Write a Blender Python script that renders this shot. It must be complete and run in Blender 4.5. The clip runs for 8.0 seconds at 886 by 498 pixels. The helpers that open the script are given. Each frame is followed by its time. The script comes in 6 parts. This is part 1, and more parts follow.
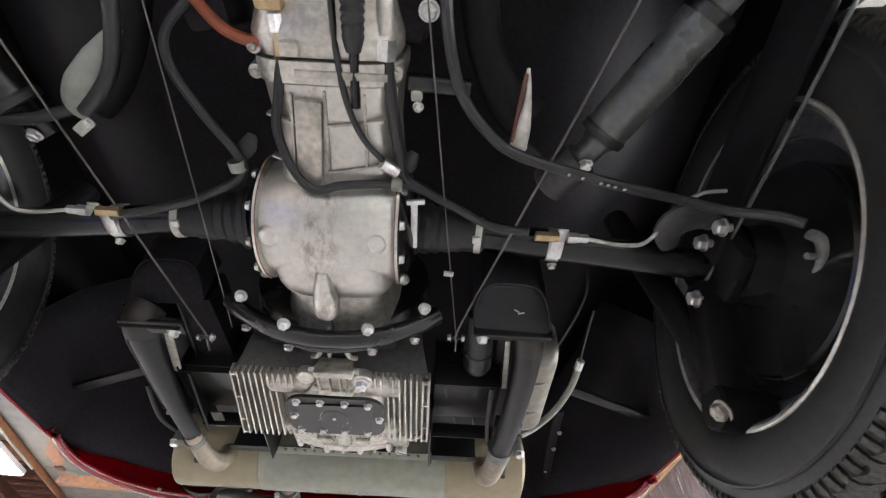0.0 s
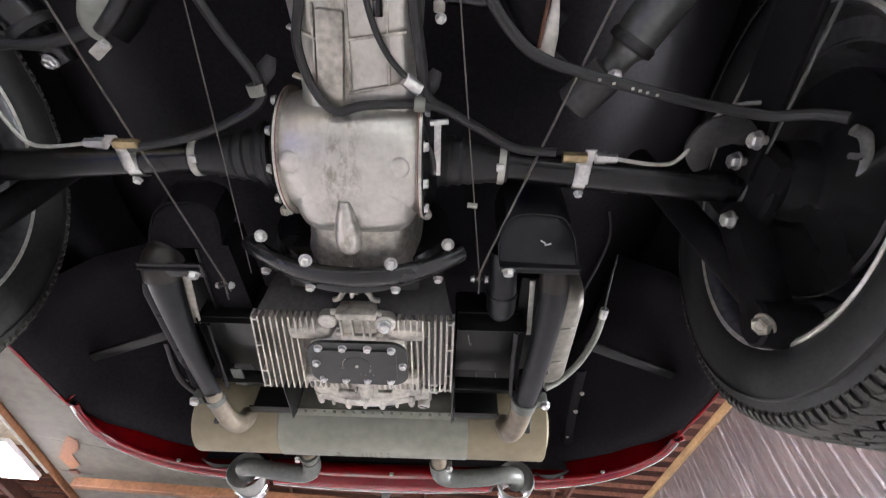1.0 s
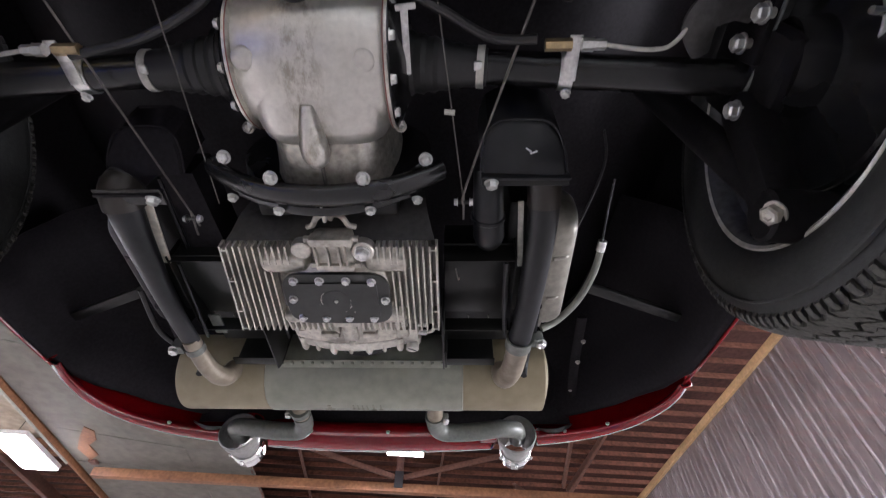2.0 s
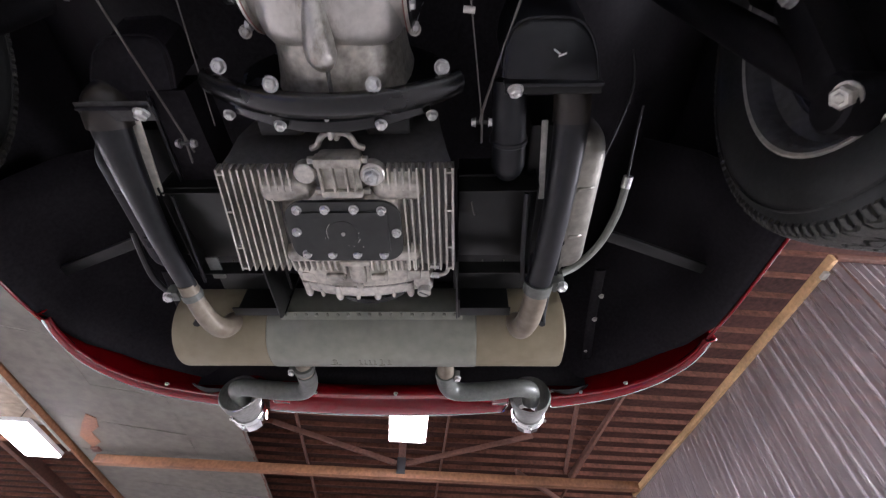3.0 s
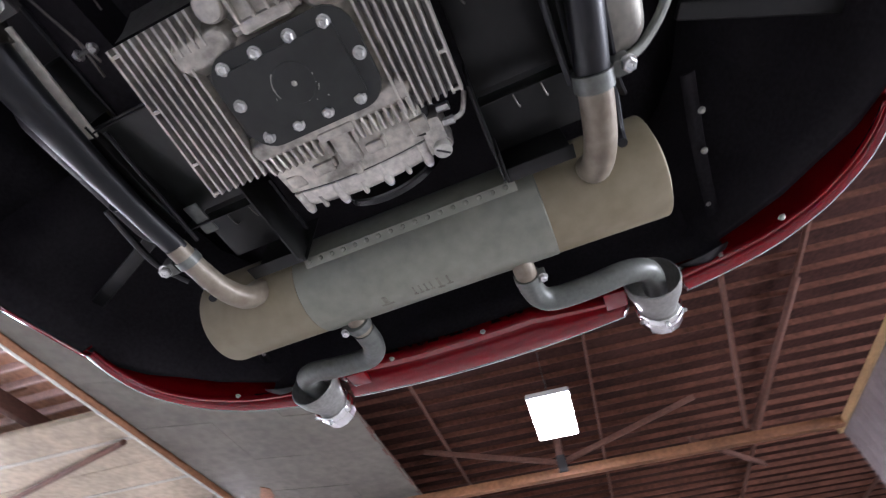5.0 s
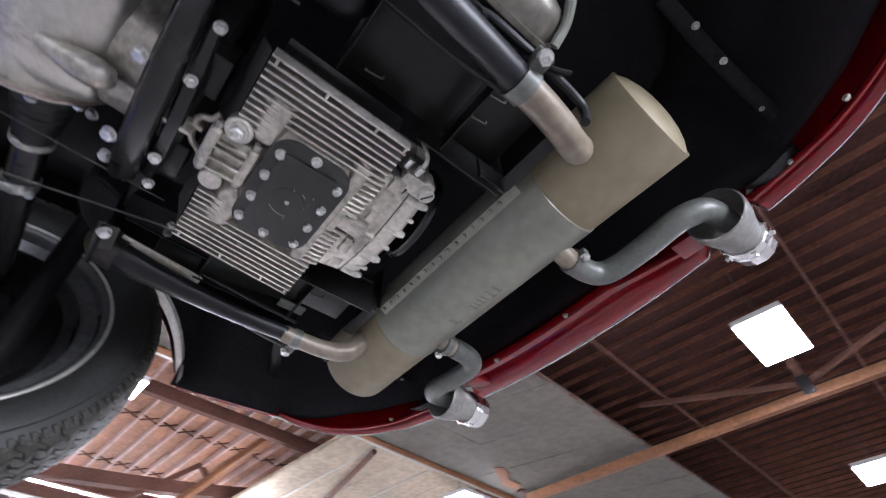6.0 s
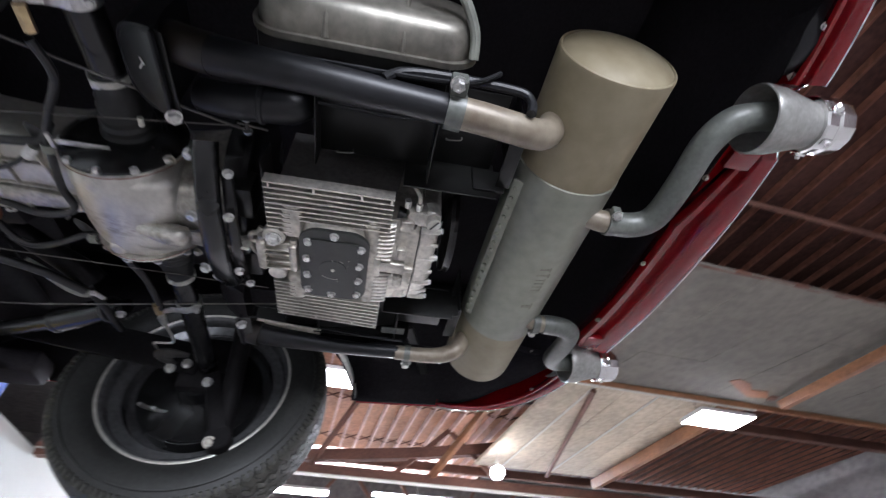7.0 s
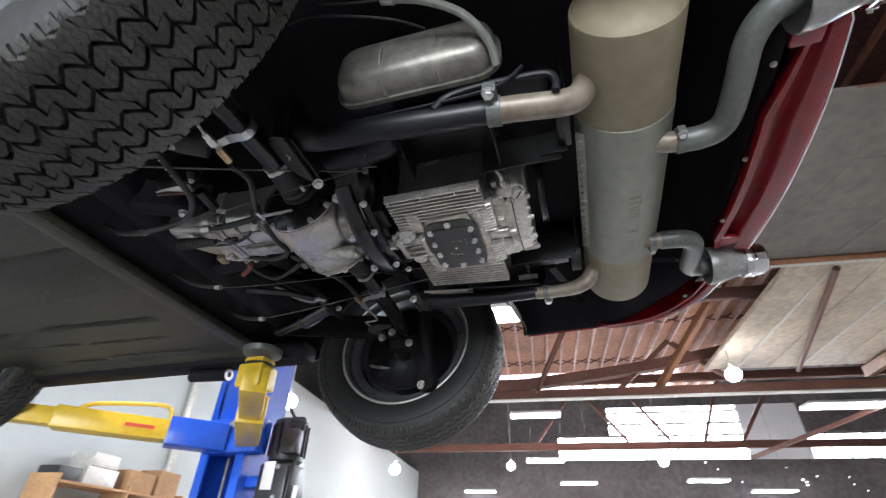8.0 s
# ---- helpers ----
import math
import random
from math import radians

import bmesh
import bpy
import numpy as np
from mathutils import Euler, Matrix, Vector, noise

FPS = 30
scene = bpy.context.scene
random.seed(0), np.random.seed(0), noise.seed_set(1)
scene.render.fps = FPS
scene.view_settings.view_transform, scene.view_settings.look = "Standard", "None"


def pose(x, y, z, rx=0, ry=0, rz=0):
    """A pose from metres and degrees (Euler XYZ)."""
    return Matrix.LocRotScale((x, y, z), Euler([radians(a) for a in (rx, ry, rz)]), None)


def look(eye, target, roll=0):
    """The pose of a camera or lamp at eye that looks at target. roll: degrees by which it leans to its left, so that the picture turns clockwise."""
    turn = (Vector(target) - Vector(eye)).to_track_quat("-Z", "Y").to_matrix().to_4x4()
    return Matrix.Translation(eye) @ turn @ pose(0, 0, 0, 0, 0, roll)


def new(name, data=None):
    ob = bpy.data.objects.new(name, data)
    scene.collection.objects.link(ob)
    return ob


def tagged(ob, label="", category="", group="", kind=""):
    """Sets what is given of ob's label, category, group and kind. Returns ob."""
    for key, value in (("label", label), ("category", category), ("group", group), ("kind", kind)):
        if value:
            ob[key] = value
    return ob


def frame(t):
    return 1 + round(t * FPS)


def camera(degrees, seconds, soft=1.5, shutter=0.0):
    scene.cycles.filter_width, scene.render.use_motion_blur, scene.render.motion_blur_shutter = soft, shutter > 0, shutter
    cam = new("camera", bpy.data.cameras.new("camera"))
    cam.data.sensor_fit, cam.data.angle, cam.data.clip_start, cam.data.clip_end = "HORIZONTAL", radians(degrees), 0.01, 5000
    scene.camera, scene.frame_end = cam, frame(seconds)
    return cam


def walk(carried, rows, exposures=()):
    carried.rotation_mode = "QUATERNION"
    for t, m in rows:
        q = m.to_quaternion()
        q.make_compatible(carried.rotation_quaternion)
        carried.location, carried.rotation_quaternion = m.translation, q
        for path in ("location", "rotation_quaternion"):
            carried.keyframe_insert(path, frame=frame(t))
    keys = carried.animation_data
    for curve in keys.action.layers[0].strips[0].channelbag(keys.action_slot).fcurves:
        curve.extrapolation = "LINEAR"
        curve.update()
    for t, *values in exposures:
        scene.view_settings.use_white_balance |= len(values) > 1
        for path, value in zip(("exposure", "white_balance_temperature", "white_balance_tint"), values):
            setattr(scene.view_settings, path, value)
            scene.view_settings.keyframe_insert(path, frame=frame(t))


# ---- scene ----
cam = camera(87.6, 8.0, soft=1.2, shutter=0.35)
PATH = [
    (0, (0.173, -0.395, 1.316), (0.181, 0.844, 2.886), 2.8),
    (0.5, (0.151, -0.339, 1.302), (0.149, 0.887, 2.882), 2.6),
    (1, (0.15, -0.303, 1.265), (0.135, 0.933, 2.837), 2.2),
    (1.5, (0.176, -0.252, 1.249), (0.142, 1.003, 2.806), 1.7),
    (1.7, (0.193, -0.224, 1.248), (0.147, 1.038, 2.799), 1.7),
    (3, (0.167, -0.077, 1.228), (0.118, 1.225, 2.746), 1.4),
    (3.5, (0.134, 0.001, 1.242), (0.108, 1.297, 2.765), 0.8),
    (4, (0.102, 0.074, 1.253), (0.053, 1.36, 2.784), -0.3),
    (4.2, (0.106, 0.098, 1.253), (0.017, 1.383, 2.782), -0.5),
    (5.3, (0.241, 0.268, 1.253), (-0.349, 1.383, 2.805), -4.4),
    (5.5, (0.274, 0.263, 1.25), (-0.443, 1.332, 2.78), -3.4),
    (6, (0.417, 0.278, 1.246), (-0.59, 1.132, 2.748), -1.2),
    (6.5, (0.533, 0.35, 1.265), (-0.721, 0.933, 2.71), -0.5),
    (7, (0.622, 0.427, 1.264), (-0.823, 0.694, 2.622), 0.5),
    (7.5, (0.736, 0.487, 1.223), (-0.834, 0.319, 2.449), 0.4),
    (8, (0.799, 0.568, 1.198), (-0.78, 0.082, 2.325), 1.6),
]
EXPOSURE = [(0.0, 3.57, 6500, 12), (1.0, 3.6, 6400, 15), (1.5, 3.2, 6350, 17), (3.0, 2.97, 6200, 21), (4.0, 2.9, 6150, 20), (5.5, 2.9, 5950, 18), (6.5, 2.84, 5950, 17), (7.0, 2.62, 6000, 15), (8.0, 2.43, 6100, 11)]
walk(cam, [(t, look(eye, target, roll)) for t, eye, target, roll in PATH], EXPOSURE)

# ---- light ----
world = bpy.data.worlds.new("world")
scene.world = world
world.use_nodes = True
sky = world.node_tree.nodes.new("ShaderNodeTexSky")
sky.sky_type, sky.sun_disc, sky.sun_elevation, sky.sun_rotation = "NISHITA", False, radians(40), radians(-90)
world.node_tree.links.new(sky.outputs["Color"], world.node_tree.nodes["Background"].inputs["Color"])
world.node_tree.nodes["Background"].inputs["Strength"].default_value = 0.12
LAMP = 24.0      # strength of the ceiling lamps
WINDOW = 12.0     # strength of the daylight behind the far windows
door = new("assumed_door_light", bpy.data.lights.new("assumed_door_light", "AREA"))      # sky light of an unseen roller door, assumed on the +x side
door.data.shape, door.data.size, door.data.size_y, door.data.energy, door.data.color = "RECTANGLE", 7.0, 4.2, 480.0, (0.96, 0.97, 1.0)
door.matrix_world = Matrix.Rotation(radians(5.6), 4, "Z") @ look((12.9, 0.5, 2.2), (0, 0.5, 1.4))


# ---- materials ----
def shader(name, colour, rough=0.5, metal=0.0, spread=0.25, grain=60.0, stain=6.0, bump=0.15, colour2=None, coat=0.0, spec=0.5):
    """A surface with variation at two scales: fine grain and broad stains."""
    m = bpy.data.materials.new(name)
    m.use_nodes = True
    n, l = m.node_tree.nodes, m.node_tree.links
    b = n["Principled BSDF"]
    tc = n.new("ShaderNodeTexCoord")
    fine, broad = n.new("ShaderNodeTexNoise"), n.new("ShaderNodeTexNoise")
    fine.inputs["Scale"].default_value, fine.inputs["Detail"].default_value = grain, 6
    broad.inputs["Scale"].default_value, broad.inputs["Detail"].default_value = stain, 5
    for t in (fine, broad):
        l.new(tc.outputs["Object"], t.inputs["Vector"])
    mixer = n.new("ShaderNodeMath")
    mixer.operation = "ADD"
    l.new(fine.outputs["Fac"], mixer.inputs[0])
    l.new(broad.outputs["Fac"], mixer.inputs[1])
    ramp = n.new("ShaderNodeMapRange")
    ramp.inputs["From Min"].default_value, ramp.inputs["From Max"].default_value = 0.72, 1.28
    l.new(mixer.outputs[0], ramp.inputs["Value"])
    mix = n.new("ShaderNodeMix")
    mix.data_type = "RGBA"
    dark = tuple(c * (1 - spread) for c in colour)
    light = colour2 or tuple(min(1, c * (1 + spread)) for c in colour)
    mix.inputs["A"].default_value, mix.inputs["B"].default_value = (*dark, 1), (*light, 1)
    l.new(ramp.outputs["Result"], mix.inputs["Factor"])
    l.new(mix.outputs["Result"], b.inputs["Base Color"])
    rr = n.new("ShaderNodeMapRange")
    rr.inputs["To Min"].default_value, rr.inputs["To Max"].default_value = max(0.02, rough * 0.8), min(1, rough * 1.2)
    l.new(broad.outputs["Fac"], rr.inputs["Value"])
    l.new(rr.outputs["Result"], b.inputs["Roughness"])
    b.inputs["Metallic"].default_value = metal
    b.inputs["Coat Weight"].default_value = coat
    b.inputs["Coat Roughness"].default_value = 0.06
    b.inputs["Specular IOR Level"].default_value = spec
    if bump:
        bp = n.new("ShaderNodeBump")
        bp.inputs["Strength"].default_value, bp.inputs["Distance"].default_value = bump, 0.002
        l.new(fine.outputs["Fac"], bp.inputs["Height"])
        l.new(bp.outputs["Normal"], b.inputs["Normal"])
    return m


def glowing(name, colour, strength):
    m = bpy.data.materials.new(name)
    m.use_nodes = True
    b = m.node_tree.nodes["Principled BSDF"]
    b.inputs["Base Color"].default_value = (0.8, 0.8, 0.8, 1)
    b.inputs["Emission Color"].default_value, b.inputs["Emission Strength"].default_value = (*colour, 1), strength
    return m


BLACK = shader("black_satin_paint", (0.0095, 0.0095, 0.0098), 0.26, 0, 0.3, 90, 9, 0.04)
PLATE = shader("dark_grey_plate_paint", (0.0165, 0.0180, 0.0160), 0.36, 0, 0.35, 60, 14, 0.06)
GLOSS = shader("black_gloss_enamel", (0.0085, 0.009, 0.0105), 0.40, 0, 0.35, 60, 9, 0.03, spec=0.34)
UNDER = shader("black_undercoat", (0.0135, 0.0120, 0.0140), 0.6, 0, 0.45, 140, 5, 0.15, spec=0.10)
DEEPBLACK = shader("deep_black_steel", (0.0070, 0.0064, 0.0070), 0.6, 0, 0.5, 120, 8, 0.2, spec=0.12)
TIN = shader("black_tinware", (0.0074, 0.0076, 0.0070), 0.38, 0, 0.35, 70, 7, 0.06, spec=0.36)
PAN = shader("dusty_floor_pan", (0.0265, 0.0270, 0.0150), 0.5, 0, 0.60, 60, 6, 0.5)
ALU = shader("cast_aluminium", (0.52, 0.502, 0.450), 0.33, 0.68, 0.28, 130, 16, 0.3)
ALUDARK = shader("grey_cast_aluminium", (0.42, 0.40, 0.35), 0.36, 0.72, 0.45, 90, 18, 0.4)
ZINC = shader("zinc_plated_steel", (0.62, 0.62, 0.60), 0.3, 0.85, 0.2, 220, 40, 0.08)
GREYPIPE = shader("grey_painted_pipe", (0.100, 0.107, 0.095), 0.40, 0.1, 0.25, 120, 12, 0.08)
MUFFLER = shader("grey_green_muffler_paint", (0.222, 0.229, 0.184), 0.42, 0.22, 0.16, 46, 9, 0.05)
HEAT = shader("heat_browned_muffler_paint", (0.225, 0.188, 0.117), 0.55, 0.04, 0.12, 30, 4.5, 0.05, colour2=(0.260, 0.230, 0.155), spec=0.3)
PIPEHEAT = shader("heat_tinted_pipe", (0.172, 0.135, 0.095), 0.44, 0.18, 0.2, 60, 18, 0.06, colour2=(0.232, 0.203, 0.153))
PRIMER = shader("pale_grey_paint", (0.25, 0.248, 0.232), 0.38, 0.35, 0.25, 120, 14, 0.06)
RUBBER = shader("black_rubber", (0.0115, 0.0115, 0.0115), 0.5, 0, 0.3, 150, 14, 0.15)
TYRE = shader("tyre_rubber", (0.022, 0.0225, 0.0212), 0.56, 0, 0.35, 120, 10, 0.3, spec=0.35)
TREAD = shader("worn_tread_rubber", (0.031, 0.0305, 0.0235), 0.62, 0, 0.45, 260, 30, 0.6)
RED = shader("red_body_paint", (0.190, 0.0022, 0.0055), 0.10, 0, 0.10, 40, 4, 0.0, coat=0.4)
CHROME = shader("chrome", (0.80, 0.80, 0.80), 0.06, 1.0, 0.05, 60, 9, 0.0)
BRASS = shader("yellow_passivated_brass", (0.44, 0.335, 0.19), 0.35, 0.8, 0.25, 120, 20, 0.08)
PALE = shader("pale_steel", (0.48, 0.47, 0.42), 0.45, 0.4, 0.25, 120, 20, 0.1)
STRIP = shader("bare_pale_metal", (0.72, 0.69, 0.60), 0.42, 0.3, 0.2, 120, 16, 0.05)
ORANGE = shader("orange_cable_sleeve", (0.22, 0.055, 0.022), 0.5)
RUST = shader("rusty_pin", (0.085, 0.032, 0.018), 0.6)
GREENHOSE = shader("grey_green_sleeve", (0.20, 0.21, 0.18), 0.55)
STEELRIM = shader("dark_painted_rim", (0.13, 0.132, 0.135), 0.24, 0.4, 0.3, 80, 9, 0.05)
VALVE = shader("dull_silver_cover", (0.215, 0.205, 0.175), 0.42, 0.6, 0.35, 60, 8, 0.04)
# joists paler than the decking: the light they catch is in the colour
JOIST = shader("lit_pink_joist", (0.60, 0.44, 0.40), 0.7, 0, 0.3, 14, 1.5, 0.2)
WIRE = shader("bare_steel_cable", (0.15, 0.142, 0.128), 0.45, 0.6)
SHOCK = shader("grey_damper_paint", (0.095, 0.100, 0.094), 0.28, 0.4, 0.3, 90, 8, 0.05)
CASTGREY = shader("darkened_cast_aluminium", (0.13, 0.125, 0.118), 0.5, 0.4, 0.3, 120, 14, 0.3)
DARKGREY = shader("dark_grey_metal", (0.045, 0.044, 0.042), 0.55, 0.2, 0.4, 120, 14, 0.25)
CONCRETE = shader("concrete_floor", (0.29, 0.285, 0.275), 0.5, 0, 0.12, 12, 0.7, 0.15)
WHITEWALL = shader("white_painted_wall", (0.46, 0.50, 0.485), 0.7, 0, 0.05, 30, 0.5, 0.1)
# whiter copy of the wall paint: window light put into its colour
BRIGHTWALL = shader("brightened_white_wall", (0.80, 0.80, 0.80), 0.8, 0, 0.06, 20, 0.8, 0.1)
BROWNROOF = shader("brown_stained_boards", (0.040, 0.0170, 0.0135), 0.8, 0, 0.5, 14, 1.2, 0.2, spec=0.12)
# purlins lighter than the boards: their lit undersides are painted in
PURLIN = shader("lit_red_brown_purlin", (0.092, 0.037, 0.024), 0.8, 0, 0.45, 16, 1.5, 0.2, spec=0.15)
WOOD = shader("old_timber", (0.225, 0.098, 0.045), 0.65, 0, 0.35, 18, 2.0, 0.25)
DARKWOOD = shader("dark_timber", (0.115, 0.050, 0.034), 0.75, 0, 0.35, 18, 1.5, 0.25)
PINE = shader("pale_pine_batten", (0.46, 0.29, 0.14), 0.6, 0, 0.25, 22, 2.5, 0.15)
DECK = shader("pinkish_roof_decking", (0.43, 0.235, 0.150), 0.7, 0, 0.35, 10, 1.0, 0.2)
GREYBOARD = shader("grey_ceiling_board", (0.142, 0.131, 0.111), 0.85, 0, 0.22, 7, 1.1, 0.12)
TANBOARD = shader("tan_ceiling_board", (0.44, 0.375, 0.285), 0.8, 0, 0.25, 8, 0.8, 0.2)
DARKWALL = shader("dark_far_wall", (0.115, 0.102, 0.100), 0.8, 0, 0.4, 5, 0.6, 0.2)
BLUE = shader("blue_lift_paint", (0.016, 0.085, 0.50), 0.32, 0, 0.10, 40, 5, 0.05)
YELLOW = shader("yellow_lift_paint", (0.68, 0.46, 0.03), 0.36, 0, 0.10, 40, 5, 0.05)
CARD = shader("cardboard", (0.36, 0.21, 0.10), 0.8, 0, 0.2, 40, 4, 0.1)
SHELFWOOD = shader("shelf_board", (0.42, 0.24, 0.11), 0.65, 0, 0.2, 30, 4, 0.1)
DARKPLASTIC = shader("dark_plastic", (0.02, 0.02, 0.022), 0.4)
LABEL = shader("white_label", (0.7, 0.7, 0.7), 0.6, 0, 0.05)
HOUSING = shader("white_lamp_housing", (0.55, 0.54, 0.53), 0.5, 0, 0.1)
MUFFLERMARK = shader("faded_brown_stamp", (0.188, 0.182, 0.142), 0.5, 0.1, 0.3, 200, 40)
REDMARK = shader("red_warning_sticker", (0.55, 0.06, 0.03), 0.5)
def scuffed(name):
    """Bare cast aluminium with a scraped, dirty streak down the middle."""
    m = shader(name, (0.55, 0.535, 0.490), 0.34, 0.70, 0.13, 110, 11, 0.3)
    n, l = m.node_tree.nodes, m.node_tree.links
    b = n["Principled BSDF"]
    tc, sep, wave, ramp = n.new("ShaderNodeTexCoord"), n.new("ShaderNodeSeparateXYZ"), n.new("ShaderNodeTexNoise"), n.new("ShaderNodeMapRange")
    stretch = n.new("ShaderNodeVectorMath")
    stretch.operation = "MULTIPLY"
    stretch.inputs[1].default_value = (1.0, 0.5, 0.6)
    wave.inputs["Scale"].default_value, wave.inputs["Detail"].default_value, wave.inputs["Roughness"].default_value = 62, 9, 0.72
    l.new(tc.outputs["Object"], sep.inputs[0]), l.new(tc.outputs["Object"], stretch.inputs[0]), l.new(stretch.outputs[0], wave.inputs["Vector"])
    away = n.new("ShaderNodeMath")
    away.operation, away.inputs[1].default_value = "SUBTRACT", 0.008
    size = n.new("ShaderNodeMath")
    size.operation = "ABSOLUTE"
    l.new(sep.outputs[0], away.inputs[0]), l.new(away.outputs[0], size.inputs[0])
    ramp.inputs["From Min"].default_value, ramp.inputs["From Max"].default_value = 0.040, 0.012
    l.new(size.outputs[0], ramp.inputs["Value"])
    spots = n.new("ShaderNodeMapRange")
    spots.inputs["From Min"].default_value, spots.inputs["From Max"].default_value = 0.46, 0.62
    l.new(wave.outputs["Fac"], spots.inputs["Value"])
    both = n.new("ShaderNodeMath")
    both.operation = "MULTIPLY"
    l.new(ramp.outputs["Result"], both.inputs[0]), l.new(spots.outputs["Result"], both.inputs[1])
    mix = n.new("ShaderNodeMix")
    mix.data_type = "RGBA"
    l.new(b.inputs["Base Color"].links[0].from_socket, mix.inputs["A"])
    mix.inputs["B"].default_value = (0.31, 0.285, 0.235, 1)
    l.new(both.outputs[0], mix.inputs["Factor"]), l.new(mix.outputs["Result"], b.inputs["Base Color"])
    return m


def siped(m, count):
    """Adds fine zigzag cuts that run across a tread round the local x axis."""
    n, l = m.node_tree.nodes, m.node_tree.links
    b = n["Principled BSDF"]
    sep = n.new("ShaderNodeSeparateXYZ")
    l.new(n.new("ShaderNodeTexCoord").outputs["Object"], sep.inputs[0])

    def sum_of(operation, a, c):
        k = n.new("ShaderNodeMath")
        k.operation = operation
        for slot, v in ((0, a), (1, c)):
            if isinstance(v, (int, float)):
                k.inputs[slot].default_value = v
            else:
                l.new(v, k.inputs[slot])
        return k.outputs[0]
    turn = sum_of("MULTIPLY", sum_of("ARCTAN2", sep.outputs[2], sep.outputs[1]), count / (2 * math.pi))
    zig = sum_of("MULTIPLY", sum_of("PINGPONG", sep.outputs[0], 0.004), 90.0)
    cut = sum_of("GREATER_THAN", sum_of("PINGPONG", sum_of("ADD", turn, zig), 0.5), 0.40)
    mix = n.new("ShaderNodeMix")
    mix.data_type = "RGBA"
    l.new(b.inputs["Base Color"].links[0].from_socket, mix.inputs["A"])
    mix.inputs["B"].default_value = (0.009, 0.009, 0.008, 1)
    l.new(cut, mix.inputs["Factor"]), l.new(mix.outputs["Result"], b.inputs["Base Color"])
    dent = n.new("ShaderNodeBump")
    dent.inputs["Strength"].default_value, dent.inputs["Distance"].default_value = 0.5, 0.002
    l.new(sum_of("SUBTRACT", 1.0, cut), dent.inputs["Height"])
    l.new(b.inputs["Normal"].links[0].from_socket, dent.inputs["Normal"]), l.new(dent.outputs["Normal"], b.inputs["Normal"])


siped(TREAD, 264)
SCUFF = scuffed("scuffed_cast_aluminium")
DIFFUSER = glowing("lamp_diffuser", (1.0, 0.97, 1.0), LAMP)
BULB = glowing("bulb_glass", (1.0, 0.98, 0.96), 9.0)
SKYLIGHT = glowing("skylight_sheet", (1.0, 0.78, 0.74), 1.0)
GLOWDOT = glowing("far_dot_glow", (1.0, 0.98, 1.0), 1.4)
DAYLIGHT = glowing("daylight", (0.93, 0.97, 1.0), WINDOW)


def sheet_plastic(name, colour, dense):
    """Clear corrugated plastic sheet: mostly see-through, milky."""
    m = shader(name, colour, 0.14, 0, 0.1, 20, 2, 0.05)
    n, l = m.node_tree.nodes, m.node_tree.links
    b, out = n["Principled BSDF"], n["Material Output"]
    clear, mix = n.new("ShaderNodeBsdfTransparent"), n.new("ShaderNodeMixShader")
    mix.inputs[0].default_value = dense
    l.new(clear.outputs[0], mix.inputs[1])
    l.new(b.outputs[0], mix.inputs[2])
    l.new(mix.outputs[0], out.inputs["Surface"])
    return m


PLASTIC = sheet_plastic("milky_corrugated_plastic", (0.215, 0.188, 0.190), 0.72)
# pale plastic for painted sheen streaks on the sheets and for torn flaps
STREAKFLAP = sheet_plastic("milky_streak_and_flap_plastic", (0.60, 0.56, 0.57), 0.22)


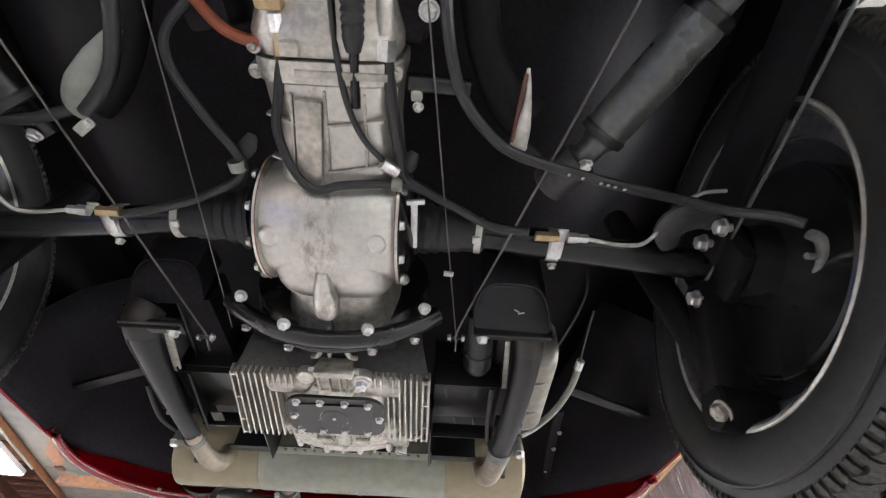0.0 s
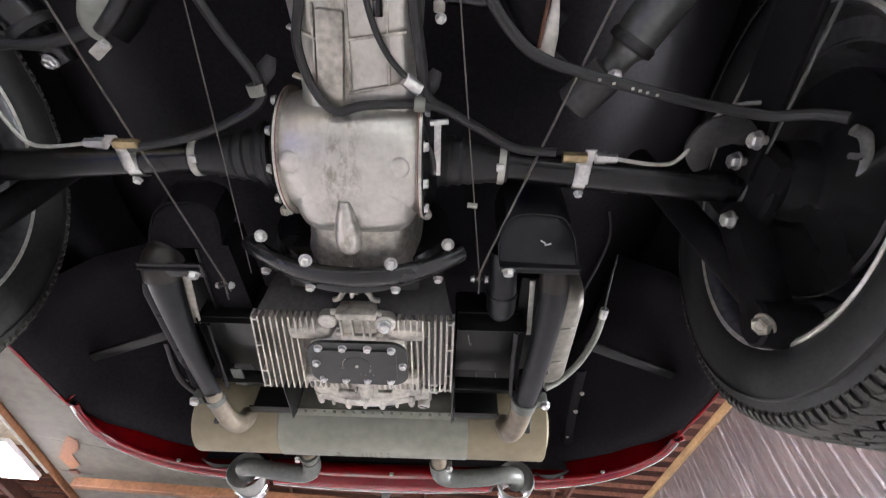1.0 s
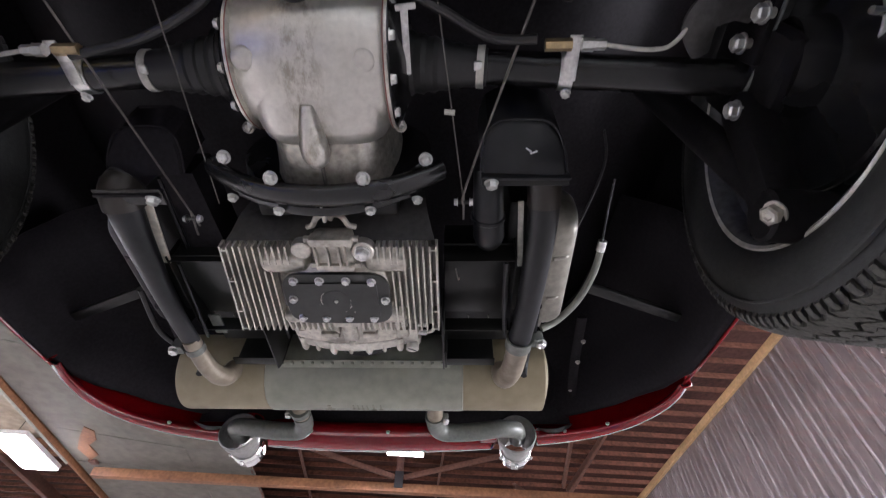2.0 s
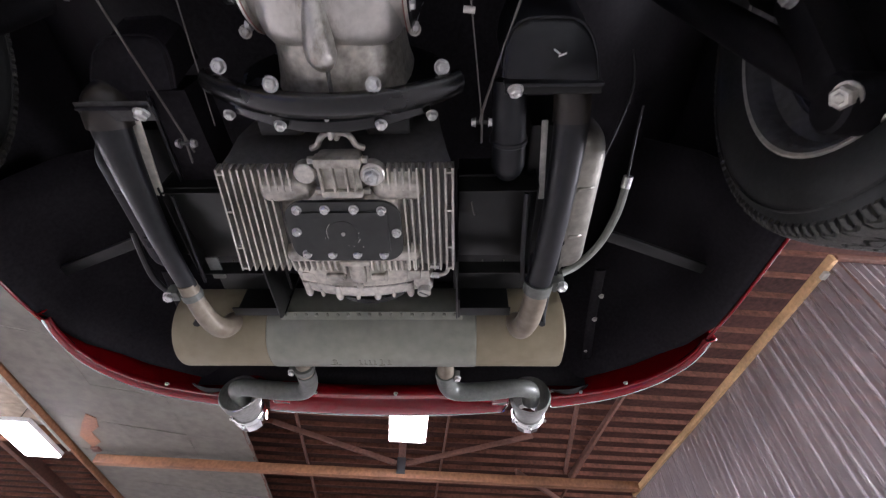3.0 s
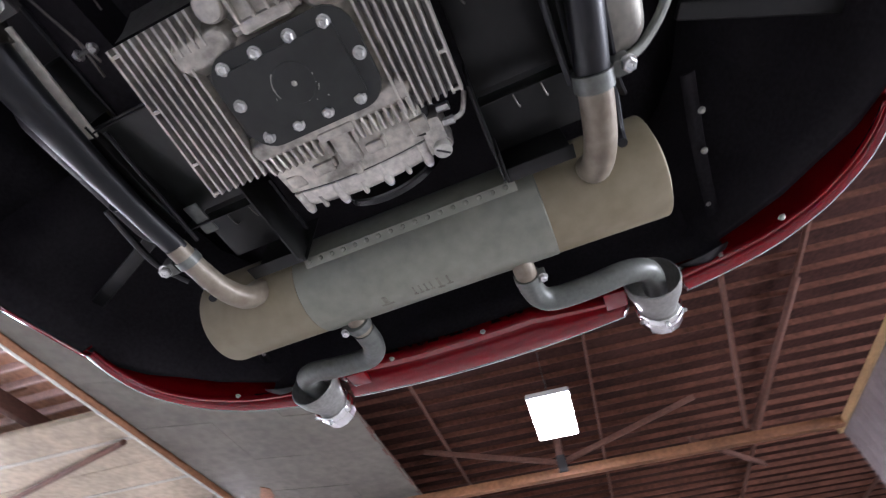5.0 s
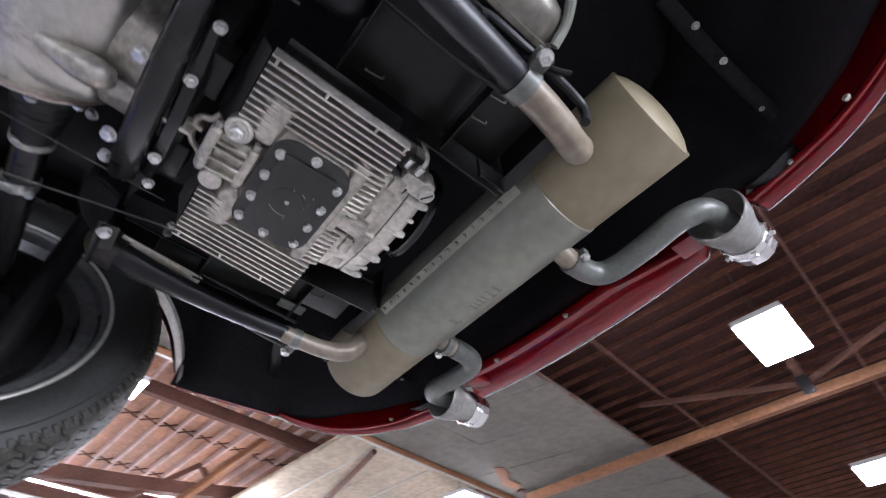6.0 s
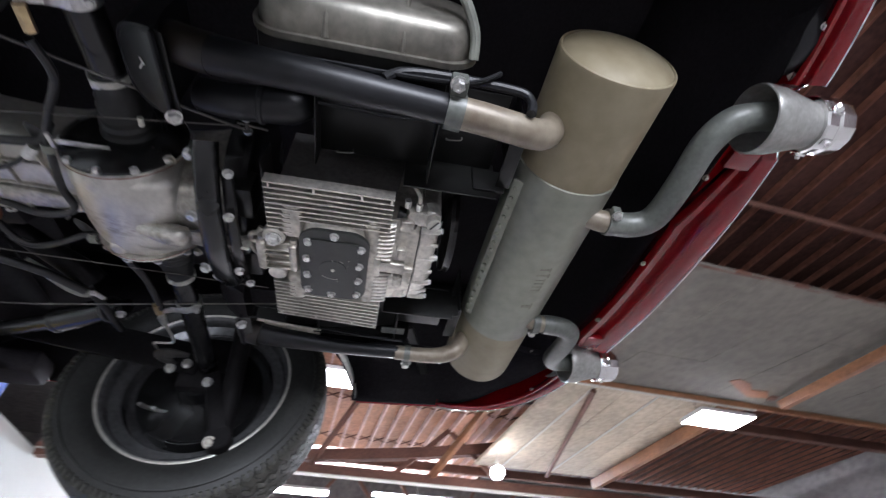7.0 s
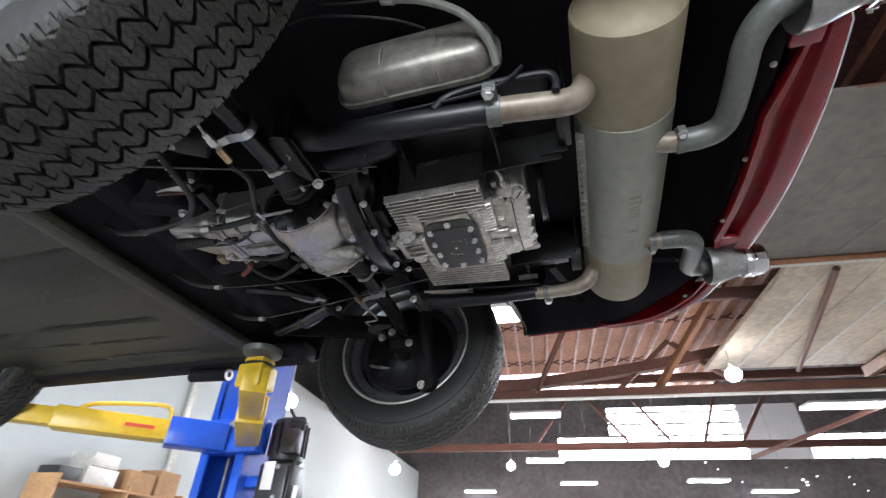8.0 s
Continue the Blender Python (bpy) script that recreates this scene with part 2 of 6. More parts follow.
# ---- geometry ----
PLACE = {"now": Matrix()}      # where the group of parts that is being built sits
class Geo:
    """Collects vertices and faces of one mesh."""

    def __init__(self):
        self.v, self.f = [], []

    def add(self, verts, faces):
        k = len(self.v)
        self.v += [tuple(p) for p in verts]
        self.f += [tuple(i + k for i in f) for f in faces]
        return self

    def box(self, c, s, bevel=0.0, rot=None):
        """A box of centre c and size s with chamfered edges."""
        x, y, z = (q / 2 for q in s)
        b = min(bevel, x * 0.9, y * 0.9, z * 0.9)
        if b <= 0:
            pts = [(i * x, j * y, k * z) for k in (-1, 1) for j in (-1, 1) for i in (-1, 1)]
            fs = [(0, 2, 3, 1), (4, 5, 7, 6), (0, 1, 5, 4), (2, 6, 7, 3), (0, 4, 6, 2), (1, 3, 7, 5)]
        else:
            bm = bmesh.new()
            bmesh.ops.create_cube(bm, size=1, matrix=Matrix.Diagonal((2 * x, 2 * y, 2 * z, 1)))
            bmesh.ops.bevel(bm, geom=bm.edges[:], offset=b, segments=2, affect="EDGES", profile=0.5)
            bm.verts.index_update()
            pts = [tuple(q.co) for q in bm.verts]
            fs = [[q.index for q in f.verts] for f in bm.faces]
            bm.free()
        m = rot or Matrix()
        return self.add([m.to_3x3() @ Vector(p) + Vector(c) for p in pts], fs)

    def beam(self, p0, p1, w, h, bevel=0.0, up=(0, 0, 1)):
        """A bar of width w and height h from p0 to p1."""
        p0, p1 = Vector(p0), Vector(p1)
        d = p1 - p0
        y = d.normalized()
        x = y.cross(Vector(up)).normalized()
        z = x.cross(y)
        m = Matrix((x, y, z)).transposed().to_4x4()
        return self.box((p0 + p1) / 2, (w, d.length, h), bevel, m)

    def rings(self, loops, close=True, cap=True):
        """Skin a row of loops that have the same count of points."""
        n = len(loops[0])
        pts = [p for lp in loops for p in lp]
        fs = []
        for i in range(len(loops) - 1):
            for j in range(n if close else n - 1):
                a, b = i * n + j, i * n + (j + 1) % n
                fs.append((a, b, b + n, a + n))
        if cap:
            fs.append(tuple(range(n))[::-1])
            fs.append(tuple(range((len(loops) - 1) * n, len(loops) * n)))
        return self.add(pts, fs)

    def lathe(self, p0, axis, profile, seg=32, cap=True):
        """profile: (distance along the axis, radius)."""
        a = Vector(axis).normalized()
        u = a.orthogonal().normalized()
        w = a.cross(u)
        loops = [[Vector(p0) + a * d + (u * math.cos(q) + w * math.sin(q)) * r for q in (2 * math.pi * k / seg for k in range(seg))] for d, r in profile]
        return self.rings(loops, True, cap)

    def cyl(self, p0, p1, r, r1=None, seg=20, edge=0.0):
        p0, p1 = Vector(p0), Vector(p1)
        d = (p1 - p0).length
        r1 = r if r1 is None else r1
        prof = [(0, r), (d, r1)] if edge <= 0 else [(0, r - edge), (edge, r), (d - edge, r1), (d, r1 - edge)]
        return self.lathe(p0, p1 - p0, prof, seg)

    def tube(self, pts, r, seg=12, steps=6, flat=1.0, up=None, cap=True):
        """A round (or flat) bar along a smooth curve through pts; r: a number or one for each point."""
        pts = [Vector(p) for p in pts]
        rs = list(r) if isinstance(r, (list, tuple)) else [r] * len(pts)
        path, rad = [], []
        for i in range(len(pts) - 1):
            a, b, c, d = pts[max(i - 1, 0)], pts[i], pts[i + 1], pts[min(i + 2, len(pts) - 1)]
            for k in range(steps):
                t = k / steps
                path.append(0.5 * (2 * b + (c - a) * t + (2 * a - 5 * b + 4 * c - d) * t * t + (3 * b - a - 3 * c + d) * t**3))
                rad.append(rs[i] + (rs[i + 1] - rs[i]) * t)
        path.append(pts[-1]), rad.append(rs[-1])
        loops, u = [], None
        for i, p in enumerate(path):
            d = (path[min(i + 1, len(path) - 1)] - path[max(i - 1, 0)]).normalized()
            if up is not None:
                w = d.cross(Vector(up)).normalized()
                u = w.cross(d)
            else:
                u = d.orthogonal().normalized() if u is None else (u - d * u.dot(d)).normalized()
                w = d.cross(u)
            loops.append([p + (u * math.cos(q) * flat + w * math.sin(q)) * rad[i] for q in (2 * math.pi * k / seg for k in range(seg))])
        return self.rings(loops, True, cap)

    def prism(self, outline, axis, lo, hi):
        """An outline of (a, b) drawn out along an axis from lo to hi."""
        def at(a, b, h):
            return {"z": (a, b, h), "y": (a, h, b), "x": (h, a, b)}[axis]
        return self.rings([[at(a, b, lo) for a, b in outline], [at(a, b, hi) for a, b in outline]])

    def made(self, name, material, parent=None, label="", smooth=35):
        me = bpy.data.meshes.new(name)
        me.from_pydata([PLACE["now"] @ Vector(p) for p in self.v], [], self.f)
        me.validate()
        bm = bmesh.new()
        bm.from_mesh(me)
        bmesh.ops.recalc_face_normals(bm, faces=bm.faces[:])
        bm.to_mesh(me)
        bm.free()
        me.materials.append(material)
        me.shade_smooth()
        me.set_sharp_from_angle(angle=radians(smooth))
        ob = new(name, me)
        attach(ob, parent)
        if label:
            tagged(ob, label)
        return ob


ROOTS = {}


def attach(ob, parent):
    if parent is not None:
        ob.parent = parent
        ob.matrix_parent_inverse = Matrix.Translation(ROOTS.get(parent.name, Vector())).inverted()


def thing(name, at, label, category, group="", kind=""):
    """An Empty at a thing's base; its parts are meshes under it."""
    ob = new(name)
    ob.location = at
    ob.empty_display_size = 0.1
    ROOTS[ob.name] = Vector(at)
    return tagged(ob, label, category, group, kind)


def rounded(x0, y0, x1, y1, r, n=5):
    """A rectangle's outline with round corners."""
    out = []
    for cx, cy, a in ((x1 - r, y1 - r, 0), (x0 + r, y1 - r, 90), (x0 + r, y0 + r, 180), (x1 - r, y0 + r, 270)):
        out += [(cx + r * math.cos(radians(a + 90 * k / n)), cy + r * math.sin(radians(a + 90 * k / n))) for k in range(n + 1)]
    return out


BOLTS = {}


def bolt(parent, p, d, size=0.008, material=None, name="bolt"):
    """A hexagon head with its washer and a shallow centre; p: its seat, d: the way that it looks."""
    material = material or ZINC
    key = (size, material.name)
    if key not in BOLTS:
        g = Geo()
        g.lathe((0, 0, 0), (0, 0, 1), [(0, size * 1.2), (size * 0.18, size * 1.2)], 16)
        g.lathe((0, 0, size * 0.15), (0, 0, 1), [(0, size), (size * 0.75, size), (size * 0.95, size * 0.8), (size * 0.95, size * 0.5), (size * 0.8, size * 0.35)], 6)
        held, PLACE["now"] = PLACE["now"], Matrix()
        ob = g.made(name, material)
        PLACE["now"] = held
        BOLTS[key] = ob.data
        bpy.data.objects.remove(ob)
    ob = new(name, BOLTS[key])
    attach(ob, parent)
    ob.matrix_basis = PLACE["now"] @ Matrix.Translation(p) @ Vector((0, 0, 1)).rotation_difference(Vector(d)).to_matrix().to_4x4()
    return ob


# ---- the hall: turned a little against the car ----
TURNED = radians(5.6)
ROOM = Matrix.Rotation(TURNED, 4, "Z")


def room(u, v, z):
    return ROOM @ Vector((u, v, z))


def slab(name, u0, u1, v0, v1, z0, z1, material, label, category="", bevel=0.0):
    g = Geo().box(room((u0 + u1) / 2, (v0 + v1) / 2, (z0 + z1) / 2), (u1 - u0, v1 - v0, z1 - z0), bevel, ROOM)
    return tagged(g.made(name, material), label, category or name.split("_")[0], kind="structure")


slab("floor", -40, 13, -13, 19, -0.2, 0, CONCRETE, "grey sealed concrete workshop floor", "floor")
# end wall is unseen; its grey keeps the bounce on the car low
slab("wall_east", 13, 13.3, 4.2, 19, 0, 9, GREYBOARD, "grey boarded end wall of the hall", "wall")
slab("wall_east_far", 13, 13.3, -13, -3.2, 0, 9, GREYBOARD, "grey boarded end wall of the hall", "wall")
slab("wall_east_head", 13, 13.3, -3.2, 4.2, 4.4, 9, GREYBOARD, "grey boarded wall above the assumed door opening", "wall")
slab("wall_west", -40.3, -40, -13, 19, 0, 9, DARKWALL, "dark far end wall of the hall", "wall")
slab("wall_north", -40, 13, 19, 19.3, 0, 9, DARKWALL, "dark brown side wall of the hall", "wall")
slab("wall_south", -40, 13, -13.3, -13, 0, 9, DARKWALL, "dark side wall behind the white partition", "wall")
slab("partition_wall", -36, 12.9, -5.7, -5.5, 0, 5, WHITEWALL, "white painted partition wall beside the lift", "wall")
slab("ceiling", -40.3, 13.3, -13.3, 19.3, 9, 9.2, DARKWALL, "dark upper roof of the hall", "ceiling")


def roof_boards():
    """Brown boarding on purlins above the car."""
    ob = tagged(Geo().box(room(3.5, 3, 6.02), (19, 32, 0.04), 0, ROOM).made("roof_ceiling", BROWNROOF), "dark brown boarded roof on close purlins", "ceiling", kind="structure")
    v = -12.8
    while v < 18.8:
        Geo().box(room(3.5, v, 5.955), (19, 0.032, 0.09), 0, ROOM).made("purlin", PURLIN, ob)
        v += 0.40
    return ob


roof_boards()
far = tagged(Geo().box(room(-11.1, 13.9, 7.02), (10.0, 9.8, 0.04), 0, ROOM).made("roof_ceiling_far", BROWNROOF), "dark brown boarded roof beyond the soffit", "ceiling", kind="structure")
for k in range(24):
    Geo().box(room(-11.1, 9.1 + 0.41 * k, 6.955), (10.0, 0.032, 0.09), 0, ROOM).made("purlin", PURLIN, far)
for k, u in enumerate((-5.2, -2.1, 0.85, 3.9, 7.0, 10.0)):
    g = Geo().beam(room(u, -12.9, 5.86), room(u, 18.9, 5.89), 0.04, 0.07)
    tagged(g.made("rafter", DARKWOOD), "dark stained timber rafter under the boarding", "rafter", "roof rafters", "structure")


def truss(v):
    """A timber tie beam with a king post and two braces."""
    t = thing("roof_truss", room(0, v, 5.0), "brown timber roof truss with king post and braces", "roof truss", kind="structure")
    Geo().beam(room(-5.5, v, 4.985), room(4.5, v, 4.985), 0.14, 0.15, 0.008).made("tie_beam", WOOD, t)
    Geo().beam(room(0.0, v, 5.16), room(0.0, v, 5.95), 0.13, 0.10, 0.006, (0, 1, 0)).made("king_post", DARKWOOD, t)
    for s in (-1, 1):
        Geo().beam(room(s * 0.1, v, 5.2), room(s * 2.6, v + 0.02, 5.9), 0.05, 0.09, 0.004).made("brace", DARKWOOD, t)
    Geo().beam(room(-5.6, v, 5.15), room(-5.6, v, 6.0), 0.14, 0.14, 0.006, (0, 1, 0)).made("post", DARKWOOD, t)
    Geo().box(room(0.0, v - 0.09, 5.12), (0.16, 0.02, 0.3), 0.003, ROOM).made("steel_plate", DARKPLASTIC, t)
    return t


truss(8.7)
truss(15.5)
for a, b in (((2.6, 4.2, 5.85), (3.1, 8.6, 5.15)), ((3.9, 6.0, 5.85), (3.2, 8.7, 5.1)), ((2.2, 8.8, 5.2), (4.2, 12.0, 5.85))):
    tagged(Geo().beam(room(*a), room(*b), 0.05, 0.10, 0.004).made("roof_brace", DARKWOOD), "reddish brown sloping timber roof brace", "brace", "roof braces", "structure")


def board_ceiling():
    """Grey soft boards nailed up as a soffit, in skewed sheets."""
    base = slab("soffit", -5.95, -2.75, -1.0, 13.5, 5.20, 5.26, GREYBOARD, "grey soft board ceiling strip with broken edge", "ceiling")
    rnd = random.Random(4)
    for i in range(3):
        for j in range(12):
            u, v = -5.9 + 1.06 * i, -0.9 + 1.2 * j
            o = [(u + 0.002, v + 0.002 + 0.24 * i), (u + 1.057, v + 0.25 + 0.24 * i), (u + 1.057, v + 1.196 + 0.25 + 0.24 * i), (u + 0.002, v + 1.196 + 0.24 * i)]
            z = 5.185 + rnd.uniform(-0.004, 0.004)
            g = Geo()
            lo = [room(a, b, z + rnd.uniform(-0.006, 0.006)) for a, b in o]
            g.rings([lo, [p + Vector((0, 0, 0.012)) for p in lo]])
            g.made("ceiling_board", GREYBOARD, base)
    return base


board_ceiling()
rnd = random.Random(9)
g = Geo()
for k in range(60):
    v = -1 + 0.24 * k
    g.box(room(-2.75 + rnd.uniform(-0.015, 0.02), v, 5.21), (rnd.uniform(0.02, 0.06), 0.25, 0.05), 0.01, ROOM)
tagged(g.made("torn_edge", DARKWOOD), "dark ragged torn edge of the soft board", "trim", kind="structure")
tagged(Geo().beam(room(-6.0, -1.0, 5.18), room(-6.0, 13.5, 5.18), 0.05, 0.14, 0.005).made("fascia", WOOD), "splintered brown timber fascia of the soffit", "trim", kind="structure")
tagged(Geo().tube([room(-5.98, -1.0, 5.09), room(-5.97, 5, 5.085), room(-5.98, 8.6, 5.08)], 0.02, 8).made("conduit", PALE), "grey steel conduit along the soffit edge", "conduit", kind="structure")
g = Geo()
lo = [room(u, v, 5.165) for u, v in ((-5.26, 7.42), (-5.14, 7.55), (-5.22, 7.85), (-5.42, 8.05), (-5.40, 8.40), (-5.62, 8.62), (-5.68, 8.20), (-5.46, 7.75))]
g.rings([lo, [p + Vector((0, 0, 0.01)) for p in lo]])
tagged(g.made("board_hole", WOOD), "torn hole in the soft board baring brown wood", "trim", kind="structure")


def tan_ceiling():
    base = slab("ceiling_panelling", -12.1, -6.05, 5.0, 8.8, 5.62, 5.68, TANBOARD, "tan board ceiling beyond the soffit", "ceiling")
    for k in range(5):
        v = 5.02 + 0.75 * k
        Geo().box(room(-9.07, v + 0.37, 5.605), (6.0, 0.74, 0.02), 0.004, ROOM).made("panel", TANBOARD, base)
    for v in (5.77, 7.27):
        Geo().box(room(-9.07, v, 5.59), (6.0, 0.07, 0.012), 0.003, ROOM).made("cover_strip", PALE, base, "pale cover strip")
    return base


tan_ceiling()
tagged(Geo().cyl(room(-6.9, 5.73, 5.50), room(-12.1, 7.2, 5.50), 0.055, seg=8).made("steel_tie", DARKWOOD), "dark steel tie rod below the tan ceiling", "tie rod", kind="structure")
tagged(Geo().beam(room(-6.1, 8.75, 5.42), room(-12.2, 8.75, 5.42), 0.16, 0.26, 0.01).made("edge_beam", WOOD), "brown timber beam beside the tan ceiling", "beam", kind="structure")


def deck():
    """Pinkish decking on joists over the open bay."""
    base = slab("roof_deck", -17.5, -6.1, -5.4, 6.6, 6.62, 6.68, DECK, "pinkish brown timber roof decking", "ceiling")
    v = -5.3
    while v < 6.5:
        Geo().beam(room(-17.5, v, 6.53), room(-6.1, v + 0.0, 6.53), 0.05, 0.17, 0.003).made("joist", JOIST, base)
        if v + 0.42 < 6.5:
            for u in (-7.9, -10.9, -13.6):
                for z0, z1 in ((6.46, 6.60), (6.60, 6.46)):
                    Geo().beam(room(u, v + 0.03, z0), room(u + 0.05, v + 0.39, z1), 0.04, 0.022).made("bridging", DARKWOOD, base, "dark cross bridging between the joists")
        v += 0.42
    return base


deck()
tagged(Geo().box(room(-16.1, 0.6, 6.61), (2.5, 9.4, 0.012), 0, ROOM).made("skylight", SKYLIGHT), "translucent pinkish skylight sheets between the joists", "skylight", kind="structure")
for u, z, mat in ((-9.2, 6.32, DARKWOOD), (-12.2, 5.1, DARKWOOD), (-14.8, 6.3, DARKWOOD), (-18.7, 5.05, DARKWOOD)):
    tagged(Geo().beam(room(u, -5.4, z), room(u, 18.8, z), 0.16, 0.26, 0.01).made("purlin_beam", mat), "dark brown timber beam across the hall", "beam", "hall beams", "structure")
tagged(Geo().beam(room(-12.12, -5.4, 4.96), room(-12.12, 18.8, 4.96), 0.22, 0.03, 0.004).made("beam_strip", PALE), "pale strip under the timber beam", "trim", kind="structure")
tagged(Geo().beam(room(-8.6, 5.1, 6.9), room(-12.3, 3.75, 5.15), 0.15, 0.17, 0.01).made("strut", WOOD), "light brown sloping timber strut", "strut", kind="structure")
tagged(Geo().tube([room(-12.2, -5.4, 4.95), room(-12.2, -0.65, 5.31), room(-12.2, 3.7, 5.80), room(-12.2, 6.9, 6.40), room(-12.2, 8.8, 6.9)], 0.19, 4, 5).made("bow_chord", DARKWOOD), "dark bowed timber truss chord", "beam", kind="structure")
for a, b in (((-12.2, -2.5, 5.2), (-9.3, -0.8, 6.3)), ((-12.2, -2.5, 5.2), (-14.7, -1.5, 6.3)), ((-12.2, 2.8, 5.2), (-12.2, 4.3, 6.5)), ((-12.2, 5.8, 5.2), (-12.2, 4.3, 6.5)),
             ((-18.7, 0.5, 5.2), (-18.7, 2.2, 7.4)), ((-18.7, 3.9, 5.2), (-18.7, 2.2, 7.4)), ((-18.7, 7.9, 5.2), (-18.7, 9.4, 7.2)), ((-18.7, 5.4, 5.2), (-18.7, 3.9, 7.4)), ((-18.7, 6.6, 5.2), (-18.7, 7.6, 7.4)), ((-12.2, 0.6, 5.2), (-9.3, 1.6, 6.3)), ((-12.2, -4.2, 5.2), (-12.2, -2.9, 6.0)), ((-12.2, 10.5, 5.2), (-18.7, 8.0, 4.6))):
    tagged(Geo().beam(room(*a), room(*b), 0.10, 0.12, 0.004).made("truss_member", DARKWOOD), "thin dark truss member between the beams", "truss member", "truss members", "structure")


def far_windows():
    """Steel-framed clerestory glazing with daylight behind."""
    u = -24.0
    w = thing("window_1", room(u, 5, 5.2), "bright steel-framed clerestory window band", "window", kind="structure")
    slab("clerestory_wall_low", u - 0.2, u, -13, 19, 3.4, 5.45, DARKWALL, "dark wall below the clerestory windows", "wall")
    slab("clerestory_wall_high", u - 0.2, u, -13, 19, 7.9, 9, DARKWALL, "dark wall above the clerestory windows", "wall")
    slab("clerestory_wall_end", u - 0.2, u, -13, 1.5, 5.45, 7.9, DARKWALL, "dark wall beside the clerestory windows", "wall")
    slab("clerestory_wall_mid", u - 0.2, u, 10.0, 12.6, 5.45, 7.9, BRIGHTWALL, "pale wall between the clerestory windows", "wall")
    slab("clerestory_wall_far", u - 0.2, u, 18.0, 19, 5.45, 7.9, DARKWALL, "dark wall at the end of the clerestory", "wall")
    slab("clerestory_wall_upper", u - 0.2, u, 1.5, 4.0, 6.6, 7.9, DARKWALL, "dark wall above the low windows", "wall")
    slab("clerestory_wall_upper_end", u - 0.2, u, 12.6, 18.0, 6.6, 7.9, DARKWALL, "dark wall above the end windows", "wall")
    for v0, v1, z0, z1 in ((1.5, 4.0, 5.45, 6.6), (4.0, 10.0, 5.45, 7.9), (12.6, 18.0, 5.45, 6.6)):
        n = round((v1 - v0) / 0.8)
        for k in range(n + 1):
            v = v0 + (v1 - v0) * k / n
            Geo().beam(room(u - 0.1, v, z0), room(u - 0.1, v, z1), 0.10, 0.06, 0, (0, 1, 0)).made("mullion", DARKWALL, w)
        z = z0
        while z <= z1 + 0.01:
            Geo().beam(room(u - 0.1, v0, z), room(u - 0.1, v1, z), 0.05, 0.09).made("glazing_bar", DARKWALL, w)
            z += 0.55
    g = Geo().box(room(u - 3, 9, 7), (0.05, 24, 5), 0, ROOM)
    tagged(g.made("backdrop", DAYLIGHT), "bright daylight outside the windows", "backdrop", kind="structure")


far_windows()


# ---- clear plastic screen ----
def plastic_screen():
    u = 4.55
    t = thing("plastic_screen", room(u, 6, 0), "milky corrugated plastic screen hung from a pine batten", "screen")
    for v0, v1 in ((2.9, 5.0), (4.95, 7.05), (7.0, 9.0)):
        n = int((v1 - v0) / 0.02)
        top, low = [], []
        for k in range(n + 1):
            v = v0 + (v1 - v0) * k / n
            uu = u + 0.024 * math.sin(2 * math.pi * v / 0.13) + (0.008 if v0 == 4.95 else 0)
            top.append(room(uu, v, 4.98)), low.append(room(uu, v, 0.02))
        sh = Geo().rings([top, low], False, False).made("corrugated_sheet", PLASTIC, t)
        # flat pale strips paint the bright streaks that the corrugations catch
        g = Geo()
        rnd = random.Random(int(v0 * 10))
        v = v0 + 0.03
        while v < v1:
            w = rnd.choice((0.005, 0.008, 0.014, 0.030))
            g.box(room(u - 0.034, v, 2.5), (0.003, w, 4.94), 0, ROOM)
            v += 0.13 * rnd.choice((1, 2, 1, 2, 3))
        tagged(g.made("bright_streak", STREAKFLAP, sh), "pale strips for the bright streaks on the plastic sheet", kind="stuff")
    n = int(5 / 0.02)
    pts = [(u + 0.06 + 5 * k / n, 2.9 + 0.012 * math.sin(2 * math.pi * 5 * k / n / 0.12)) for k in range(n + 1)]
    Geo().rings([[room(a, b, 4.98) for a, b in pts], [room(a, b, 0.02) for a, b in pts]], False, False).made("corrugated_sheet", PLASTIC, t)
    Geo().beam(room(u - 0.045, 2.85, 4.97), room(u - 0.045, 9.0, 4.97), 0.05, 0.10, 0.004).made("top_batten", PINE, t)
    Geo().beam(room(u - 0.02, 2.85, 4.97), room(u + 5, 2.85, 4.97), 0.05, 0.06, 0.004).made("end_batten", DARKWOOD, t)
    for z in (3.4, 1.8, 0.3):
        Geo().beam(room(u + 0.05, 2.95, z), room(u + 0.05, 9.0, z), 0.05, 0.08, 0.004).made("rail", DARKWOOD, t)
    for v in (2.95, 5.9, 8.95):
        Geo().beam(room(u + 0.06, v, 0), room(u + 0.06, v, 4.9), 0.05, 0.05, 0.004, (0, 1, 0)).made("stud", DARKWOOD, t)
    rnd = random.Random(3)
    g = Geo()
    for k in range(26):
        v = 3.0 + 0.23 * k + rnd.uniform(-0.05, 0.05)
        w, h = rnd.uniform(0.03, 0.09), rnd.uniform(0.06, 0.22)
        g.rings([[room(u + 0.02, v, 4.93), room(u - 0.03, v + 0.3 * w, 4.92 - h), room(u + 0.012, v + w, 4.93)], [room(u + 0.024, v, 4.93), room(u - 0.026, v + 0.3 * w, 4.92 - h), room(u + 0.016, v + w, 4.93)]])
    tagged(g.made("torn_flap", STREAKFLAP, t), "torn plastic flaps below the batten", kind="stuff")
    Geo().box(room(u - 0.06, 3.05, 4.9), (0.05, 0.10, 0.05), 0.006, ROOM).made("clip", PALE, t)
    return t


plastic_screen()


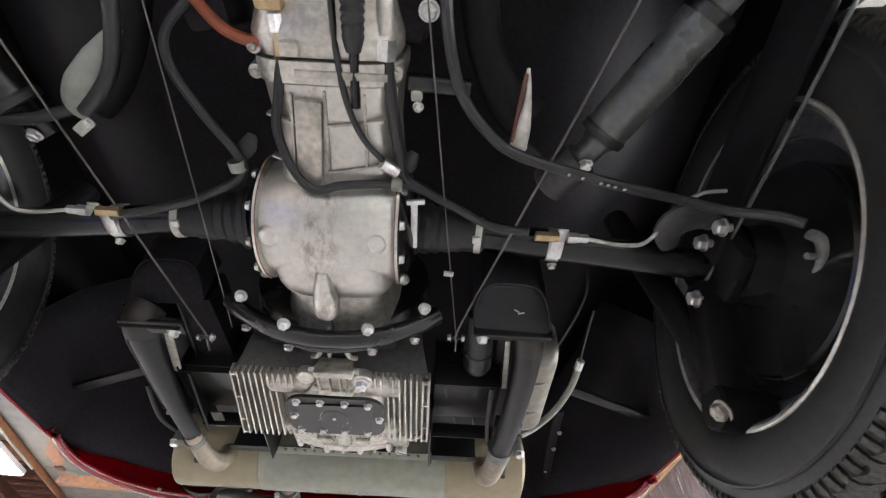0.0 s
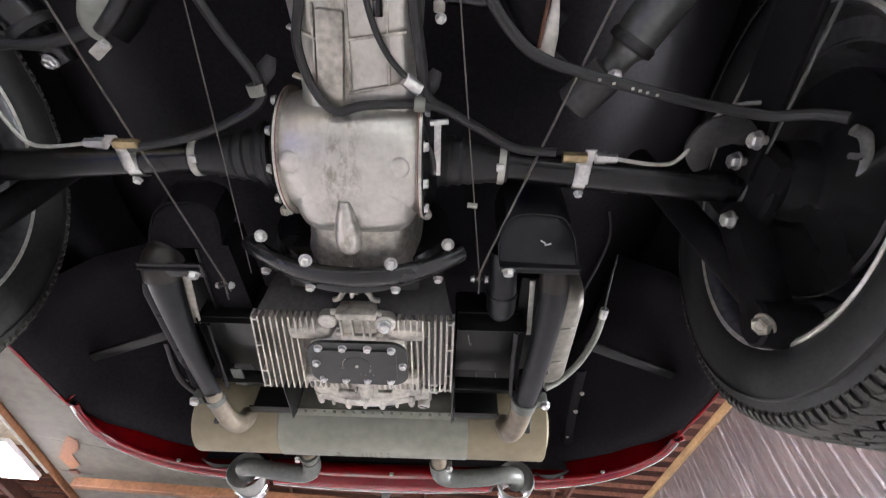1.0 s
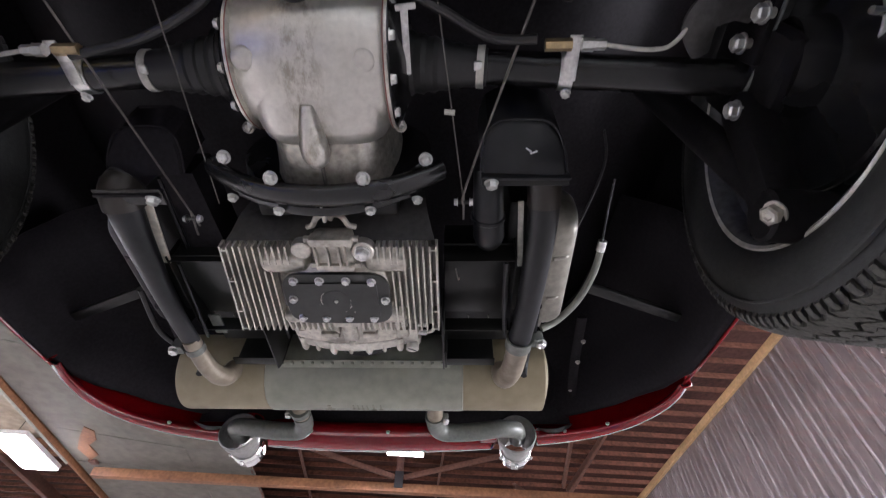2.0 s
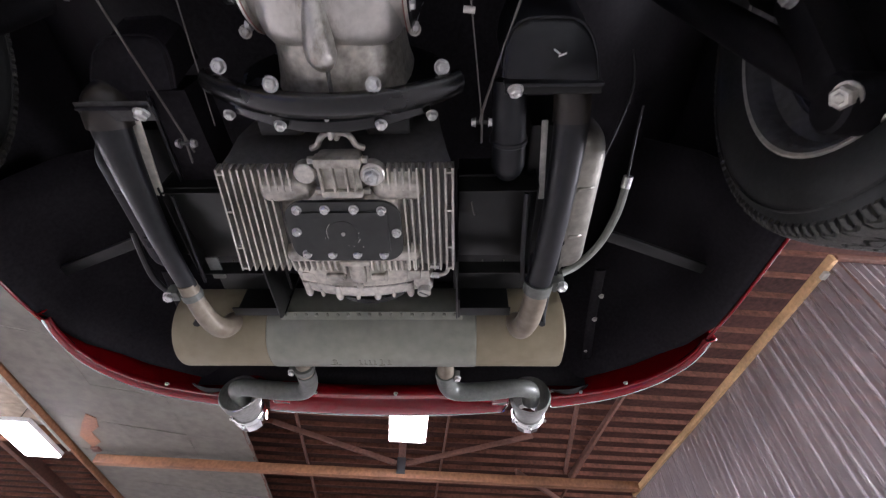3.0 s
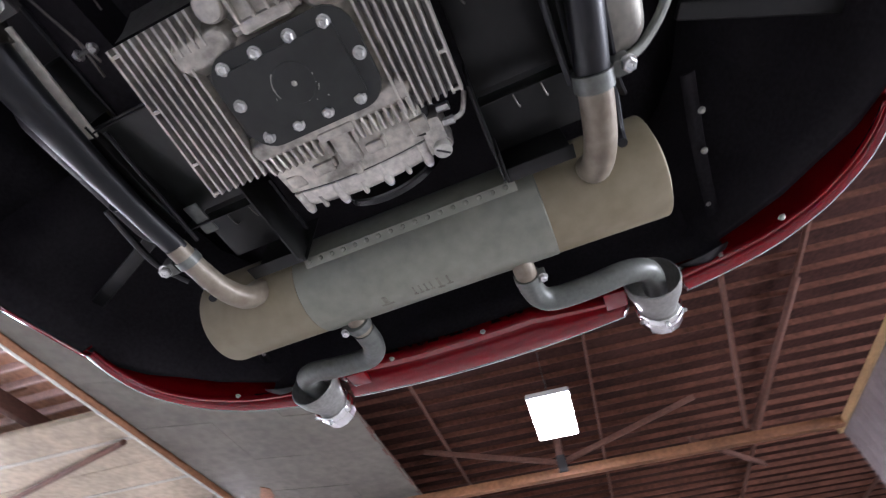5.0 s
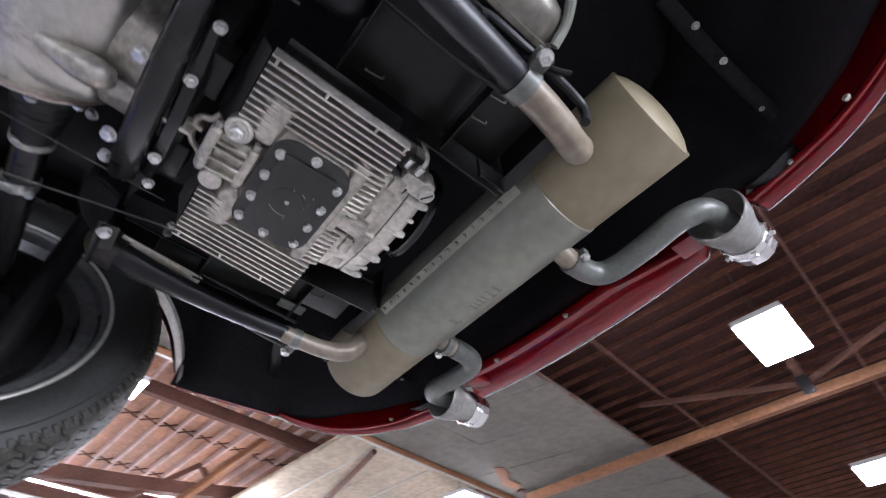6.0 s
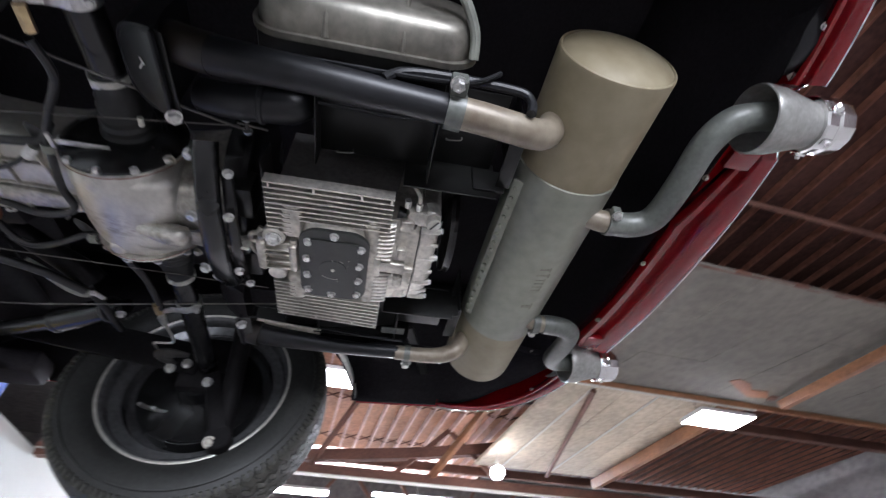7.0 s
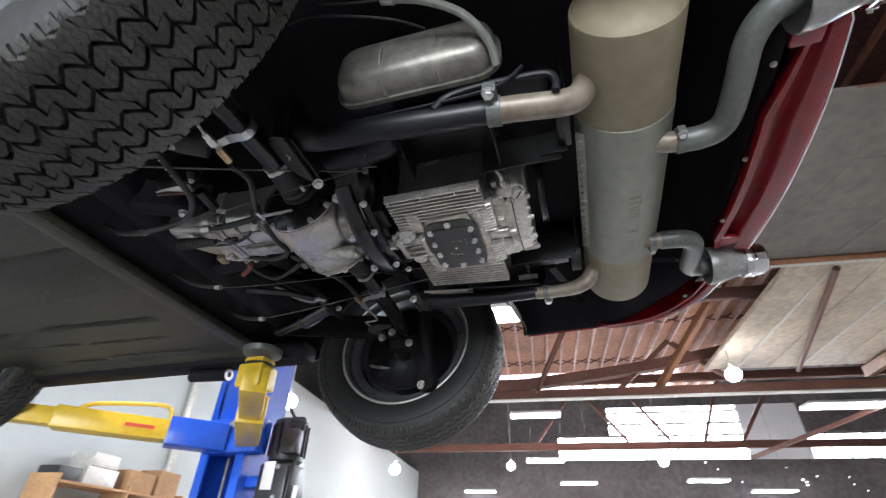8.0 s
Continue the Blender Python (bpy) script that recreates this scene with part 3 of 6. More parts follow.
# ---- lamps ----
def panel_lamp(u, v, z, su, sv, top, group="panel lamps"):
    t = thing("ceiling_lamp", room(u, v, z), "lit white rectangular panel lamp hung from the roof", "lamp", group)
    Geo().box(room(u, v, z + 0.05), (su, sv, 0.08), 0.012, ROOM).made("housing", HOUSING, t)
    Geo().box(room(u, v, z), (su - 0.03, sv - 0.03, 0.012), 0.004, ROOM).made("diffuser", DIFFUSER, t, "glowing white diffuser")
    for s in (-0.35, 0.35):
        Geo().cyl(room(u, v + s * sv, z + 0.09), room(u, v + s * sv, top), 0.006, seg=6).made("hanger", DARKGREY, t)
    return t


# lamps at (0.1, -1.6) and (7.4, -3.2) are unseen, added for more light
for u, v, z, su, sv, top in ((0.09, 6.85, 5.0, 0.62, 1.22, 5.95), (-6.35, 8.0, 4.95, 0.62, 1.22, 5.6), (-6.9, 0.55, 5.0, 0.62, 1.7, 6.6), (-13.9, 0.5, 5.0, 0.5, 1.5, 6.3),
                             (-13.7, 8.8, 5.0, 0.6, 2.0, 8.9), (-20.5, 2.0, 4.0, 0.5, 1.4, 9.0), (-19.9, 6.7, 4.0, 0.5, 1.4, 9.0), (-23.0, -2.3, 4.0, 0.5, 1.4, 9.0), (-22.8, 10.0, 4.0, 0.5, 1.6, 9.0), (-15.6, 0.7, 4.0, 0.4, 1.2, 6.6),
                             (0.1, -1.6, 5.2, 0.62, 1.22, 5.95), (7.4, -3.2, 5.0, 0.62, 1.22, 5.95), (-0.03, 12.75, 5.0, 0.62, 1.22, 5.95)):
    panel_lamp(u, v, z, su, sv, top)


def bulb_lamp(u, v, z, top):
    t = thing("bulb_lamp", room(u, v, z), "lit round bulb lamp on a thin drop rod", "lamp", "bulb lamps")
    Geo().lathe(room(u, v, z), (0, 0, 1), [(-0.17, 0.02), (-0.15, 0.09), (-0.07, 0.16), (0.03, 0.17), (0.11, 0.12), (0.15, 0.06)], 20).made("bulb", BULB, t, "glowing white bulb")
    Geo().cyl(room(u, v, z + 0.14), room(u, v, z + 0.27), 0.05, seg=12).made("socket", PALE, t)
    Geo().cyl(room(u, v, z + 0.25), room(u, v, top), 0.01, seg=6).made("drop_rod", PALE, t)


for u, v, z, top in ((-8.40, -4.68, 4.02, 6.6), (-14.8, -4.07, 3.68, 6.6), (-10.7, 5.1, 5.0, 5.6), (-20.0, -0.65, 4.6, 9.0), (-19.4, 5.15, 4.6, 9.0)):
    bulb_lamp(u, v, z, top)


# ---- lift ----
def lift():
    t = thing("two_post_lift", (-1.55, -1.265, 0), "blue steel lift post with yellow swing arms", "car lift")
    g = Geo()
    x0, y0 = -1.55, -1.265
    u = [(0.14, -0.18), (0.14, -0.13), (0.125, -0.13), (0.125, -0.165), (-0.115, -0.165), (-0.115, 0.080), (0.125, 0.080), (0.125, 0.045), (0.14, 0.045), (0.14, 0.095), (-0.145, 0.095), (-0.145, -0.18)]
    g.prism([(x0 + a, y0 + b) for a, b in u], "z", 0.03, 3.5)
    g.made("post", BLUE, t, "blue painted folded steel post")
    Geo().box((x0, y0, 0.015), (0.5, 0.6, 0.03), 0.006).made("base_plate", BLUE, t)
    g = Geo()
    g.box((x0 + 0.03, y0 - 0.042, 1.98), (0.22, 0.22, 0.62), 0.01)
    g.box((x0 + 0.15, y0 + 0.03, 1.735), (0.10, 0.34, 0.17), 0.01)
    g.made("carriage", BLUE, t, "blue painted sliding carriage")
    for dy in (-0.09, 0.0):
        Geo().cyl((x0 + 0.02, y0 + dy, 0.04), (x0 + 0.02, y0 + dy, 1.66), 0.008, seg=8).made("lift_cable", GREYPIPE, t, "grey steel lift cable")
    # arm towards the car's rear jacking point
    a, b = Vector((x0 + 0.17, y0 + 0.12, 1.735)), Vector((-0.58, -0.545, 1.715))
    Geo().beam(a, a + (b - a) * 0.62, 0.115, 0.12, 0.008).made("arm_sleeve", YELLOW, t, "yellow outer arm")
    Geo().beam(a + (b - a) * 0.45, b + (b - a).normalized() * 0.06, 0.09, 0.09, 0.006).made("arm_slide", YELLOW, t, "yellow inner arm")
    # arm towards the front jacking point
    a, b = Vector((x0 + 0.17, y0 - 0.02, 1.722)), Vector((-0.60, -2.05, 1.728))
    m = a + (b - a) * 0.26
    Geo().beam(a, m, 0.14, 0.135, 0.008).made("arm_root", BLUE, t, "blue arm root")
    Geo().beam(m - (b - a) * 0.03, a + (b - a) * 0.70, 0.120, 0.098, 0.008).made("arm_sleeve", YELLOW, t, "yellow outer arm")
    Geo().beam(a + (b - a) * 0.55, b, 0.085, 0.078, 0.006).made("arm_slide", YELLOW, t, "yellow inner arm")
    n = (b - a).normalized()
    side = Vector((-n.y, n.x, 0)) * 0.0635
    Geo().beam(m + n * 0.06 + side, m + n * 0.19 + side, 0.003, 0.016).made("warning_sticker", REDMARK, t)
    Geo().tube([m + Vector((0.0, 0.0, 0.05)), m + n * 0.02 + Vector((0, 0, 0.11)), m + n * 0.10 + Vector((0, 0, 0.12)), m + n * 0.34 + Vector((0, 0, 0.085)), m + n * 0.40 + Vector((0, 0, 0.05))], 0.011, 8).made("arm_guard", YELLOW, t, "yellow tubular guard")
    for q, zt in (((-0.58, -0.545), 1.845), ((-0.60, -2.05), 1.858)):
        Geo().box((*q, 1.735), (0.10, 0.10, 0.085), 0.010).made("pad_holder", YELLOW, t)
        Geo().box((*q, 1.790), (0.078, 0.078, 0.030), 0.008).made("pad_block", YELLOW, t)
        Geo().lathe((*q, 1.776), (0, 0, 1), [(0, 0.052), (0.004, 0.055), (0.008, 0.052)], 24).made("pad_collar", DARKPLASTIC, t)
        Geo().cyl((*q, 1.76), (*q, zt - 0.03), 0.022, seg=16).made("pad_screw", ZINC, t)
        Geo().lathe((*q, zt - 0.04), (0, 0, 1), [(0, 0.030), (0.008, 0.040), (0.016, 0.068), (0.036, 0.072), (0.040, 0.064)], 24).made("pad", GREYPIPE, t, "round grey steel pad")
    # power unit
    px, py, pz = x0 + 0.02, y0 + 0.27, -0.15
    Geo().box((px, y0 + 0.135, pz + 1.68), (0.12, 0.08, 0.05), 0.005).made("pump_bracket", BLUE, t)
    Geo().box((px, py, pz + 1.66), (0.19, 0.17, 0.20), 0.015).made("pump_body", DARKPLASTIC, t)
    g = Geo().cyl((px, py, pz + 1.77), (px, py, pz + 1.99), 0.088, seg=24, edge=0.01)
    motor = g.made("pump_motor", DARKPLASTIC, t, "black ribbed pump motor")
    for k in range(12):
        a = 2 * math.pi * k / 12
        Geo().box((px + 0.091 * math.cos(a), py + 0.091 * math.sin(a), pz + 1.88), (0.016, 0.004, 0.16), 0, Matrix.Rotation(a, 4, "Z")).made("rib", DARKPLASTIC, motor)
    Geo().box((px + 0.085, py + 0.075, pz + 1.86), (0.07, 0.08, 0.12), 0.008).made("switch_box", DARKPLASTIC, t)
    Geo().cyl((px, py, pz + 1.24), (px, py, pz + 1.54), 0.088, seg=20, edge=0.012).made("oil_tank", GREYPIPE, t, "dark grey oil tank")
    Geo().box((px + 0.098, py - 0.02, pz + 1.70), (0.006, 0.065, 0.13), 0.002).made("plate", LABEL, t, "white label plate")
    Geo().box((px + 0.03, py + 0.105, pz + 1.60), (0.03, 0.008, 0.12), 0.002).made("release_lever", ZINC, t)
    for dy, top in ((0.03, 2.02),):
        Geo().tube([(px + 0.04, py + dy, pz + 1.58), (px + 0.09, py + dy + 0.05, pz + 1.50), (px + 0.07, py + dy + 0.07, pz + 1.75), (px, py + dy + 0.05, pz + 1.98), (px - 0.04, py - 0.02, pz + top), (px - 0.10, py - 0.12, pz + top + 0.1)], 0.008, 8).made("hydraulic_hose", RUBBER, t, "black hydraulic hose")
    for z in (1.52, 1.60, 1.74):
        Geo().cyl((px + 0.07, py + 0.03, pz + z), (px + 0.10, py + 0.03, pz + z), 0.012, seg=6).made("fitting", ZINC, t)
    for dy in (-0.12, 0.0, 0.12):
        bolt(t, (x0 + 0.205, y0 + 0.03 + dy, 1.79), (1, 0, 0), 0.014, ZINC)
    for dy in (-0.05, 0.05):
        Geo().box((x0 - 0.108, y0 - 0.042 + 1.3 * dy, 0.85), (0.012, 0.04, 1.6), 0.002).made("guide_strip", DARKPLASTIC, t, "dark rubber strip in the post")
    return t


lift()


# ---- shelf with boxes at the partition wall ----
def shelf_unit(u, v):
    t = thing("shelf_unit", room(u, v, 0), "light brown board shelf full of workshop goods", "shelf")
    for du in (-1.1, 0.0, 1.1):
        Geo().box(room(u + du, v, 0.99), (0.03, 0.42, 1.98), 0.003, ROOM).made("upright", SHELFWOOD, t)
    for z in (0.1, 0.72, 1.34, 1.90):
        for s in (-0.55, 0.55):
            Geo().box(room(u + s, v, z), (1.06, 0.42, 0.03), 0.003, ROOM).made("board", SHELFWOOD, t)
    return t


shelf_unit(-5.25, -5.2)


def carton(u, v, z, su, sv, sz, material, label):
    t = thing("carton", room(u, v, z), label, "box", "boxes on the shelf")
    Geo().box(room(u, v, z + sz / 2), (su, sv, sz), 0.006, ROOM).made("body", material, t)
    Geo().box(room(u, v, z + sz + 0.002), (su * 0.98, 0.05, 0.003), 0, ROOM).made("tape", PALE, t)


for u, z, su, sv, sz, m, lab in ((-5.0, 1.917, 0.45, 0.35, 0.34, CARD, "plain brown cardboard carton on the shelf"), (-4.45, 1.917, 0.5, 0.36, 0.26, CARD, "low brown cardboard carton on the shelf"),
                                 (-3.75, 1.917, 0.5, 0.36, 0.20, PALE, "pale grey storage box on the shelf"), (-3.75, 2.123, 0.42, 0.33, 0.16, PALE, "small pale box on a grey box"),
                                 (-3.3, 1.917, 0.3, 0.3, 0.15, DARKPLASTIC, "small black plastic crate on the shelf"), (-4.8, 1.357, 0.4, 0.3, 0.3, CARD, "brown carton on the middle shelf"),
                                 (-3.9, 1.357, 0.4, 0.3, 0.25, PALE, "pale box on the middle shelf")):
    carton(u - 1.0, -5.2, z, su, sv, sz, m, lab)
tagged(Geo().cyl(room(-8.9, -5.44, 0), room(-8.9, -5.44, 4.9), 0.05, seg=12).made("wall_pipe", WHITEWALL), "white painted pipe on the partition wall", "pipe", kind="structure")
tagged(Geo().cyl(room(-6.4, -5.44, 0), room(-6.4, -5.44, 4.9), 0.06, seg=12).made("wall_pipe", PALE), "grey pipe on the partition wall", "pipe", kind="structure")

rnd = random.Random(11)
g = Geo()
for k in range(16):
    g.lathe(room(-23.6, rnd.uniform(7.5, 16.5), rnd.uniform(3.6, 5.3)), (1, 0, 0), [(0, 0.01), (0.01, rnd.uniform(0.015, 0.040)), (0.02, 0.01)], 6)
tagged(g.made("glowing_dots", GLOWDOT), "small glowing dots scattered in the far dark bay", "lights", kind="stuff")


# ---- the car: +y is its rear, the engine's middle plane is x = CX ----
CX = 0.003
DRIVE = Matrix.Translation((0, -0.009, 0))      # engine, gearbox and exhaust sit a little ahead
SWUNG = Matrix.Translation((-0.35, 0.51, 0)) @ Matrix.Rotation(-0.0245, 4, "Z") @ Matrix.Translation((0.35, -0.51, 0))      # hoses and cables lie slightly askew
car = thing("car", (0, -1.0, 1.5), "raised red rear-engined sports car with black underside", "car")


def halfwidth(y):
    """Half the body's width along the car."""
    ys = [-2.95, -2.85, -2.6, -2.1, -1.5, -0.6, 0.0, 0.41, 0.54, 0.64, 0.74, 0.82, 0.90, 0.96, 0.995, 1.01]
    ws = [0.05, 0.35, 0.62, 0.77, 0.79, 0.79, 0.80, 0.778, 0.760, 0.744, 0.718, 0.675, 0.60, 0.50, 0.34, 0.05]
    return float(np.interp(y, ys, ws))


def body_shell():
    """Outer skin with wheel openings, roof and tail."""
    g = Geo()
    ys = [-2.95, -2.9, -2.85, -2.75, -2.6] + [-2.5 + 0.05 * k for k in range(0, 65)] + [0.78, 0.82, 0.86, 0.9, 0.93, 0.96, 0.98, 0.995, 1.005, 1.01]
    top = lambda y: float(np.interp(y, [-2.95, -2.6, -2.0, -1.55, -1.2, -0.5, 0.1, 0.6, 0.9, 1.01], [2.15, 2.35, 2.50, 2.58, 2.93, 3.02, 2.90, 2.60, 2.36, 2.15]))
    rows = {-1: [], 1: []}
    for y in ys:
        w, low, hi = halfwidth(y), 1.875, top(y)
        if y > 0.4:
            low = float(np.interp(y, [0.4, 0.6, 0.74, 0.82, 1.01], [1.890, 1.884, 1.878, 1.92, 1.95]))
        for yc, rad in ((0.01, 0.41), (-2.1, 0.36)):
            d = rad * rad - (y - yc) ** 2
            if d > 0:
                low = max(low, (1.80 if yc > -1 else 1.90) + math.sqrt(d))
        for s in (-1, 1):
            col = []
            for k in range(13):
                q = k / 12
                z = low + (hi - low) * q
                h = (z - 1.87) / max(hi - 1.87, 0.01)
                x = w * (1 + 0.05 * math.sin(min(1, max(h, 0) * 1.6) * math.pi)) * (1 - max(0, h) ** 3.0) ** 0.55 if h < 1 else 0.0
                col.append((s * x, y, z))
            rows[s].append(col)
    for s in (-1, 1):
        g.rings(rows[s], False, False)
    ob = g.made("body_shell", RED, car, "glossy red painted body")
    mod = ob.modifiers.new("thickness", "SOLIDIFY")
    mod.thickness, mod.offset, mod.material_offset = 0.004, -1, 1
    ob.data.materials.append(UNDER)
    return ob


body_shell()


def panel(name, loops, label=""):
    """A thin black body panel skinned over a grid."""
    ob = Geo().rings(loops, False, False).made(name, UNDER, car, label)
    m = ob.modifiers.new("thickness", "SOLIDIFY")
    m.thickness = 0.003
    return ob


def underbody():
    """Black inner panels: the engine bay's roof, the wheel houses, the tail's inner skirt."""
    ys = [0.40, 0.50, 0.60, 0.70, 0.78, 0.84, 0.89, 0.93, 0.96, 0.98]
    prof = ((-0.003, -0.003), (0.006, -0.012), (0.04, -0.03), (0.12, -0.05), (0.20, -0.10), (0.26, -0.2))
    for s in (-1, 1):
        cols = []
        for y in ys:
            w = halfwidth(y)
            low = float(np.interp(y, [0.4, 0.6, 0.74, 0.82, 1.01], [1.892, 1.886, 1.880, 1.91, 1.93]))
            cols.append([(s * max(0.0, w + dx), y - 0.12 * dz if y > 0.85 else y, low + dz) for dz, dx in prof])
        panel("tail_skirt", cols, "black undercoated inner tail panel")
    panel("engine_bay_roof", [[(x, y, 2.16 + 0.03 * math.cos(3 * x) + 0.16 * min(1, max(0, (abs(x) - 0.45) / 0.25))) for x in np.linspace(-0.72, 0.72, 13)] for y in np.linspace(-0.62, 0.97, 14)], "black undercoated engine bay roof")
    panel("tail_panel", [[(x, y + 0.02 * k, z) for x in np.linspace(-0.5, 0.5, 9)] for k, (y, z) in enumerate(((0.962, 1.90), (0.94, 1.96), (0.87, 2.10), (0.80, 2.17)))], "black undercoated tail panel")
    for s in (-1, 1):
        Geo().beam((s * 0.485, 0.535, 1.985), (s * 0.75, 0.632, 1.965), 0.026, 0.012, 0.004).made("body_stay", TIN, car, "black flat steel stay")
        h = Geo().tube([(s * 0.495, 0.64, 1.99), (s * 0.50, 0.80, 1.975), (s * 0.515, 0.97, 1.96)], 0.012, 8, 6, 0.4, (0, 0, 1)).made("bumper_bracket", UNDER, car, "black bumper support bar")
        for y in (0.70, 0.78, 0.90):
            bolt(h, (s * 0.503, y, 1.967), (0, 0, -1), 0.005, PALE)
        # rolled lip of the wheel opening; its pale colour paints the reflection
        arc = [(s * (halfwidth(0.01 + 0.41 * math.cos(a)) + 0.004), 0.01 + 0.41 * math.cos(a), 1.80 + 0.41 * math.sin(a)) for a in np.linspace(radians(12.5), radians(167.5), 28)]
        Geo().rings([[p, (p[0] - s * 0.036, p[1] + 0.002, p[2] + 0.002), (p[0] - s * 0.038, p[1] + 0.004, p[2] + 0.012)] for p in arc], False, False).made("arch_lip", PALE, car, "pale lip of the wheel opening, reflection in its colour")
        edge = [(s * (halfwidth(y) + 0.002), y, float(np.interp(y, [0.4, 0.6, 0.74], [1.888, 1.882, 1.876]))) for y in np.linspace(0.415, 0.74, 9)]
        Geo().tube(edge, 0.0035, 8, 3).made("body_edge", RED, car, "red painted lower body edge")


underbody()


def floor_pan():
    """Pressed floor with ribs, rockers and the kick-up ahead of the axle."""
    g = Geo()
    xs = np.linspace(-0.70, 0.70, 201)
    ys = np.linspace(-2.75, -0.62, 90)
    loops = []
    for y in ys:
        row = []
        for x in xs:
            z = 1.872
            if y > -0.66:
                z += min(1, (y + 0.66) / 0.30) * 0.20
            a = abs(x)
            if a < 0.11 and y < -0.6:
                z += 0.07 * max(0.0, math.cos(x / 0.11 * math.pi / 2))
            for rx, rw, ra, rb, rd in ((0.30, 0.026, -1.30, -0.80, 0.022), (0.445, 0.013, -1.24, -0.86, 0.014), (0.425, 0.013, -1.62, -1.27, 0.014), (0.572, 0.012, -1.27, -0.86, 0.012),
                                       (0.580, 0.012, -1.70, -1.31, 0.012), (0.30, 0.026, -1.95, -1.45, 0.022), (0.44, 0.013, -2.3, -1.75, 0.014), (0.575, 0.012, -2.3, -1.8, 0.012)):
                k = abs(a - rx - 0.04 * (y - ra - 0.25)) / (0.62 * rw)
                if k < 1 and ra < y < rb:
                    z += 1.6 * rd * (1 - k) ** 0.5 * min(1, (y - ra) / 0.03, (rb - y) / 0.03)
            if a > 0.62:
                z -= 0.018 * min(1, (a - 0.62) / 0.02)
            row.append((x, y, z))
        loops.append(row)
    g.rings(loops, False, False)
    panel("kick_up", [[(x, y, 1.872 + min(1, max(0, (y + 0.66) / 0.30)) * 0.20) for x in np.linspace(-0.70, 0.70, 9)] for y in np.linspace(-0.64, -0.36, 8)], "black undercoated kick-up ahead of the axle")
    ob = g.made("floor_pan", PAN, car, "dusty black pressed steel floor pan", 25)
    m = ob.modifiers.new("thickness", "SOLIDIFY")
    m.thickness, m.offset = 0.003, 1
    for s in (-1, 1):
        Geo().beam((s * 0.70, -2.5, 1.868), (s * 0.70, -0.42, 1.868), 0.10, 0.07, 0.02).made("sill", UNDER, car, "black box-section sill")
        jack = Geo().cyl((s * 0.70, -0.96, 1.812), (s * 0.70, -0.775, 1.806), 0.024, seg=18, edge=0.003).made("jack_tube", UNDER, car, "black jacking tube under the sill")
        Geo().lathe((s * 0.70, -0.778, 1.806), (0, 1, 0), [(0, 0.024), (0.004, 0.0235), (0.004, 0.012), (0.0, 0.010)], 18, False).made("tube_end", ZINC, jack, "bright bare tube end")
    Geo().beam((-0.66, -0.62, 1.863), (0.66, -0.62, 1.863), 0.06, 0.03, 0.008).made("cross_rib", PAN, car)
    Geo().cyl((-0.60, -0.47, 1.965), (0.60, -0.47, 1.965), 0.055, seg=28, edge=0.006).made("torsion_tube", UNDER, car, "black torsion bar tube")
    for s in (-1, 1):
        Geo().beam((s * 0.16, -0.47, 1.96), (s * 0.11, -0.24, 1.93), 0.06, 0.08, 0.015).made("gearbox_fork", UNDER, car, "dusty black frame fork beside the gearbox")


floor_pan()


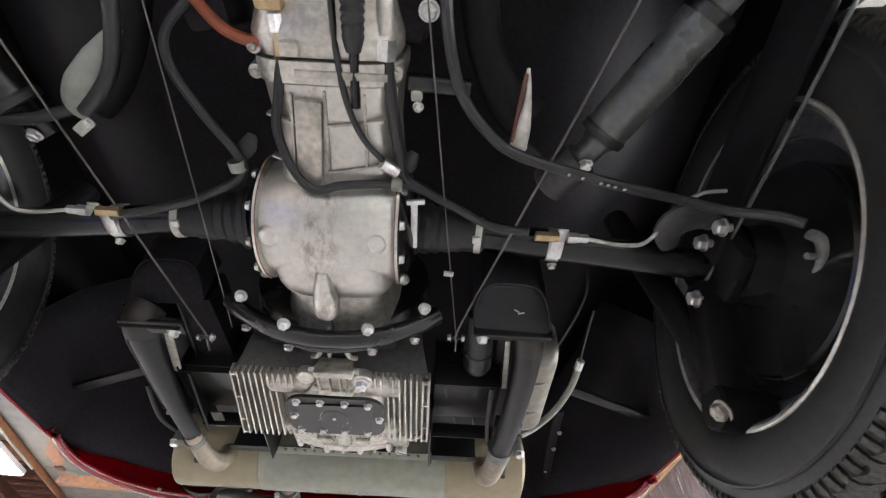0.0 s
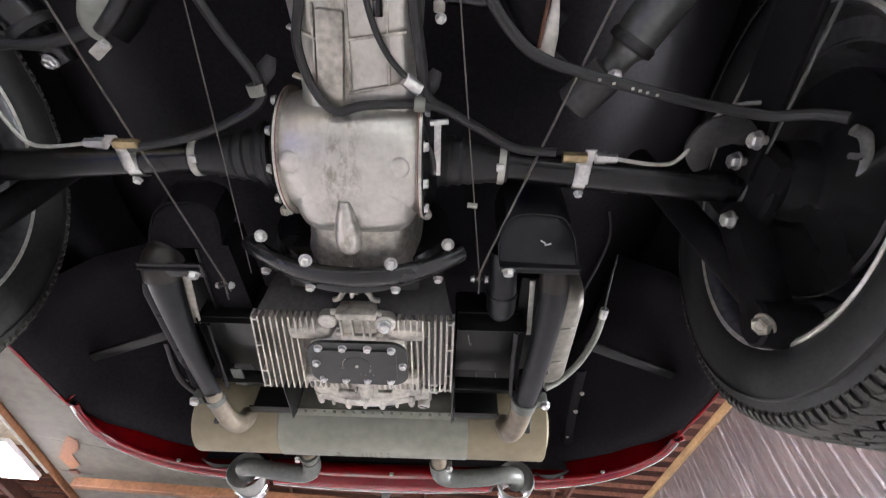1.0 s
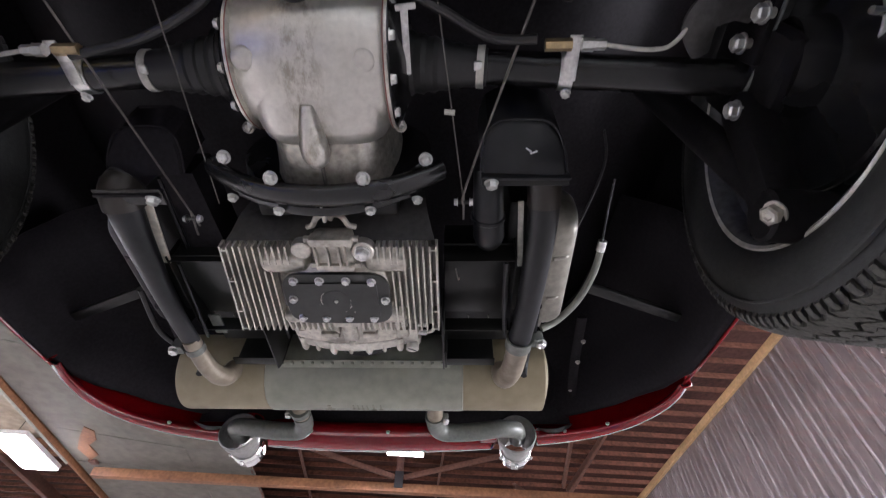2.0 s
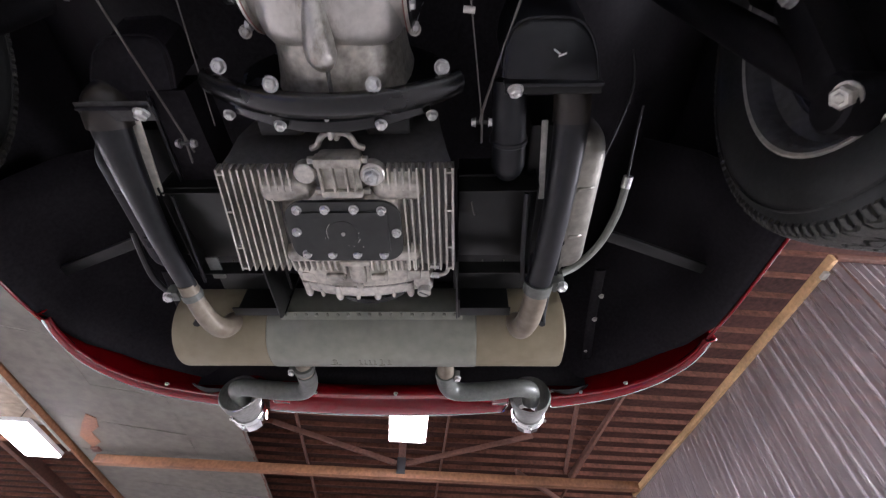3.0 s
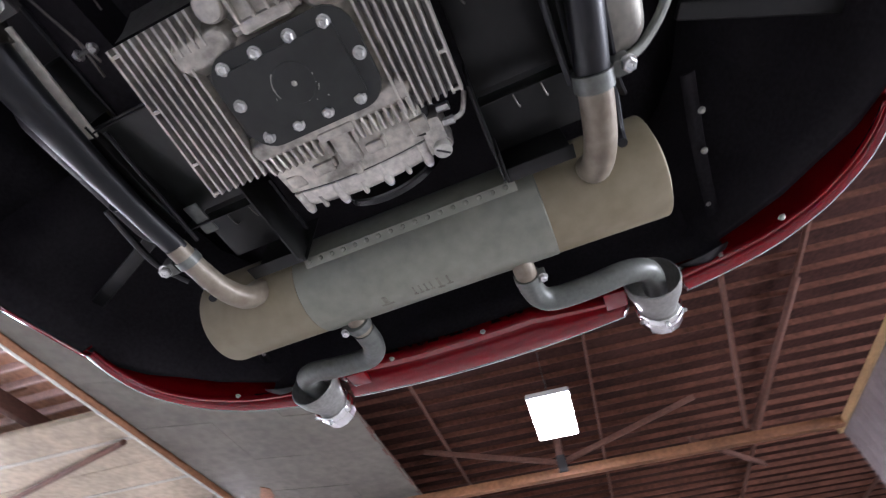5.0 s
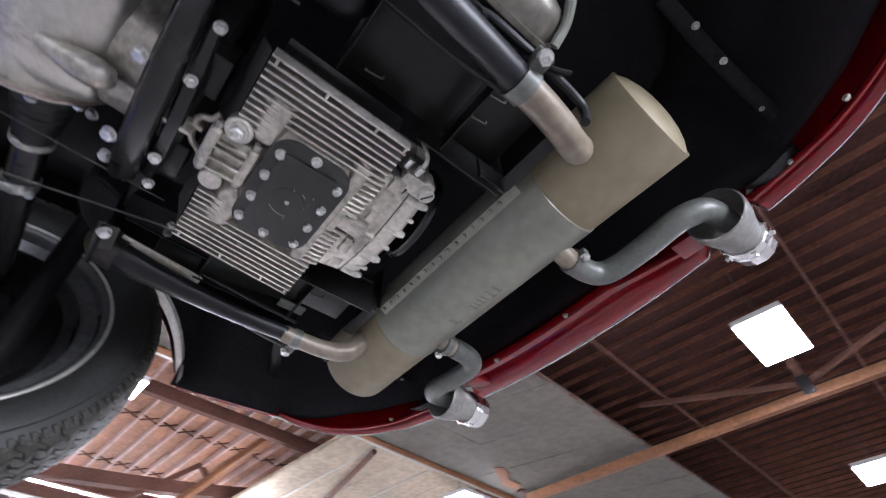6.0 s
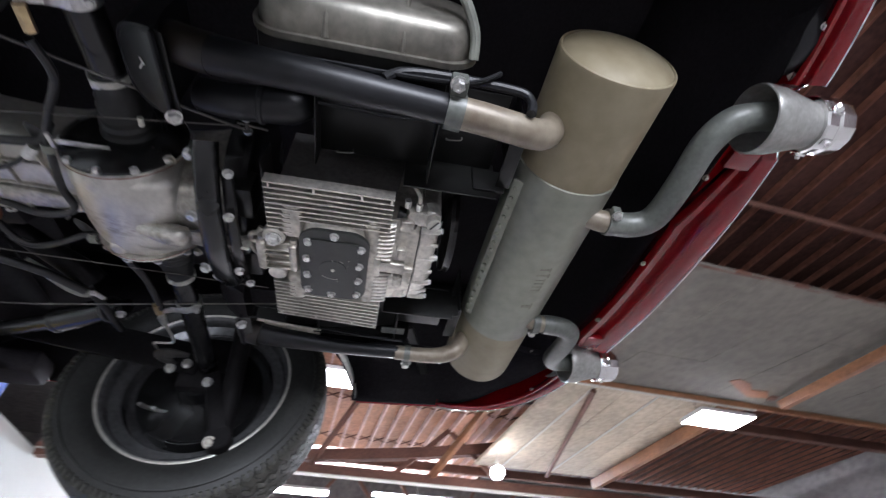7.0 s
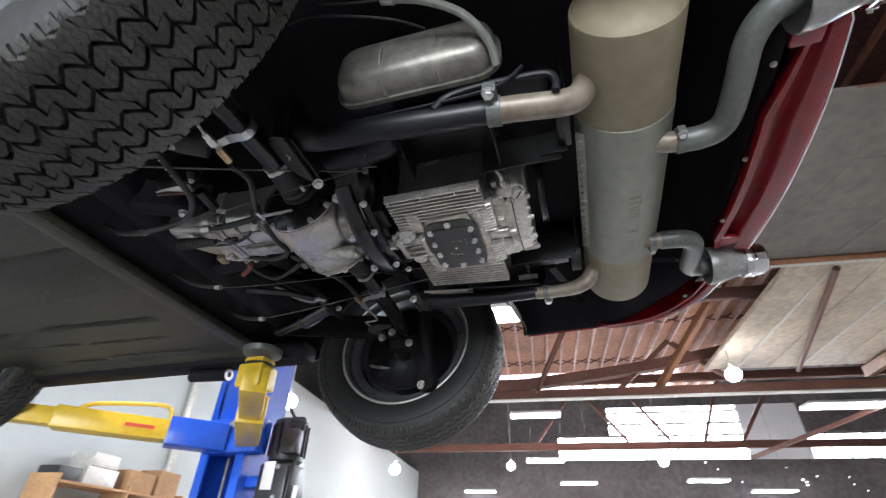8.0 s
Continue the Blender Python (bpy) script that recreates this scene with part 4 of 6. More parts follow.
# ---- bumper ----
def bumper():
    """A red channel that follows the tail: inner flange, recess, outer flange and bright lip."""
    side = [(0.15, 1.031), (0.30, 1.013), (0.42, 0.990), (0.50, 0.969), (0.56, 0.946), (0.61, 0.915), (0.65, 0.880), (0.69, 0.825), (0.708, 0.770), (0.710, 0.710), (0.704, 0.660)]
    edge = [(-x, y) for x, y in side[::-1]] + [(0.0, 1.036)] + side[:8] + [(0.708, 0.775), (0.713, 0.735)]
    prof = [(-0.088, 0.030), (-0.087, 0.006), (-0.084, 0.002), (-0.071, 0.0015), (-0.068, 0.005), (-0.064, 0.024), (-0.058, 0.031), (-0.050, 0.029), (-0.041, 0.012), (-0.036, 0.002), (-0.032, -0.001), (-0.004, -0.004), (0.004, -0.002), (0.010, 0.010), (0.024, 0.06), (0.026, 0.12), (0.016, 0.17)]
    pts = [Vector((x, y, 0)) for x, y in edge]
    fine = []
    for i in range(len(pts) - 1):
        a, b, c, d = pts[max(i - 1, 0)], pts[i], pts[i + 1], pts[min(i + 2, len(pts) - 1)]
        fine += [0.5 * (2 * b + (c - a) * t + (2 * a - 5 * b + 4 * c - d) * t * t + (3 * b - a - 3 * c + d) * t**3) for t in (k / 12 for k in range(12))]
    fine.append(pts[-1])
    loops, lips, normals = [], [], []
    for i, p in enumerate(fine):
        d = (fine[min(i + 1, len(fine) - 1)] - fine[max(i - 1, 0)]).normalized()
        n = Vector((-d.y, d.x, 0))
        k = min(i, len(fine) - 1 - i)
        end = 0.10 + 0.36 * k / 96 if k < 96 else min(1.0, 0.46 + 0.54 * (k - 96) / 14)
        notch = math.sqrt(max(0.0, 0.057**2 - (abs(p.x + 0.008) - 0.362) ** 2))      # arched cut-out over each tail pipe funnel
        loops.append([p + n * (o * (end if o < 0 else 1)) + Vector((0, 0, max(1.862 + h * (0.15 + 0.85 * end if o < 0 else min(1.0, min(i, len(fine) - 1 - i) / 16 + 0.12)), 1.857 + notch if notch else 0))) for o, h in prof])
        lips.append(p + n * 0.006 + Vector((0, 0, max(1.862, 1.857 + notch if notch else 0))))
    ob = Geo().rings(loops, False, False).made("bumper", RED, car, "glossy red painted rear bumper", 50)
    m = ob.modifiers.new("thickness", "SOLIDIFY")
    m.thickness, m.offset = 0.0025, -1
    # chrome line stands in for the white highlight on the red lip
    Geo().tube(lips, 0.0023, 6, 1).made("edge_glint", CHROME, ob, "thin chrome line for the highlight on the edge")
    for x, y in ((0.574, 0.895), (-0.54, 0.905), (0.02, 0.944), (-0.18, 0.940), (0.236, 0.938)):
        bolt(ob, (x, y - 0.005, 1.864), (0, 0, -1), 0.0045, ALUDARK)
    for s in (-1, 1):
        Geo().box((CX + s * 0.278, 0.968, 1.868), (0.042, 0.046, 0.014), 0.003).made("bumper_tab", RED, ob, "bright red mounting tab")
        strap = Geo().tube([(s * 0.415, 0.958, 1.884), (s * 0.432, 0.944, 1.872), (s * 0.455, 0.936, 1.868), (s * 0.476, 0.934, 1.874), (s * 0.492, 0.940, 1.884)], 0.013, 10, 5, 0.22, (0, 0, 1)).made("clamp_strap", GLOSS, ob, "black curved strap beside the tail pipe")
        bolt(strap, (s * 0.417, 0.968, 1.882), (0, 0, -1), 0.0072)
        bolt(strap, (s * 0.478, 0.944, 1.872), (0, 0, -1), 0.0055)
        Geo().box((s * 0.411, 0.958, 1.880), (0.014, 0.010, 0.003), 0.001, Matrix.Rotation(s * 0.6, 4, "Z")).made("clip_tab", ZINC, strap)
    return ob


bumper()


# ---- wheels ----
def wheel_meshes():
    """Tyre, rim, drum and backing plate round the local x axis; -x is the side that faces the car's middle."""
    t = Geo()
    half = [(-0.052, 0.209), (-0.060, 0.220), (-0.0705, 0.231), (-0.0775, 0.245), (-0.081, 0.264), (-0.080, 0.284), (-0.075, 0.300), (-0.0745, 0.303), (-0.069, 0.3135)]
    prof = half + [(-0.035, 0.3165), (0.0, 0.3175), (0.035, 0.3165)] + [(-a, b) for a, b in half[::-1]]
    t.lathe((0, 0, 0), (1, 0, 0), prof, 72, False)
    t.lathe((0, 0, 0), (1, 0, 0), [(-0.0818, 0.2885), (-0.0835, 0.2895), (-0.0828, 0.2915), (-0.079, 0.2925)], 72, False)
    # zigzag ribs, each cut into blocks by bent slits
    n, rows, wide = 66, 5, 0.144
    tr = Geo()

    def groove(i, a):
        saw = a % 1.0
        tooth = saw / 0.5 if saw < 0.5 else (1 - saw) / 0.5
        return -wide / 2 + wide * i / rows + (0.0145 if 0 < i < rows else 0.008) * (tooth - 0.5)

    def ground(a, x, r):
        q = 2 * math.pi * a / n
        drop = 0.009 * min(1.4, (abs(x) / 0.072) ** 4)
        return (x, (r - drop) * math.cos(q), (r - drop) * math.sin(q))
    cols, cuts = (0.05, 0.22, 0.42, 0.6, 0.78, 0.95), (0.0, 0.40, 0.5, 0.60, 1.0)
    for row in range(rows):
        for k in range(n):
            grid = []
            for c in cuts:
                bend = -0.46 * min(1, max(0, (c - 0.40) / 0.20))
                line = []
                for u in cols:
                    a = k + u + bend + 0.5 * row
                    lo, hi = groove(row, a) + 0.0028, groove(row + 1, a) - 0.0028
                    line.append((a, lo + (hi - lo) * c))
                grid.append(line)
            rim = [(0, j) for j in range(5)] + [(i, 5) for i in range(4)] + [(4, j) for j in range(5, 0, -1)] + [(i, 0) for i in range(4, 0, -1)]
            tops = [ground(a, x, 0.3268) for line in grid for a, x in line]
            lows = [ground(grid[i][j][0], grid[i][j][1] * 1.01, 0.314) for i, j in rim]
            fs = [(6 * i + j, 6 * i + j + 1, 6 * i + j + 7, 6 * i + j + 6) for i in range(4) for j in range(5)]
            m = len(rim)
            fs += [(6 * rim[q][0] + rim[q][1], 6 * rim[(q + 1) % m][0] + rim[(q + 1) % m][1], 30 + (q + 1) % m, 30 + q) for q in range(m)]
            tr.add(tops + lows, fs)
    for s in (-1, 1):
        for k in range(2 * n):
            lug = []
            for x, r1, r0 in ((0.069, 0.3175, 0.308), (0.0745, 0.3130, 0.304), (0.0775, 0.3075, 0.302)):
                lug.append([(s * x * e, rr * math.cos(math.pi * (k + u) / n), rr * math.sin(math.pi * (k + u) / n)) for u, rr, e in ((0.1, r0, 0.96), (0.12, r1, 1.0), (0.62, r1, 1.0), (0.66, r0, 0.96))])
            tr.rings(lug)
    r = Geo()
    r.lathe((0, 0, 0), (1, 0, 0), [(-0.058, 0.219), (-0.0625, 0.225), (-0.066, 0.226), (-0.0675, 0.223), (-0.066, 0.217), (-0.059, 0.211), (-0.050, 0.2085), (-0.034, 0.205), (-0.026, 0.180), (0.012, 0.172),
                                   (0.022, 0.186), (0.050, 0.190), (0.060, 0.200), (0.064, 0.206), (0.060, 0.2065), (0.05, 0.198), (0.018, 0.192), (0.010, 0.177), (-0.030, 0.184), (-0.042, 0.212)], 72, False)
    seg = 10
    for k in range(seg):
        a0, a1 = 2 * math.pi * k / seg, 2 * math.pi * (k + 1) / seg
        ring = []
        for rr, xx in ((0.174, 0.004), (0.166, 0.016), (0.150, 0.026)):
            ring.append([(xx, rr * math.cos(a), rr * math.sin(a)) for a in np.linspace(a0, a1, 6)])
        back = [[(x + 0.004, y, z) for x, y, z in lp] for lp in ring]
        r.rings(ring, False, False).rings(back, False, False)
    r.lathe((0, 0, 0), (1, 0, 0), [(0.026, 0.152), (0.034, 0.14), (0.034, 0.05), (0.040, 0.05), (0.040, 0.142), (0.031, 0.155)], 48, False)
    # pale ring on the flange paints the light that the dark edge catches
    e = Geo()
    e.lathe((0, 0, 0), (1, 0, 0), [(-0.0635, 0.2225), (-0.0665, 0.2275), (-0.0688, 0.2275), (-0.0700, 0.225), (-0.0675, 0.2205)], 72, False)
    d = Geo()
    d.lathe((0, 0, 0), (1, 0, 0), [(-0.018, 0.145), (-0.016, 0.152), (0.028, 0.152), (0.032, 0.13), (0.032, 0.02)], 48)
    b = Geo()
    b.lathe((0, 0, 0), (1, 0, 0), [(-0.018, 0.150), (-0.022, 0.147), (-0.024, 0.10), (-0.036, 0.075), (-0.040, 0.06), (-0.075, 0.055), (-0.077, 0.03)], 48)
    return [(t, "tyre", TYRE, "black tyre"), (tr, "tread", TREAD, "worn black zigzag block tread"), (r, "rim", STEELRIM, "black painted steel rim"), (e, "rim_edge", PALE, "pale edge of the rim, glint in its colour"), (d, "brake_drum", BLACK, ""), (b, "backing_plate", BLACK, "black brake backing plate")]


WHEEL = []
for g, nm, mt, lb in wheel_meshes():
    ob = g.made(nm, mt, None, lb, 40)
    WHEEL.append((ob.data, nm, lb))
    bpy.data.objects.remove(ob)


def wheel(x, y, z, side, camber):
    """side +1: the wheel on the +x side."""
    pivot = Geo().lathe((0, 0, 0), (1, 0, 0), [(-0.02, 0.032), (0.045, 0.032), (0.05, 0.025)], 20).made("wheel", BLACK, car, "road wheel with black steel rim and chunky tyre")
    turn = Matrix.Rotation(0 if side > 0 else math.pi, 4, "Z")
    pivot.matrix_basis = Matrix.Translation((x, y, z)) @ Matrix.Rotation(side * camber, 4, "Y") @ turn
    for me, nm, lb in WHEEL:
        ob = new(nm, me)
        ob.parent = pivot
        if lb:
            tagged(ob, lb, kind="stuff" if nm == "tread" else "")
    return pivot


HUBX, HUBY, HUBZ, CAMBER = 0.662, 0.008, 1.818, 0.17
for s in (-1, 1):
    wheel(s * HUBX, HUBY, HUBZ, s, CAMBER)
    wheel(s * 0.645, -2.1, 1.93, s, 0.03)


# ---- gearbox and final drive ----
PLACE["now"] = DRIVE
def transaxle():
    cy, cz = 0.018, 1.886
    g = Geo()
    # barrel round the cross axis, bulged
    g.lathe((CX - 0.079, cy, cz), (1, 0, 0), [(0, 0.076), (0.004, 0.083), (0.03, 0.090), (0.065, 0.093), (0.115, 0.093), (0.15, 0.091), (0.181, 0.086), (0.188, 0.080)], 40)
    case = g.made("final_drive_case", SCUFF, car, "scuffed bare cast aluminium final drive case", 40)
    # the case draws in towards the bell housing
    g = Geo()
    fair = []
    for y, rx, low in ((0.020, 0.0930, 1.7935), (0.060, 0.0925, 1.7950), (0.084, 0.0905, 1.7985), (0.098, 0.0870, 1.8035), (0.107, 0.0820, 1.8100), (0.112, 0.0740, 1.8200)):
        fair.append([(CX + 0.0145 + rx * math.copysign(abs(math.cos(q)) ** 0.42, math.cos(q)), y, 1.886 + (1.886 - low) * math.copysign(abs(math.sin(q)) ** 0.6, math.sin(q))) for q in (2 * math.pi * k / 40 for k in range(40))])
    g.rings(fair)
    g.made("case_throat", SCUFF, case, smooth=50)
    # bell housing towards the engine
    g = Geo()
    n = 32
    loops = []
    for y, rx, rz, zc in ((0.02, 0.085, 0.075, 1.905), (0.09, 0.083, 0.094, 1.905), (0.125, 0.083, 0.104, 1.91), (0.155, 0.087, 0.110, 1.915), (0.185, 0.096, 0.114, 1.92)):
        loops.append([(CX + 0.012 + 1.02 * rx * math.copysign(abs(math.cos(q)) ** 0.6, math.cos(q)), y, zc + rz * math.copysign(abs(math.sin(q)) ** 0.75, math.sin(q))) for q in (2 * math.pi * k / n for k in range(n))])
    g.rings(loops)
    bell = g.made("bell_housing", ALUDARK, car, "grey cast aluminium bell housing", 40)
    Geo().rings([[(CX + rx * math.cos(q), y, 1.935 + rz * math.sin(q)) for q in (2 * math.pi * k / 40 for k in range(40))] for y, rx, rz in ((0.170, 0.135, 0.112), (0.176, 0.150, 0.124), (0.205, 0.155, 0.128), (0.212, 0.150, 0.124))]).made("bell_flange", BLACK, bell, "black bell housing flange")
    Geo().tube([(CX + 0.008, 0.112, 1.806), (CX + 0.008, 0.145, 1.803), (CX + 0.008, 0.186, 1.805)], 0.0028, 8, 4).made("casting_seam", CASTGREY, bell, "dark seam down the bell housing")
    # gear case towards the front: a rounded trough
    g = Geo()
    def trough(y, w, zlow, ztop, xo=0.0):
        o = []
        for k in range(17):
            q = math.pi + math.pi * k / 16
            c, s = math.cos(q), math.sin(q)
            o.append((CX + 0.027 + xo + 0.98 * w * math.copysign(abs(c) ** 0.40, c), y, zlow + (ztop - zlow) * (1 - abs(s) ** 0.40)))
        return o
    g.rings([trough(-0.04, 0.092, 1.842, 1.95), trough(-0.075, 0.083, 1.846, 1.95), trough(-0.13, 0.080, 1.848, 1.95), trough(-0.165, 0.083, 1.846, 1.95), trough(-0.197, 0.086, 1.845, 1.95)])
    gear = g.made("gear_case", SCUFF, car, "ribbed bare cast aluminium gear case", 40)
    g = Geo()
    g.rings([trough(-0.199, 0.090, 1.842, 1.95), trough(-0.211, 0.091, 1.841, 1.95), trough(-0.224, 0.090, 1.842, 1.95)])
    g.made("case_flange", ALU, gear)
    g = Geo()
    g.rings([trough(-0.2265, 0.086, 1.848, 1.95), trough(-0.235, 0.090, 1.845, 1.95), trough(-0.250, 0.091, 1.845, 1.95), trough(-0.27, 0.085, 1.855, 1.95), trough(-0.33, 0.070, 1.875, 1.96), trough(-0.40, 0.05, 1.90, 1.97)])
    g.made("nose_housing", ALU, gear, "bare aluminium nose housing")
    # pointed rib under the final drive and the worn spine ahead of it
    Geo().tube([(CX + 0.006, 0.046, 1.797), (CX + 0.006, 0.070, 1.794), (CX + 0.007, 0.095, 1.790), (CX + 0.008, 0.112, 1.790), (CX + 0.008, 0.124, 1.798)], [0.008, 0.0145, 0.0185, 0.0185, 0.011], 16, 5).made("nose_rib", SCUFF, case, "worn rounded nose of the case")
    Geo().beam((0.009, -0.182, 1.8435), (-0.003, -0.066, 1.8435), 0.033, 0.014, 0.004).made("worn_spine", ALUDARK, gear, "scuffed spine")
    Geo().box((CX + 0.0, 0.195, 1.80), (0.006, 0.05, 0.03), 0.002).made("casting_rib", ALU, case)
    # ribs darker than the case: their shadowed edges are painted in
    for p, q in (((0.026, -0.149), (0.097, -0.159)), ((0.021, -0.085), (0.096, -0.100)), ((-0.044, -0.162), (-0.010, -0.149)), ((-0.047, -0.106), (-0.014, -0.095)), ((0.074, -0.190), (0.073, -0.097)), ((0.028, -0.192), (0.024, -0.090)), ((-0.011, -0.188), (-0.022, -0.080))):
        Geo().beam((*p, 1.8475), (*q, 1.8475), 0.0036, 0.012, 0.0012).made("casting_rib", ALUDARK, gear, "casting rib with its edge shade in the colour")
    for x, y in ((-0.053, -0.206), (0.110, -0.212), (-0.050, -0.234), (0.104, -0.192)):
        Geo().lathe((x, y, 1.862), (0, 0, -1), [(-0.02, 0.010), (0.004, 0.0085), (0.006, 0.005)], 14).made("bolt_lug", ALUDARK, gear)
        bolt(gear, (x, y, 1.857), (0, 0, -1), 0.0050, ALUDARK)
    Geo().box((-0.004, -0.238, 1.842), (0.022, 0.016, 0.014), 0.003).made("casting_lug", ALUDARK, gear)
    Geo().box((0.050, -0.2115, 1.8405), (0.105, 0.009, 0.003), 0.001).made("joint_edge", ALUDARK, gear)
    for x, y in ((-0.060, -0.008), (0.082, -0.004)):
        Geo().lathe((CX + x, y, 1.802), (0, -0.15, -1), [(-0.02, 0.018), (0.001, 0.014), (0.0035, 0.011), (0.0045, 0.005)], 18).made("casting_boss", SCUFF, case, smooth=80)
    for s, x in ((-1, CX - 0.080), (1, CX + 0.110)):
        p = Geo().lathe((x, cy, cz), (s, 0, 0), [(-0.005, 0.088), (-0.004, 0.092), (0.001, 0.092), (0.002, 0.088)], 40).made("flange_ring", ALU, case, "bare aluminium flange edge")
        Geo().lathe((x, cy, cz), (s, 0, 0), [(0.0015, 0.0905), (0.003, 0.0905), (0.005, 0.089), (0.012, 0.070), (0.02, 0.055)], 40).made("side_cover", BLACK, case, "black painted side cover")
        for k in range(5):
            q = radians(205 + 32 * k) if s > 0 else radians(195 + 32 * k)
            bolt(case, (x + s * 0.004, cy + 0.087 * math.cos(q), cz + 0.087 * math.sin(q)), (s, 0, 0), 0.0062)
        Geo().lathe((x - s * 0.004, cy, cz), (s, 0, 0), [(0, 0.0925), (0.0015, 0.0925)], 40).made("gasket", shader("red_gasket", (0.17, 0.06, 0.045), 0.7), case)
    for x, y, z in ((CX - 0.10, 0.10, 1.85), (CX + 0.115, 0.10, 1.85)):
        bolt(case, (x, y, z), (0, -0.3, -1), 0.007, ALUDARK)
    return case


transaxle()


def engine_mount():
    """Black hoop under the bell housing, with its bolts."""
    pts = [(CX - 0.165, 0.158, 1.842), (CX - 0.135, 0.163, 1.820), (CX - 0.075, 0.168, 1.792), (CX + 0.004, 0.170, 1.781), (CX + 0.080, 0.169, 1.791), (CX + 0.140, 0.166, 1.817), (CX + 0.170, 0.163, 1.838)]
    ob = Geo().tube(pts, 0.0185, 14, 6, 0.75, (0, -0.35, 1)).made("engine_mount", BLACK, car, "black enamelled curved engine mount bar")
    for x, y, z in ((CX - 0.140, 0.124, 1.826), (CX - 0.060, 0.131, 1.779), (CX + 0.066, 0.133, 1.779), (CX + 0.149, 0.129, 1.824)):
        bolt(ob, (x, y + 0.012, z + 0.006), (0, -0.25, -1), 0.0084)
    for x in (-0.142, -0.062, 0.070, 0.135):
        bolt(ob, (CX + x, 0.197, 1.778 + 2.1 * (x - 0.004) ** 2), (0, 0.4, -1), 0.0068)
    Geo().tube([(CX - 0.13, 0.190, 1.826), (CX - 0.06, 0.198, 1.797), (CX, 0.200, 1.788), (CX + 0.06, 0.198, 1.797), (CX + 0.13, 0.190, 1.826)], 0.010, 8, 6, 0.5, (0, 0, 1)).made("lower_lip", BLACK, ob)
    for s in (-1, 1):
        Geo().box((CX + s * 0.074, 0.212, 1.838), (0.062, 0.030, 0.05), 0.005).made("mount_block", TIN, ob, "dark grey mount block")
    return ob


engine_mount()


# ---- swing axles ----
def axle(s):
    x0, x1 = CX + s * 0.115, s * 0.585
    y0, y1, z0, z1 = 0.028, 0.039, 1.893, 1.846
    def at(f):
        return Vector((x0 + (x1 - x0) * f, y0 + (y1 - y0) * f, z0 + (z1 - z0) * f))
    tube = Geo().cyl(at(0.1), at(1.0), 0.0230, seg=24).made("axle_tube", BLACK, car, "black painted swing axle tube")
    prof = [(0, 0.047), (0.006, 0.047), (0.010, 0.043)]
    for k in range(5):
        prof += [(0.018 + 0.016 * k, 0.0420 - 0.0030 * k), (0.024 + 0.016 * k, 0.0375 - 0.0026 * k)]
    prof += [(0.10, 0.0265), (0.116, 0.0250), (0.120, 0.0235)]
    boot = Geo().lathe(at(0.0), at(1) - at(0), prof, 28).made("axle_boot", RUBBER, car, "black ribbed rubber axle boot")
    d = (at(1) - at(0)).normalized()
    for off, r, w in ((0.006, 0.047, 0.007), (0.106, 0.0262, 0.010)):
        p = at(0) + d * off
        Geo().lathe(p, d, [(0, r), (0, r + 0.0015), (w, r + 0.0015), (w, r)], 28).made("hose_clip", RUBBER if off < 0.05 else PALE, boot, "dark inner clip" if off < 0.05 else "pale metal hose clip")
        if off > 0.05:
            Geo().box(p + Vector((0, -0.35 * r, -0.93 * r)), (w * 1.1, 0.012, 0.006), 0.002).made("clip_screw", ZINC, boot)
    p = at(0.475 if s > 0 else 0.415)
    strap = Geo()
    strap.lathe(p - d * 0.009, d, [(0, 0.0235), (0, 0.0252), (0.018, 0.0252), (0.018, 0.0235)], 24)
    strap.box(p + Vector((0, -0.040, -0.030)), (0.016, 0.030, 0.003), 0.001, Matrix.Rotation(radians(20), 4, "X"))
    strap.box(p + Vector((0, -0.012, -0.0245)), (0.018, 0.034, 0.003), 0.001)
    st = strap.made("brake_line_clip", ZINC, car, "bright zinc strap on the axle tube")
    bolt(st, p + Vector((0, 0.022, -0.019)), (0, 0.5, -1), 0.006)
    q = p + Vector((0, -0.0445, -0.040))
    Geo().cyl(q - Vector((s * 0.038, 0, 0)), q - Vector((s * 0.006, 0, 0)), 0.0075, seg=6).made("hose_union", BRASS, st, "yellow passivated hose union")
    Geo().cyl(q + Vector((s * 0.006, 0, 0)), q + Vector((s * 0.02, 0, 0)), 0.008, seg=6).made("pipe_nut", ZINC, st)
    Geo().cyl(q + Vector((s * 0.02, 0, 0)), q + Vector((s * 0.034, 0, 0)), 0.0065, seg=6).made("pipe_nut", ZINC, st)
    Geo().tube([q + Vector((s * 0.03, 0, 0)), q + Vector((s * 0.09, 0.006, -0.002)), q + Vector((s * 0.118, -0.004, 0.0)), q + Vector((s * 0.145, -0.048, 0.012)), q + Vector((s * 0.175, -0.066, 0.025)), q + Vector((s * 0.21, -0.07, 0.03))], 0.0028, 8).made("brake_pipe", PALE, car, "thin steel brake pipe")
    return q


QR = axle(1)
QL = axle(-1)


def hose(pts, r, material=RUBBER, label="black rubber hose", name="hose"):
    thin = [0.80 * q for q in r] if isinstance(r, list) else 0.80 * r
    return Geo().tube(pts, thin, 10, 7).made(name, material, car, label)


